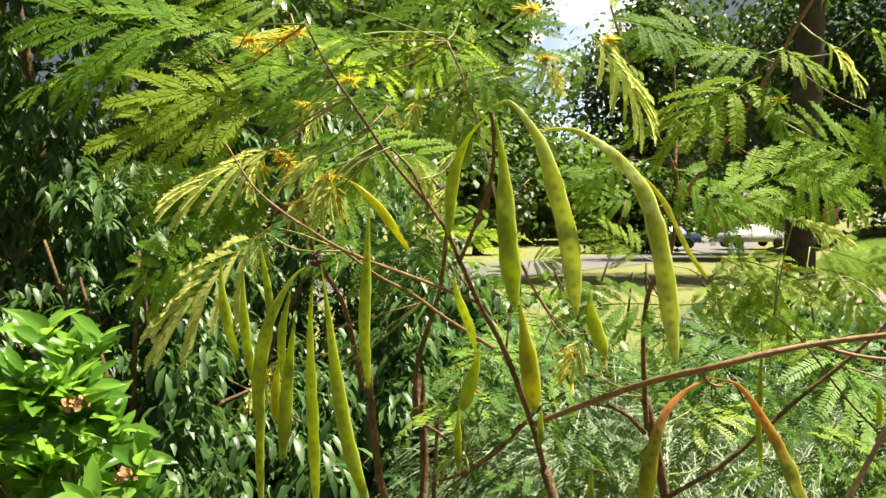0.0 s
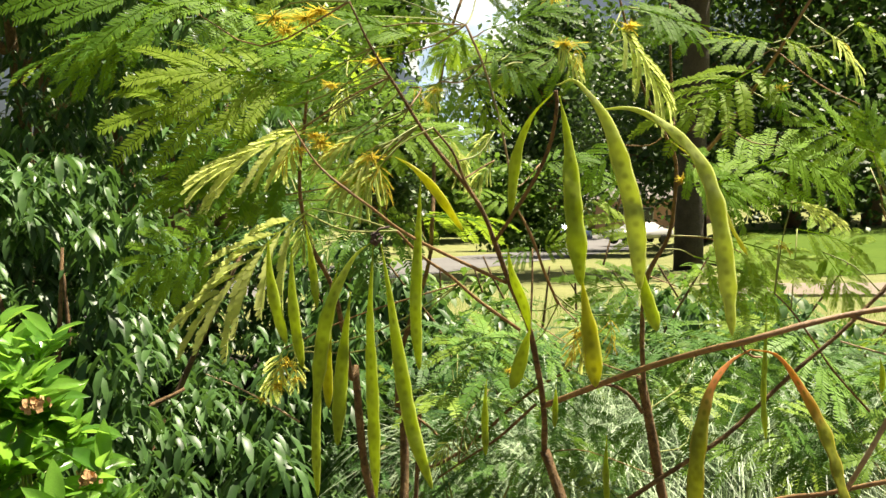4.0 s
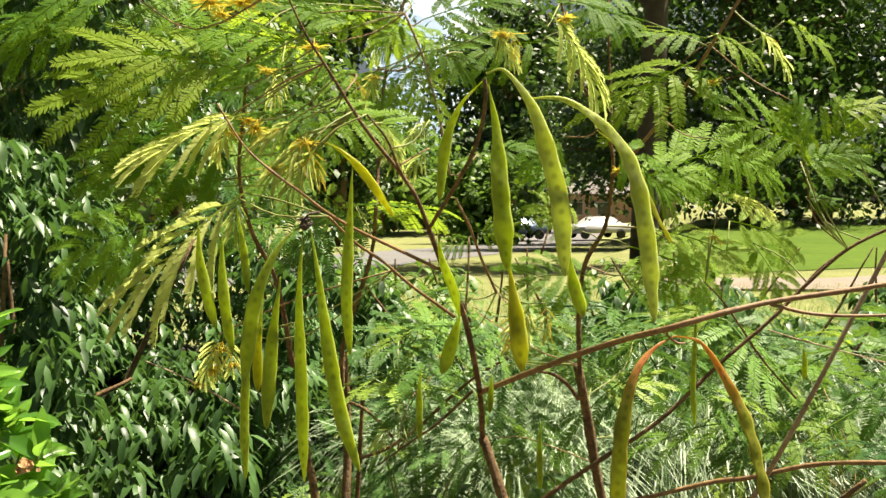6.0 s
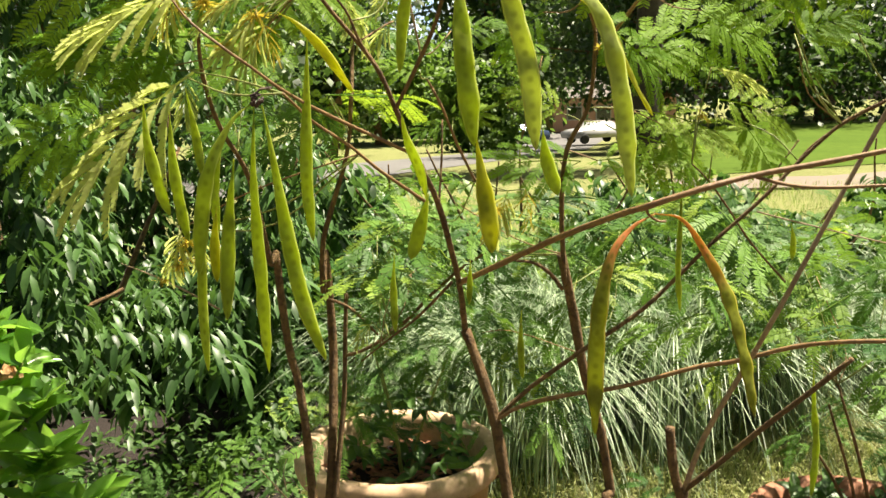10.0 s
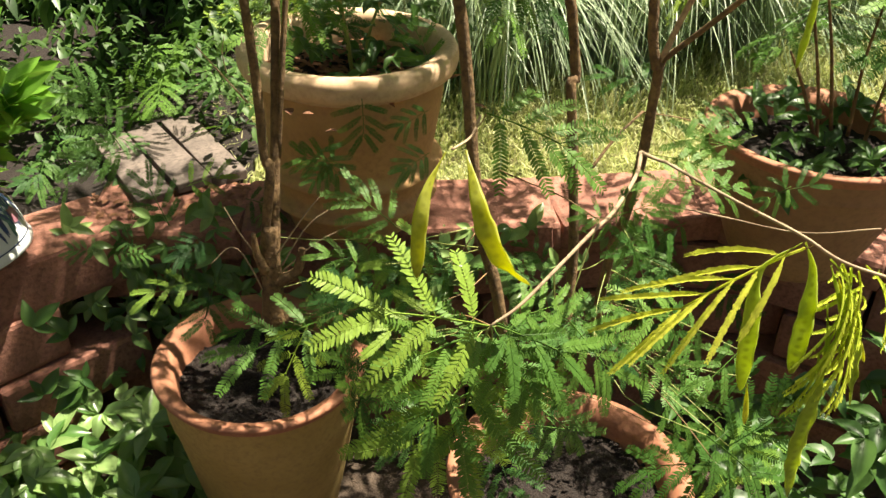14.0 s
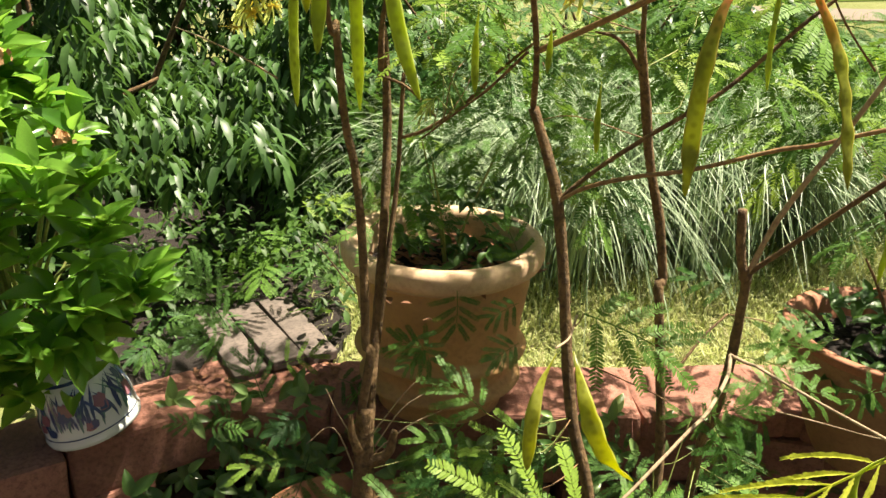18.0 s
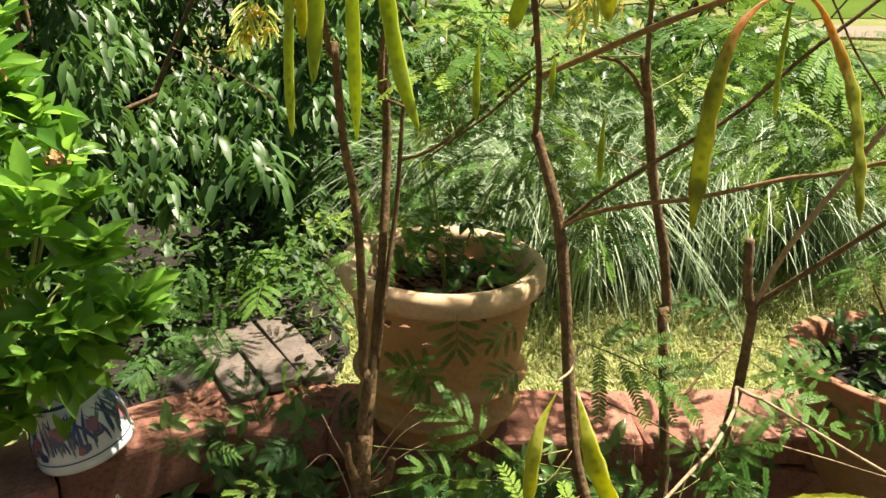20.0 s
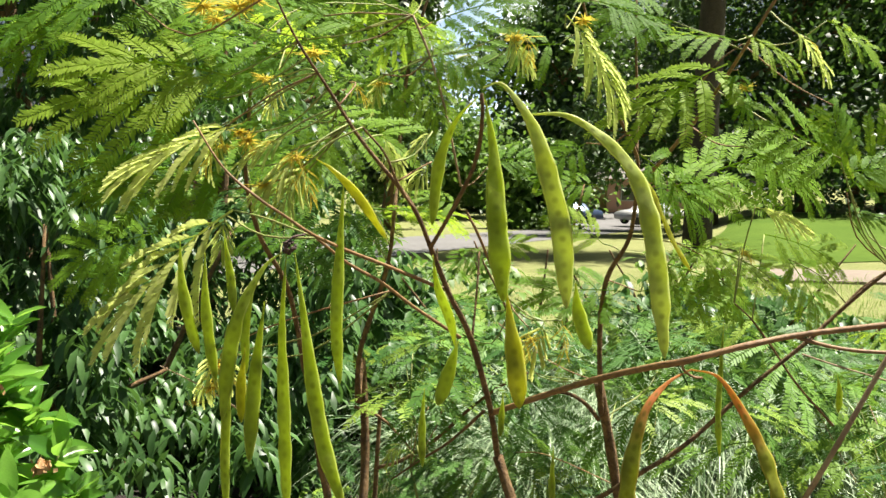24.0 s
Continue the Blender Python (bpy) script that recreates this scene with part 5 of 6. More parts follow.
leaf(tree_b, (0.425, 0.6, 0.93), (0.53, 0.59, 0.85), FINE, (0.2, -0.4, 0.9))
leaf(tree_b, (0.41, 0.6, 0.93), (0.452, 0.58, 0.785), FINE, (0.6, -0.5, 0.5))
scatter_leaves(tree_a, 20, (-0.25, 1.1, 1.35), (0.05, 1.6, 1.8), (0.13, 0.2), OPEN + OPEN + SHADED)
scatter_leaves(tree_b, 26, (0.1, 1.16, 1.06), (0.8, 1.5, 1.3), (0.14, 0.2), MID + SHADED + MID)
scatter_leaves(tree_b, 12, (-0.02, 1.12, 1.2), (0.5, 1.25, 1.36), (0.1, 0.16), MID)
scatter_leaves(tree_b, 8, (0.15, 1.0, 0.45), (0.5, 1.15, 0.62), (0.08, 0.14), SHADED)
scatter_leaves(tree_c, 30, (0.72, 1.08, 0.85), (1.1, 1.4, 1.2), (0.1, 0.18), MID + SHADED)
scatter_leaves(tree_d, 26, (-0.04, 1.44, 0.86), (0.26, 1.64, 1.08), (0.1, 0.15), SHADED + MID)
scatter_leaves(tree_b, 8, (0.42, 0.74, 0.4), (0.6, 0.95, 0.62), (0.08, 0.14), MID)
scatter_leaves(tree_b, 5, (0.1, 0.85, 0.5), (0.3, 1.05, 0.7), (0.08, 0.13), SHADED)
scatter_leaves(tree_a, 6, (-0.1, 1.15, 0.42), (0.1, 1.3, 0.6), (0.08, 0.14), MID)
# unseen upper crown, added above the view to throw dappled shade on pots and wall
limb(tree_a, [(0.001, 1.22, 1.412, 0.003), (0.04, 1.36, 1.72, 0.0026), (0.16, 1.5, 2.0, 0.002), (0.3, 1.6, 2.25, 0.0012)], M_BARK, "branch")
limb(tree_b, [(0.267, 1.0, 1.72, 0.0013), (0.42, 1.3, 1.98, 0.0012), (0.62, 1.6, 2.15, 0.0011), (0.9, 1.75, 2.25, 0.0008)], M_BARK, "branch")
limb(tree_b, [(0.42, 1.3, 1.98, 0.0011), (0.5, 1.55, 2.1, 0.0010), (0.55, 1.8, 2.25, 0.0008)], M_BARK, "branch")
scatter_leaves(tree_a, 12, (0.12, 1.4, 2.0), (0.45, 1.8, 2.3), (0.15, 0.23), OPEN, 0.0)
scatter_leaves(tree_b, 16, (0.45, 1.45, 2.0), (1.05, 1.75, 2.3), (0.15, 0.23), OPEN, 0.0)
leaf(tree_b, (-0.274, 0.92, 1.681), (-0.444, 0.9, 1.72), OPEN)
leaf(tree_b, (-0.191, 0.95, 1.678), (-0.349, 0.93, 1.74), OPEN)
leaf(tree_b, (-0.159, 0.9, 1.699), (-0.256, 0.88, 1.75), OPEN)
leaf(tree_b, (-0.312, 0.97, 1.671), (-0.435, 0.95, 1.664), OPEN)
leaf(tree_b, (-0.132, 0.95, 1.721), (-0.061, 0.93, 1.753), OPEN)
leaf(tree_b, (0.023, 0.9, 1.665), (0.114, 0.88, 1.701), OPEN)
leaf(tree_b, (0.02, 0.93, 1.708), (0.093, 0.91, 1.744), OPEN)
leaf(tree_b, (0.023, 0.88, 1.638), (0.083, 0.86, 1.61), OPEN)
leaf(tree_b, (0.194, 0.9, 1.692), (0.278, 0.88, 1.668), OPEN)
leaf(tree_b, (0.267, 0.95, 1.501), (0.369, 0.93, 1.522), OPEN)
leaf(tree_b, (0.384, 0.95, 1.55), (0.475, 0.93, 1.497), OPEN)
leaf(tree_b, (0.518, 0.98, 1.526), (0.607, 0.96, 1.537), OPEN)
leaf(tree_b, (0.424, 0.98, 1.451), (0.525, 0.96, 1.435), OPEN)
leaf(tree_b, (0.301, 1.0, 1.418), (0.426, 0.98, 1.385), OPEN)
leaf(tree_b, (0.249, 0.92, 1.539), (0.336, 0.9, 1.476), OPEN)
leaf(tree_b, (0.483, 0.95, 1.599), (0.488, 0.93, 1.537), OPEN)
flower(tree_b, (-0.146, 0.8, 1.54), 0.011)
flower(tree_b, (-0.153, 0.8, 1.547), 0.008)
flower(tree_b, (-0.128, 0.76, 1.501), 0.008)
flower(tree_b, (-0.166, 0.8, 1.534), 0.007)
flower(tree_b, (-0.028, 0.9, 1.603), 0.007)
flower(tree_b, (-0.186, 0.9, 1.317), 0.009)
flower(tree_b, (-0.195, 0.9, 1.295), 0.009)
flower(tree_b, (-0.21, 0.9, 1.281), 0.007)
flower(tree_b, (-0.175, 0.9, 1.301), 0.007)
flower(tree_b, (0.031, 0.8, 1.323), 0.006)
flower(tree_b, (0.145, 0.95, 1.334), 0.01)
flower(tree_b, (-0.16, 0.85, 1.664), 0.014)
flower(tree_b, (-0.147, 0.85, 1.671), 0.012)
flower(tree_b, (-0.136, 0.85, 1.6), 0.008)
flower(tree_b, (0.273, 0.97, 1.512), 0.008)
flower(tree_b, (0.105, 0.88, 1.65), 0.011)
flower(tree_b, (0.165, 0.85, 1.663), 0.009)
flower(tree_b, (0.344, 0.88, 1.607), 0.007)
flower(tree_b, (0.088, 0.86, 1.696), 0.012)
flower(tree_b, (-0.19, 0.84, 1.661), 0.013)
flower(tree_b, (-0.179, 0.84, 1.65), 0.01)
flower(tree_b, (-0.092, 0.85, 1.624), 0.011)
flower(tree_b, (0.387, 0.95, 1.432), 0.007)
flower(tree_b, (-0.101, 0.76, 1.525), 0.008)
# foliage extended out past the right edge, added to shade the ivy below
scatter_leaves(tree_c, 26, (0.95, 0.95, 0.85), (1.5, 1.5, 1.28), (0.13, 0.2), MID + SHADED)
limb(tree_a, [(-0.078, 1.19, 0.488, 0.0218), (-0.078, 1.2, 0.536, 0.0181), (-0.077, 1.215, 0.601, 0.0145), (-0.071, 1.22, 0.648, 0.0109)], M_BARK, "root_crown")
limb(tree_a, [(-0.071, 1.2, 0.557, 0.0115), (-0.039, 1.2, 0.574, 0.0083), (-0.028, 1.2, 0.615, 0.0051)], M_BARK, "cut_stub")
limb(tree_a, [(-0.086, 1.2, 0.58, 0.009), (-0.096, 1.2, 0.613, 0.0064), (-0.098, 1.2, 0.649, 0.0038)], M_BARK, "cut_stub")
leaf(tree_b, (0.113, 0.71, 0.78), (0.087, 0.68, 0.648), LONG)
leaf(tree_b, (0.106, 0.71, 0.795), (0.037, 0.67, 0.71), LONG)
leaf(tree_b, (0.213, 0.72, 0.807), (0.267, 0.68, 0.743), LONG)
leaf(tree_b, (0.084, 0.74, 0.817), (0.008, 0.72, 0.823), LONG)
leaf(tree_b, (0.117, 0.95, 0.775), (0.044, 0.93, 0.748), MID)
leaf(tree_b, (0.045, 1.05, 0.675), (-0.015, 1.05, 0.71), MID)
leaf(tree_b, (0.548, 0.8, 0.45), (0.607, 0.78, 0.413), LONG)
leaf(tree_b, (0.425, 0.85, 0.552), (0.482, 0.82, 0.486), MID)
scatter_leaves(tree_b, 20, (0.3, 1.2, 1.0), (1.0, 1.7, 1.3), (0.12, 0.19), MID + MID + SHADED)
scatter_leaves(tree_b, 9, (0.08, 1.2, 0.34), (0.75, 1.34, 0.56), (0.07, 0.11), MID + SHADED)
scatter_leaves(tree_a, 10, (-0.42, 1.38, 0.42), (-0.02, 1.5, 0.56), (0.05, 0.09), MID + SHADED)
scatter_leaves(tree_a, 8, (-0.55, 1.68, 0.48), (-0.36, 1.9, 0.58), (0.06, 0.1), SHADED)
leaf(tree_b, (0.122, 0.675, 0.85), (0.215, 0.66, 0.805), LONG)
leaf(tree_b, (0.118, 0.68, 0.848), (0.161, 0.64, 0.768), LONG)
leaf(tree_b, (0.109, 1.15, 0.671), (0.04, 1.18, 0.738), MID)
leaf(tree_b, (0.01, 1.3, 0.736), (0.058, 1.28, 0.672), SHADED)
leaf(tree_b, (0.035, 1.3, 0.704), (-0.013, 1.28, 0.679), SHADED)
leaf(tree_b, (0.18, 1.25, 0.737), (0.121, 1.22, 0.719), SHADED)
leaf(tree_b, (0.436, 0.84, 0.559), (0.483, 0.82, 0.628), LONG)
leaf(tree_b, (0.458, 0.86, 0.617), (0.403, 0.86, 0.699), MID)
leaf(tree_b, (0.134, 0.9, 0.765), (0.062, 0.88, 0.739), LONG)
leaf(tree_b, (0.089, 0.95, 0.737), (0.027, 0.92, 0.689), LONG)
leaf(tree_b, (0.464, 0.78, 0.682), (0.403, 0.75, 0.656), MID)
leaf(tree_b, (0.605, 1.05, 0.827), (0.544, 1.08, 0.861), MID)
leaf(tree_b, (0.454, 1.1, 0.892), (0.397, 1.15, 0.909), MID)
leaf(tree_b, (0.54, 1.0, 0.839), (0.466, 1.02, 0.852), LONG)
leaf(tree_b, (-0.151, 0.8, 1.545), (-0.136, 0.79, 1.527), SPRAY, (0.1, -0.5, 0.85), "flower_spray")
leaf(tree_b, (-0.099, 0.76, 1.534), (-0.12, 0.75, 1.5), SPRAY, (0.1, -0.5, 0.85), "flower_spray")
leaf(tree_b, (-0.168, 0.8, 1.552), (-0.188, 0.79, 1.512), SPRAY, (0.1, -0.5, 0.85), "flower_spray")
leaf(tree_b, (-0.128, 0.82, 1.589), (-0.143, 0.82, 1.604), SPRAY, (0.1, -0.5, 0.85), "flower_spray")
leaf(tree_b, (-0.058, 0.85, 1.598), (-0.037, 0.84, 1.581), SPRAY, (0.1, -0.5, 0.85), "flower_spray")
leaf(tree_b, (-0.121, 0.78, 1.539), (-0.15, 0.78, 1.531), SPRAY, (0.1, -0.5, 0.85), "flower_spray")
leaf(tree_b, (0.114, 0.88, 1.653), (0.121, 0.86, 1.621), SPRAY, (0.1, -0.5, 0.85), "flower_spray")
leaf(tree_b, (0.39, 0.84, 1.651), (0.401, 0.83, 1.631), SPRAY, (0.1, -0.5, 0.85), "flower_spray")
leaf(tree_b, (0.357, 0.9, 1.442), (0.371, 0.89, 1.428), SPRAY, (0.1, -0.5, 0.85), "flower_spray")
leaf(tree_b, (0.139, 0.94, 1.348), (0.126, 0.93, 1.302), SPRAY, (0.1, -0.5, 0.85), "flower_spray")
leaf(tree_b, (0.178, 0.95, 1.355), (0.186, 0.94, 1.309), SPRAY, (0.1, -0.5, 0.85), "flower_spray")
leaf(tree_b, (-0.097, 0.75, 1.52), (-0.083, 0.74, 1.486), SPRAY, (0.1, -0.5, 0.85), "flower_spray")
leaf(tree_b, (-0.106, 0.76, 1.53), (-0.102, 0.75, 1.496), SPRAY, (0.1, -0.5, 0.85), "flower_spray")
leaf(tree_b, (-0.184, 0.9, 1.33), (-0.198, 0.9, 1.286), SPRAY, (0.1, -0.5, 0.85), "flower_spray")
HUB = (-0.102, 0.68, 1.456)
WITHERED = [(-0.52, 1.36, 1.06), (-0.64, 1.31, 0.862), (-0.585, 1.33, 1.185)]

# ---- stems for the saplings ----
for k in range(3):
    a = k * 2.1
    limb(tree_d, [(0.1, 1.515, 0.72, 0.003), (0.1 + 0.03 * math.cos(a), 1.515 + 0.03 * math.sin(a), 0.85, 0.0025), (0.1 + 0.09 * math.cos(a), 1.515 + 0.08 * math.sin(a), 1.0, 0.0015)], M_STEM, "stem")
hub = bmesh.new()
for _ in range(26):
    v = Vector((rng.gauss(0, 1), rng.gauss(0, 1), rng.gauss(0, 1))).normalized() * 0.0045
    for q in bmesh.ops.create_icosphere(hub, subdivisions=1, radius=0.0016)["verts"]:
        q.co = q.co + v
hub_ob = part("seed_head", hub, M_HULL, tree_b, "dark dried flower head holding the pods")
hub_ob.location = HUB


# ---- glossy shrub above the porcelain pot ----
GLOSSY = [broad_mesh("leaf", M_GLOSSY, 0.34 + 0.04 * k, 0.16 + 0.05 * k, 0.04 + 0.09 * k) for k in range(4)]


def place_leaf(owner, base, d, up, size, data):
    d = Vector(d).normalized()
    u = Vector(up)
    u = (u - d * u.dot(d)).normalized()
    ob = new("leaf", data)
    ob.parent = owner
    ob.matrix_basis = Matrix.Translation(base) @ Matrix((d.cross(u), d, u)).transposed().to_4x4() @ Matrix.Diagonal((size, size, size, 1))


shrub = thing("glossy_shrub", "bright green glossy broad-leaved shrub with withered flowers", "shrub")
for k in range(128):
    a = rng.uniform(math.pi * 0.95, math.pi * 2.05) if k % 4 else rng.uniform(0, 6.283)
    q = rng.uniform(-1.2, 1.0)
    h = math.sqrt(max(0.25, 1 - q * q)) * rng.uniform(0.55, 1.0) * (1.08 - 0.5 * max(0.0, q + 0.2))
    tip = Vector((-0.69 + 0.29 * h * math.cos(a), 1.46 + 0.22 * h * math.sin(a), 0.93 + 0.27 * q))
    root = Vector((-0.68, 1.52, 0.62))
    mid = (root + tip) / 2 + Vector((0, 0.03, 0.05))
    if k % 3 == 0:
        limb(shrub, [(*root, 0.004), (*mid, 0.003), (*tip, 0.0018)], M_STEM, "branch", 5, 3)
    axis = (Vector((tip.x + 0.69, tip.y - 1.5, 0)) * 1.6 + Vector((0, -0.15, 0.75))).normalized()
    for j in range(7):
        a = j * 2.4 + k + rng.uniform(-0.5, 0.5)
        out = Vector((math.cos(a), math.sin(a), 0)) * rng.uniform(0.6, 1.0) + axis * rng.uniform(0.1, 1.3)
        base = tip - axis * 0.011 * (j // 2)
        place_leaf(shrub, base, out, axis * 0.5 + Vector((rng.uniform(-0.4, 0.7), rng.uniform(-0.9, 0.1), 0.6)), rng.uniform(0.052, 0.092), GLOSSY[(j + k) % 4])
for k in range(34):  # the taller side of the crown
    a, q, h = rng.uniform(0, 6.283), rng.uniform(-0.8, 1.0), rng.uniform(0.6, 1.0)
    tip = Vector((-0.76 + 0.17 * h * math.cos(a), 1.48 + 0.15 * h * math.sin(a), 1.16 + 0.19 * q - 0.06 * h))
    if k % 3 == 0:
        limb(shrub, [(-0.7, 1.52, 0.62, 0.004), (-0.74, 1.51, 0.9, 0.003), (*tip, 0.0018)], M_STEM, "branch", 5, 3)
    axis = (Vector((tip.x + 0.76, tip.y - 1.5, 0)) * 2 + Vector((0, -0.15, 0.75))).normalized()
    for j in range(7):
        a = j * 2.4 + k + rng.uniform(-0.5, 0.5)
        out = Vector((math.cos(a), math.sin(a), 0)) * rng.uniform(0.6, 1.0) + axis * rng.uniform(0.1, 1.3)
        place_leaf(shrub, tip - axis * 0.011 * (j // 2), out, axis * 0.5 + Vector((rng.uniform(-0.4, 0.7), rng.uniform(-0.9, 0.1), 0.6)), rng.uniform(0.05, 0.085), GLOSSY[(j + k) % 4])
for c in WITHERED:
    bm = bmesh.new()
    for _ in range(46):
        p = Vector((rng.gauss(0, 0.007), rng.gauss(0, 0.007), rng.gauss(0, 0.005)))
        q = bmesh.ops.create_grid(bm, x_segments=2, y_segments=2, size=rng.uniform(0.0025, 0.005))["verts"]
        rot = Euler((rng.uniform(0, 3), rng.uniform(0, 3), rng.uniform(0, 3))).to_matrix()
        for v in q:
            v.co = rot @ (v.co + Vector((0, 0, 60 * (v.co.x**2)))) + p
    f = part("withered_flower", bm, M_DEAD, shrub, "withered brown flower head")
    f.location = c


# ---- many leaves in one mesh ----
def leaf_cloud(name, owner, spots, material, width=0.3, bend=0.3, simple=False):
    """spots: (place, way, up, size); simple bent leaves joined into one mesh."""
    verts, faces = [], []
    rows = [(0.0, 0.08), (0.3, 0.85), (0.65, 0.9), (1.0, 0.04)]
    for place, d, up, size in spots if simple else ():
        d = d.normalized()
        up = (up - d * up.dot(d)).normalized()
        s = d.cross(up) * width * size * 0.5
        k = len(verts)
        mid = place + d * size * 0.5 - up * bend * size * 0.2
        verts.extend((place, mid - s, mid + s, place + d * size - up * bend * size))
        faces.extend(((k, k + 1, k + 2), (k + 1, k + 3, k + 2)))
    for place, d, up, size in () if simple else spots:
        d = d.normalized()
        up = (up - d * up.dot(d)).normalized()
        s = d.cross(up)
        k = len(verts)
        for t, wd in rows:
            c = place + d * size * t - up * bend * size * t * t
            h = s * (width * size * 0.5 * wd)
            lift = up * (0.12 * width * size * wd)
            verts.extend((c - h + lift, c, c + h + lift))
        for i in range(3):
            a = k + 3 * i
            faces.append((a, a + 1, a + 4, a + 3))
            faces.append((a + 1, a + 2, a + 5, a + 4))
    ob = new(name, quads(name, verts, faces, material, smooth=True))
    ob.parent = owner
    return tagged(ob, kind="stuff")


def whorls(count, lo, hi, size, per=8, droop=0.7, keep=None, seed=1):
    r = random.Random(seed)
    spots = []
    while count > 0:
        c = Vector([r.uniform(a, b) for a, b in zip(lo, hi)])
        if keep and not keep(c):
            continue
        count -= 1
        for j in range(per):
            a = j * 6.283 / per + r.uniform(-0.3, 0.3)
            d = Vector((math.cos(a), math.sin(a), -droop + r.uniform(-0.45, 0.45)))
            spots.append((c + Vector((r.uniform(-0.03, 0.03), r.uniform(-0.03, 0.03), r.uniform(-0.03, 0.03))), d, Vector((d.x * 0.5, d.y * 0.5, 1.0)), r.uniform(*size)))
    return spots


# large drooping shrub behind the wall
bush = thing("drooping_shrub", "large dark shrub with glossy drooping leaves behind the wall", "shrub")
for k in range(12):
    a = rng.uniform(0, 6.28)
    x, y = -0.95 + 0.8 * math.cos(a) * rng.random(), 2.85 + 0.3 * math.sin(a)
    limb(bush, [(-0.95 + 0.2 * math.cos(a), 2.95, 0.44, 0.018), ((x - 0.95) / 2, y, 0.8, 0.012), (x, y, rng.uniform(0.9, 1.4), 0.005)], M_BARK, "branch", 6)
leaf_cloud("foliage", bush, whorls(1000, (-1.9, 1.95, 0.5), (-0.03, 3.2, 1.62), (0.05, 0.088), 12, 0.55, lambda c: noise.noise(c * 3.6) > 0.1 and (c.y > 2.3 or 0.72 < c.z < 1.05 + 0.2 * math.sin(c.x * 8)) and c.z < 1.2 + 0.25 * math.sin(c.x * 6 + 1) + 0.25 * (c.x < -0.7), 3), M_DROOP, 0.3, 0.45)
tall = thing("drooping_tree", "dark shaded tree with drooping glossy leaves", "tree")
for k in range(4):
    x = -2.6 + 0.55 * k
    limb(tall, [(x, 5.3, 0.44, 0.05), (x + 0.15, 5.2, 1.6, 0.04), (x + rng.uniform(-0.3, 0.3), 5.0, 3.0, 0.02)], M_BARK, "trunk")
leaf_cloud("foliage", tall, whorls(3000, (-3.4, 3.6, 0.5), (-0.2, 5.3, 4.2), (0.06, 0.11), 10, 0.5, lambda c: noise.noise(c * 1.9) > -0.12 and c.x < -0.35 - 0.2 * math.sin(c.z * 3) - 0.15 * (c.z > 2.0), 5), M_DROOP, 0.3, 0.5)

leaf_cloud("foliage", tall, whorls(620, (-2.0, 4.5, 0.45), (0.1, 5.4, 1.35), (0.06, 0.1), 8, 0.2, None, 9), M_DROOP, 0.4, 0.5)

# low growth between the wall and the shrubs
low = thing("low_growth", "shaded low weeds and feathery seedlings behind the wall", "weeds", kind="stuff")
leaf_cloud("foliage", low, whorls(560, (-1.5, 1.7, 0.45), (-0.08, 2.35, 0.68), (0.018, 0.04), 6, 0.3, lambda c: not (-0.42 < c.x < -0.14 and c.y < 1.94), 8), M_SHADELOW, 0.45, 0.2)
back = thing("feathery_thicket", "thicket of feathery saplings behind the lawn strip", "shrub")
for k in range(9):
    x = -0.1 + 0.28 * k
    limb(back, [(x * 0.7, 3.1, 0.44, 0.009), (x + rng.uniform(-0.1, 0.1), 3.0, 0.9, 0.006), (x + rng.uniform(-0.2, 0.2), 2.9, 1.3, 0.003)], M_BARK, "stem", 6)
scatter_leaves(back, 70, (1.2, 2.7, 0.6), (2.8, 3.7, 1.02), (0.2, 0.3), OPEN + SHADED + SHADED)
scatter_leaves(back, 26, (-0.75, 1.85, 0.5), (-0.1, 2.3, 0.66), (0.1, 0.17), SHADED + MID)
scatter_leaves(back, 60, (-0.15, 2.5, 0.75), (1.7, 3.0, 1.12), (0.16, 0.26), SHADED + MID + MID)
scatter_leaves(back, 26, (0.6, 2.1, 0.74), (1.8, 2.7, 1.1), (0.14, 0.22), SHADED + MID)
scatter_leaves(back, 14, (0.95, 1.75, 0.85), (1.75, 2.25, 1.2), (0.13, 0.2), MID + SHADED)


hedge = thing("undergrowth", "sunlit leafy undergrowth behind the grass clumps", "shrub")
for k in range(8):
    x = -0.2 + 0.28 * k
    limb(hedge, [(x, 4.6, 0.44, 0.012), (x + 0.05, 4.5, 0.8, 0.008), (x + rng.uniform(-0.2, 0.2), 4.4, 1.15, 0.004)], M_BARK, "stem", 6)
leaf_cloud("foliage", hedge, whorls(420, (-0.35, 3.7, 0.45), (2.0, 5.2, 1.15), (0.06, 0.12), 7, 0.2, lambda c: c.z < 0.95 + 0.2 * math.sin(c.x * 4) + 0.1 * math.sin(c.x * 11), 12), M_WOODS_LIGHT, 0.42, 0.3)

shade = thing("dark_shrub", "low dark leafy shrub in the shade behind the grass clumps", "shrub")
for k in range(7):
    x = 0.1 + 0.33 * k
    limb(shade, [(x, 3.2, 0.43, 0.01), (x + 0.04, 3.15, 0.65, 0.007), (x + rng.uniform(-0.15, 0.15), 3.1, 0.9, 0.003)], M_BARK, "stem", 6)
leaf_cloud("foliage", shade, whorls(1500, (-1.5, 2.9, 0.46), (2.7, 3.6, 1.3), (0.05, 0.09), 9, 0.5, lambda c: noise.noise(c * 3.3) > -0.1 and c.z < 1.03 + 0.14 * math.sin(c.x * 5 + 1) + 0.06 * math.sin(c.x * 13), 17), M_DROOP, 0.4, 0.4)


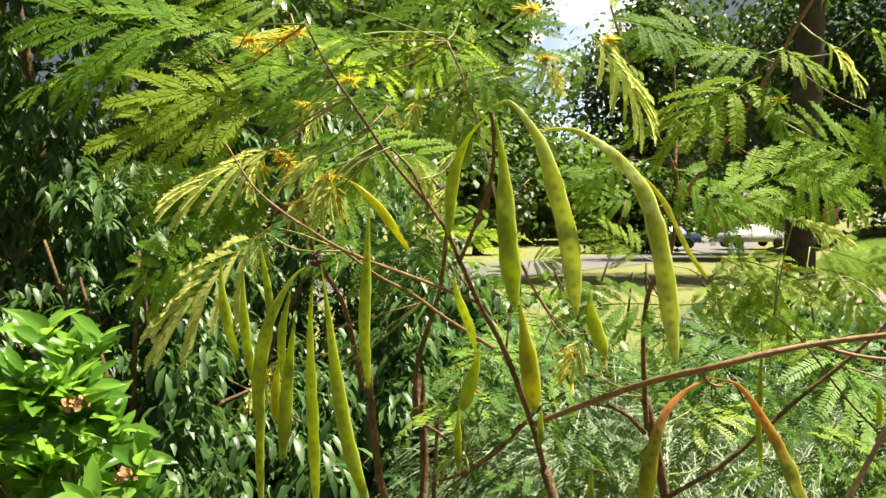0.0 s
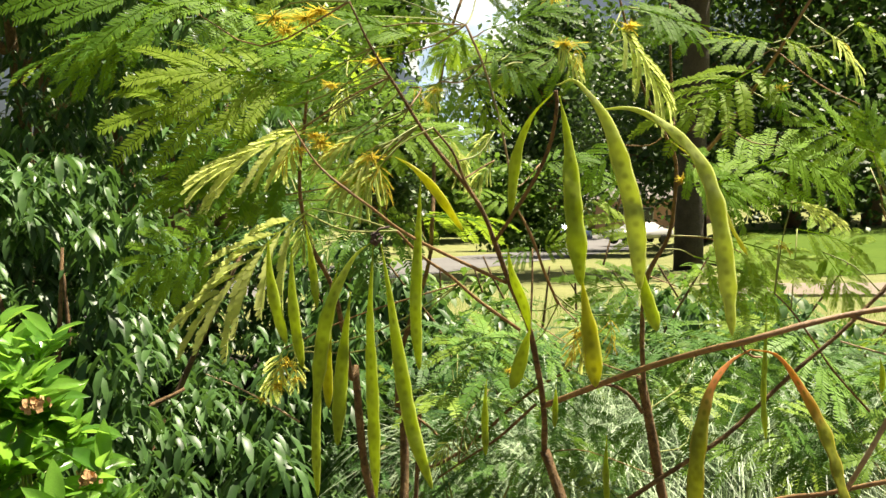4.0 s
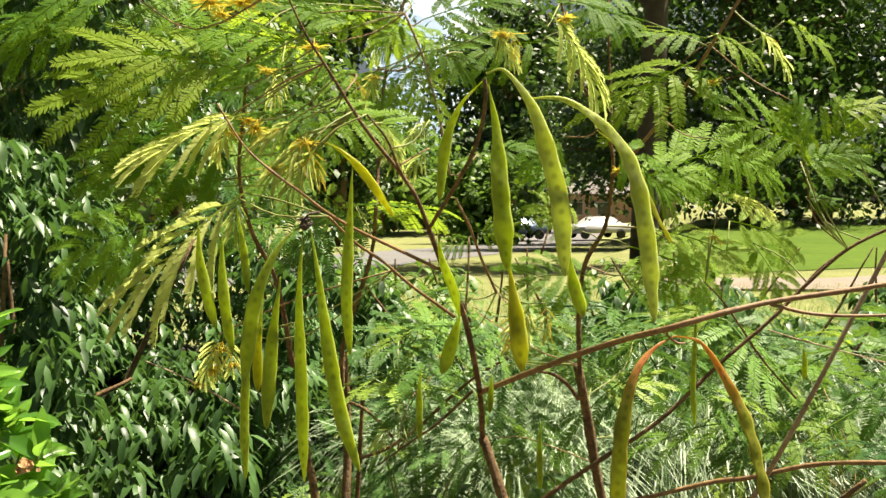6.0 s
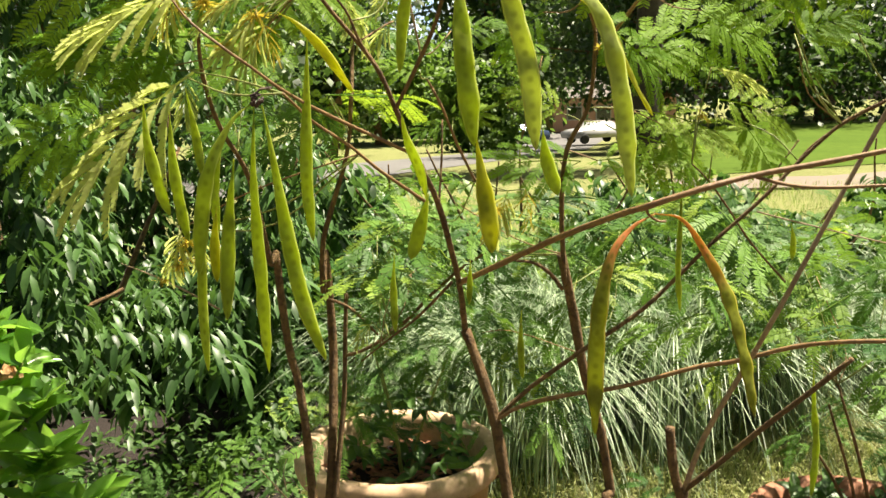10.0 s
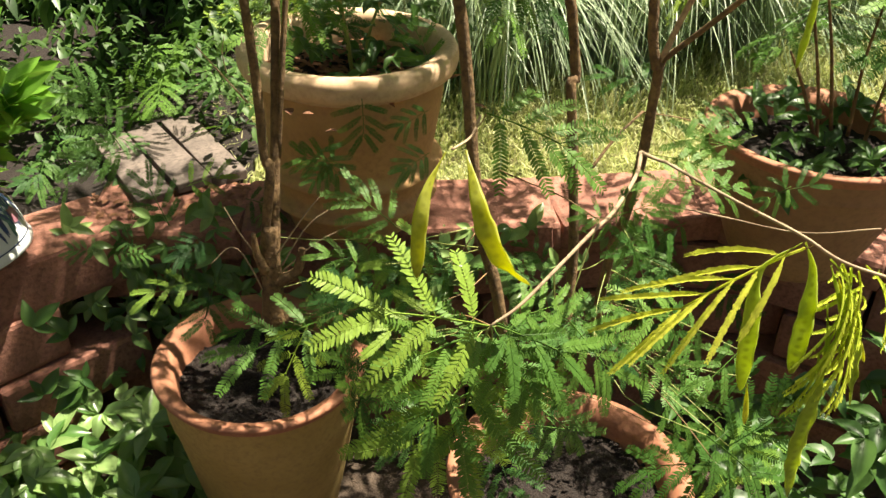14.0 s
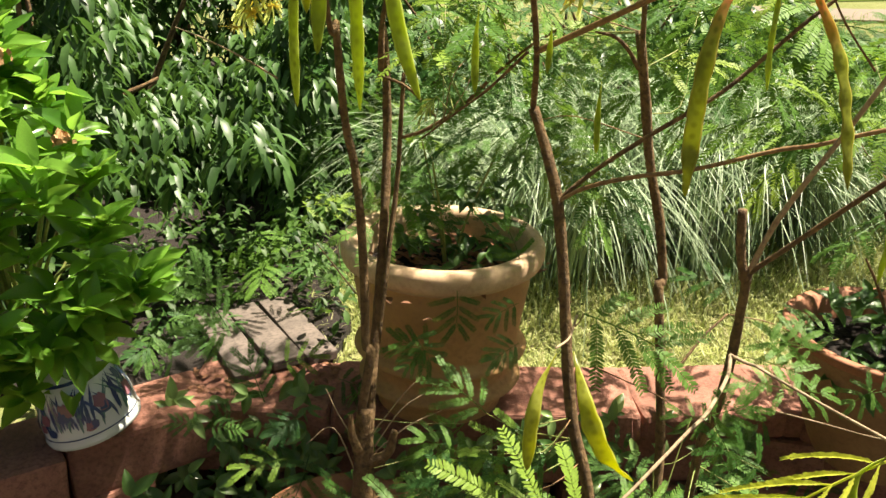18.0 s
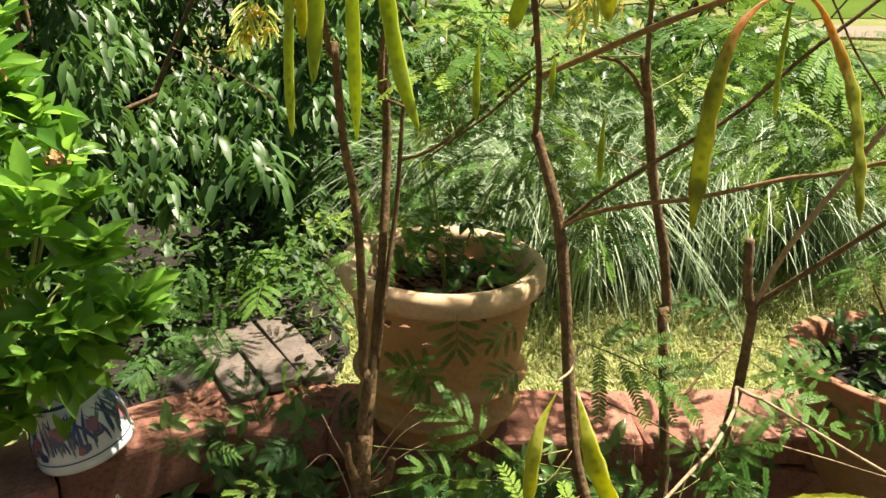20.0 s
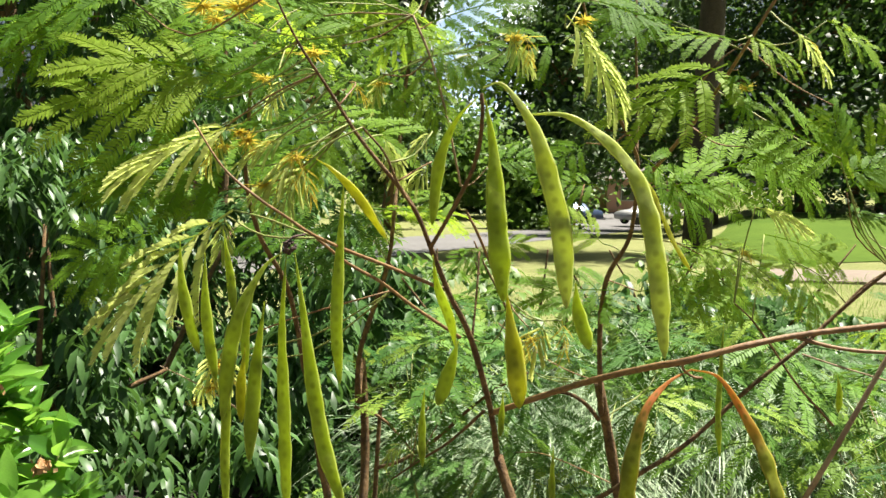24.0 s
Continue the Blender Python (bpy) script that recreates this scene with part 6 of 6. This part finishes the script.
# ---- ornamental grass ----
def grass_clump(at, count, length, seed, spread=0.5, label="clump of pale striped ornamental grass with arching blades"):
    r = random.Random(seed)
    t = thing("ornamental_grass", label, "grass clump", "grass clumps", at=at)
    verts, faces = [], []
    lean, reach, root = 0.0, 0.7, (0.0, 0.0)
    for j in range(count):
        if j % 16 == 0:  # blades stand in tufts that bow the same way
            lean, reach, root = r.uniform(0, 6.283), r.uniform(0.45, 0.9), (r.gauss(0, 0.07), r.gauss(0, 0.07))
        a, L = r.gauss(lean, 0.3), r.uniform(0.6, 1.0) * length
        o = Vector((root[0] + r.gauss(0, 0.02), root[1] + r.gauss(0, 0.02), 0))
        d = Vector((math.cos(a), math.sin(a), 0))
        s = Vector((-d.y, d.x, r.uniform(-0.4, 0.4)))
        out = L * reach * r.uniform(0.8, 1.15) * spread * 2
        rise, sink = L * r.uniform(1.5, 1.75), L * r.uniform(1.1, 1.5)
        w = r.uniform(0.001, 0.0019)
        k = len(verts)
        n = 10
        for i in range(n):
            f = i / (n - 1)
            p = o + d * out * f**1.35 + Vector((0, 0, max(0.01 * f, rise * f - sink * f**2.1)))
            ww = w * (1 - f**3) + 0.0003
            verts.extend((p - s * ww, p + s * ww))
        for i in range(n - 1):
            faces.append((k + 2 * i, k + 2 * i + 1, k + 2 * i + 3, k + 2 * i + 2))
    ob = new("blades", quads("blades", verts, faces, M_BLADE))
    ob.parent = t
    tagged(ob, kind="stuff")
    return t


for k, (x, y, n, L) in enumerate([(0.52, 2.25, 220, 0.7), (0.98, 2.3, 240, 0.78), (1.42, 2.4, 150, 0.76), (0.75, 2.65, 150, 0.74), (1.9, 2.5, 170, 0.7), (1.3, 2.8, 90, 0.74), (0.3, 2.6, 90, 0.6)]):
    grass_clump((x, y, BED - 0.02), round(n * 3.4), L * 1.26, 60 + k)


# ---- lawn blades near the wall ----
def lawn_blades(count, lo, hi, size, seed, material):
    r = random.Random(seed)
    verts, faces = [], []
    for _ in range(count):
        p = Vector((r.uniform(lo[0], hi[0]), r.uniform(lo[1], hi[1]), BED - 0.01))
        a, L = r.uniform(0, 6.283), r.uniform(*size)
        d = Vector((math.cos(a), math.sin(a), 0))
        s = Vector((-d.y, d.x, 0)) * r.uniform(0.0012, 0.0024)
        k = len(verts)
        m = p + d * L * 0.3 + Vector((0, 0, L * 0.6))
        verts.extend((p - s, p + s, m + s * 0.8, m - s * 0.8, p + d * L * 0.9 + Vector((0, 0, L * 0.8))))
        faces.extend(((k, k + 1, k + 2, k + 3), (k + 3, k + 2, k + 4)))
    return quads("lawn_grass", verts, faces, material)


tagged(new("lawn_grass", lawn_blades(26000, (-0.2, 1.56), (2.2, 3.0), (0.02, 0.055), 4, M_LAWN_BLADE)), "short sunlit grass growing behind the wall", "grass", kind="stuff")
tagged(new("lawn_grass", lawn_blades(14000, (0.1, 2.2), (9.0, 9.0), (0.06, 0.16), 6, M_ROUGH)), "rough grass between the garden and the path", "grass", kind="stuff")

# ---- creeper on the wall and broad leaves at its foot ----
CREEP = [broad_mesh("leaf", M_CREEPER, 0.4 + 0.07 * k, 0.26, 0.2 + 0.18 * k) for k in range(3)]


# creeper leaf shapes in the shade-darkened colour
DARK = [broad_mesh("leaf", M_SHADEWEED, 0.4 + 0.07 * k, 0.26, 0.2 + 0.18 * k) for k in range(3)]


def creeper(name, label, count, spot, size, category="creeper", kinds=CREEP):
    t = thing(name, label, category)
    for k in range(count):
        p, nrm = spot(rng)
        a0 = rng.uniform(0, 6.28)
        for j in range(3):
            a = a0 + (j - 1) * 1.0
            side = nrm.cross(Vector((0, 0, 1)))
            side = side.normalized() if side.length > 0.1 else Vector((1, 0, 0))
            up2 = side.cross(nrm)
            d = side * math.sin(a) + up2 * -math.cos(a) + nrm * 0.3
            place_leaf(t, p, d, nrm + Vector((0, 0, 0.6)), rng.uniform(*size), kinds[(j + k) % 3])
    return t


creeper("wall_creeper", "green creeper with small leaves climbing over the blocks", 90, lambda r: (Vector((r.uniform(-0.44, -0.12), 0, 0)) + Vector((0, 1.49 + r.uniform(-0.04, 0.06), r.uniform(0.18, 0.53))), Vector((r.uniform(-0.3, 0.3), -1, 0.4)).normalized()), (0.025, 0.048))
creeper("wall_creeper", "green leaves growing over the wall top under the ringed pot", 110, lambda r: (Vector((r.uniform(-0.1, 0.75), 1.375 + r.uniform(-0.05, 0.03), r.uniform(0.2, 0.52))), Vector((r.uniform(-0.3, 0.3), -1, 0.5)).normalized()), (0.025, 0.045))
creeper("ground_ivy", "broad pale-green leaves growing at the foot of the wall", 120, lambda r: (Vector((r.uniform(-0.75, -0.2), r.uniform(1.0, 1.38), r.uniform(0.05, 0.22))), Vector((r.uniform(-0.4, 0.4), r.uniform(-0.6, 0.1), 1)).normalized()), (0.045, 0.08), "ground cover")
creeper("ground_ivy", "broad leaves coloured dark for the shade below the wall", 85, lambda r: (Vector((r.uniform(0.55, 1.15), r.uniform(0.8, 1.1), r.uniform(0.1, 0.36))), Vector((r.uniform(-0.4, 0.4), r.uniform(-0.6, 0.1), 1)).normalized()), (0.045, 0.075), "ground cover", DARK)

creeper("wall_creeper", "ivy coloured dark for shade, hanging over the side wall", 30, lambda r: (lambda f: (Vector((-0.86 + 0.44 * f, 1.14 + 0.24 * f, r.uniform(0.08, 0.42))), Vector((0.4, -0.8, 0.4))))(r.random()), (0.03, 0.06), "creeper", DARK)


creeper("pot_weed", "green weed leaves filling the pot on the wall", 46, lambda r: (Vector((0.83 + r.uniform(-0.14, 0.14), 1.22 + r.uniform(-0.14, 0.14), r.uniform(0.69, 0.78))), Vector((r.uniform(-0.5, 0.5), r.uniform(-0.8, 0.1), 1)).normalized()), (0.022, 0.048), "weed", DARK)
creeper("pot_weed", "small leaves coloured dark for shade in the ringed pot", 64, lambda r: (Vector((0.12 + r.uniform(-0.13, 0.13), 1.515 + r.uniform(-0.13, 0.14), r.uniform(0.77, 0.95))), Vector((r.uniform(-0.5, 0.5), r.uniform(-0.8, 0.1), 1)).normalized()), (0.02, 0.042), "weed", DARK)
litter = thing("leaf_litter", "dry reddish-brown leaf litter on the potting soil", "litter", kind="stuff")
_r = random.Random(21)
leaf_cloud("dry_leaf_pile", litter, [(Vector((0.09 + _r.gauss(0, 0.075), 1.515 + _r.gauss(0, 0.075), 0.772 + _r.uniform(0, 0.012))), Vector((_r.gauss(0, 1), _r.gauss(0, 1), _r.uniform(0, 0.3))), Vector((0, 0, 1)), _r.uniform(0.015, 0.035)) for _ in range(240)] + [(Vector((_r.uniform(-0.42, -0.05), _r.uniform(1.55, 1.66), 0.494)), Vector((_r.gauss(0, 1), _r.gauss(0, 1), _r.uniform(0, 0.2))), Vector((0, 0, 1)), _r.uniform(0.012, 0.03)) for _ in range(60)], M_LITTER, 0.5, 0.3)


# ---- far trees ----
def crown(name, label, at, height, radius, trunk, material, leaves, seed, size, lean=0.0, low=0.25, bark=None):
    r = random.Random(seed)
    t = thing(name, label, "tree", "far trees", at=at)
    limb(t, [(0, 0, -0.1, trunk), (0.05 * height * lean, 0, height * 0.35, trunk * 0.8), (0.1 * height * lean, 0, height * 0.9, trunk * 0.25)], bark or M_BARK, "trunk", 12)
    hubs = []
    for k in range(16):
        z = height * r.uniform(low, 0.95)
        a = r.uniform(0, 6.28)
        reach = radius * (1.1 - 0.6 * z / height) * r.uniform(0.5, 1.0)
        e = Vector((reach * math.cos(a), reach * math.sin(a), z))
        limb(t, [(0, 0, z * 0.8, trunk * 0.35), (e.x * 0.5, e.y * 0.5, z * 0.93, trunk * 0.2), (*e, trunk * 0.06)], bark or M_BARK, "limb", 6, 3)
        hubs += [e, e * 0.6 + Vector((0, 0, z * 0.38))]
    spots = []
    for _ in range(leaves):
        h = r.choice(hubs)
        p = h + Vector((r.gauss(0, 1), r.gauss(0, 1), r.gauss(0, 0.7))) * radius * 0.26
        d = Vector((r.gauss(0, 1), r.gauss(0, 1), r.gauss(-0.4, 0.6)))
        spots.append((p, d, Vector((r.gauss(0, 0.5), r.gauss(0, 0.5), 1)), r.uniform(*size)))
    leaf_cloud("crown", t, spots, material, 0.62, 0.25, True)
    return t


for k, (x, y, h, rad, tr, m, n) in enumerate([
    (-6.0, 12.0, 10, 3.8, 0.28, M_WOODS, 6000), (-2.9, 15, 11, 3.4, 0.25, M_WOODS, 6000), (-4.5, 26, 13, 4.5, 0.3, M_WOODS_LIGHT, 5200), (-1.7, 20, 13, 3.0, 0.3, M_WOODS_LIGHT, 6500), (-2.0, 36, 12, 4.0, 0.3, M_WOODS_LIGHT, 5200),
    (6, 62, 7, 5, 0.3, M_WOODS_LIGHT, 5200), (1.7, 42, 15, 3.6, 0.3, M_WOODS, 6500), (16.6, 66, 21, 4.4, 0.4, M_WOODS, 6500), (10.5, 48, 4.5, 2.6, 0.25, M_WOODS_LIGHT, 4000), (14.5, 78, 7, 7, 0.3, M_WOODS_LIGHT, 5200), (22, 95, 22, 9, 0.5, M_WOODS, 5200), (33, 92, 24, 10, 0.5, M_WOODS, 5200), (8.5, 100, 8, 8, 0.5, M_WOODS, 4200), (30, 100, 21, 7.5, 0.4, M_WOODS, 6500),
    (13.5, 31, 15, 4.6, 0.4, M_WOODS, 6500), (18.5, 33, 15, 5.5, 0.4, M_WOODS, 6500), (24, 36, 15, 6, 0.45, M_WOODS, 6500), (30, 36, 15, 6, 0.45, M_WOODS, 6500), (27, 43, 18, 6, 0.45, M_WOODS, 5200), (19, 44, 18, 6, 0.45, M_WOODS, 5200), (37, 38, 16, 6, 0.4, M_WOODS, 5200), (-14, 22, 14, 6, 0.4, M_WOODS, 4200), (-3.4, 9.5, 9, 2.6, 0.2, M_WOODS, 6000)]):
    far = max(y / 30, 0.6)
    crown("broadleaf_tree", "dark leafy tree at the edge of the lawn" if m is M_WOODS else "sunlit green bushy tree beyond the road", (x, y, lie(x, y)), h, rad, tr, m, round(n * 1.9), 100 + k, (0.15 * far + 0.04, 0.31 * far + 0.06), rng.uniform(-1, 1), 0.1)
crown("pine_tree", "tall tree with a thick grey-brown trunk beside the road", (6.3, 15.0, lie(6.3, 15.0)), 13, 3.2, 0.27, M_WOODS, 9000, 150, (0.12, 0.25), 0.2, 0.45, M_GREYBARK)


# ---- parked cars and the house across the road ----
def car(label, at, yaw, paint):
    t = thing("parked_car", label, "car", "parked cars")
    t.matrix_basis = pose(*at, 0, 0, yaw)
    bm = bmesh.new()
    prof = [(-2.2, 0.35), (-2.25, 0.75), (-1.7, 0.92), (-1.1, 0.98), (-0.45, 1.42), (0.75, 1.45), (1.5, 1.02), (2.15, 0.95), (2.25, 0.4)]
    left = [bm.verts.new((x, -0.85 + (0.15 if z > 1.2 else 0), z)) for x, z in prof]
    right = [bm.verts.new((x, 0.85 - (0.15 if z > 1.2 else 0), z)) for x, z in prof]
    bm.faces.new(left)
    bm.faces.new(right[::-1])
    for k in range(len(prof)):
        j = (k + 1) % len(prof)
        bm.faces.new((left[j], left[k], right[k], right[j]))
    bmesh.ops.recalc_face_normals(bm, faces=bm.faces[:])
    bmesh.ops.bevel(bm, geom=bm.edges[:], offset=0.06, segments=2, affect="EDGES")
    part("body", bm, paint, t)
    for sx in (-1, 1):
        for a, b in ((-0.85, 0.1), (0.18, 1.15)):
            bm = bmesh.new()
            y = sx * 0.81
            bm.faces.new([bm.verts.new(p) for p in ((a, y, 1.0), (b, y, 1.0), (b - (0.35 if b > 1 else 0), y - sx * 0.1, 1.36), (a + (0.42 if a < -0.5 else 0), y - sx * 0.1, 1.36))])
            ob = part("side_window", bm, M_CARGLASS, t)
            m = ob.modifiers.new("thick", "SOLIDIFY")
            m.thickness = 0.05
        for x in (-1.4, 1.4):
            bm = lathe("tyre", [(0.18, -0.1), (0.31, -0.1), (0.33, -0.06), (0.33, 0.06), (0.31, 0.1), (0.18, 0.1), (0.001, 0.07)], M_TYRE, 20)
            ob = part("wheel", bm, M_TYRE, t)
            ob.matrix_basis = pose(x, sx * 0.78, 0.33, -90 * sx, 0, 0)
    return t


car("dark blue car parked on the far side of the road", (13.7, 53.0, lie(13.7, 53.0) + 0.13), 8, M_CARBLUE)
car("white car parked beside the road", (19.6, 54.0, lie(19.6, 54.0) + 0.13), 14, M_CARWHITE)

house = thing("brick_house", "pink brick house with a grey roof beyond the trees", "house", at=(29.5, 80.0, lie(29.5, 80.0) + 0.1))
bm = bmesh.new()
bmesh.ops.create_cube(bm, size=1)
for v in bm.verts:
    v.co = Vector((v.co.x * 12, v.co.y * 8, v.co.z * 3.2 + 1.6))
part("wall", bm, M_PINK, house, smooth=False)
bm = bmesh.new()
a = [bm.verts.new(p) for p in ((-6.6, -4.6, 3.1), (6.6, -4.6, 3.1), (6.6, 4.6, 3.1), (-6.6, 4.6, 3.1), (-3, 0, 5.4), (3, 0, 5.4))]
for f in ((0, 1, 5, 4), (1, 2, 5), (2, 3, 4, 5), (3, 0, 4), (3, 2, 1, 0)):
    bm.faces.new([a[k] for k in f])
part("roof", bm, M_ROOF, house, smooth=False)
for x in (-4, -1.2, 3.2):
    w_ = part("window", block_mesh("window", (1.5, 0.12, 1.3), M_CARWHITE, 0.02), None, house)
    w_.location = (x, -4.03, 1.7)
    g_ = part("pane", block_mesh("pane", (1.3, 0.06, 1.1), M_CARGLASS, 0.01), None, w_)
    g_.location = (0, -0.05, 0)

# low leaves hiding the neck of the porcelain pot
for k in range(18):
    a = rng.uniform(0, 6.28)
    base = Vector((-0.59 + 0.07 * math.cos(a), 1.42 + 0.06 * math.sin(a), rng.uniform(0.68, 0.76)))
    out = Vector((math.cos(a), math.sin(a) - 0.6, rng.uniform(-0.9, 0.3)))
    place_leaf(shrub, base, out, Vector((0.2, -0.6, 1.0)), rng.uniform(0.05, 0.085), GLOSSY[k % 4])

# cloud-shaped glowing backdrop added for bright sky in the gap between the far trees
bm = bmesh.new()
_r = random.Random(77)
for _ in range(46):
    ball = bmesh.ops.create_icosphere(bm, subdivisions=3, radius=_r.uniform(16, 26))["verts"]
    c = Vector((_r.uniform(80, 135), 700 + _r.uniform(-30, 30), _r.uniform(20, 190)))
    for v in ball:
        v.co = v.co * (1 + 0.45 * noise.noise(v.co * 0.09 + c)) + c
tagged(part("backdrop", bm, M_SKYGLOW, None), "self-lit white-blue backdrop standing in for bright low sky", "cloud", kind="structure")
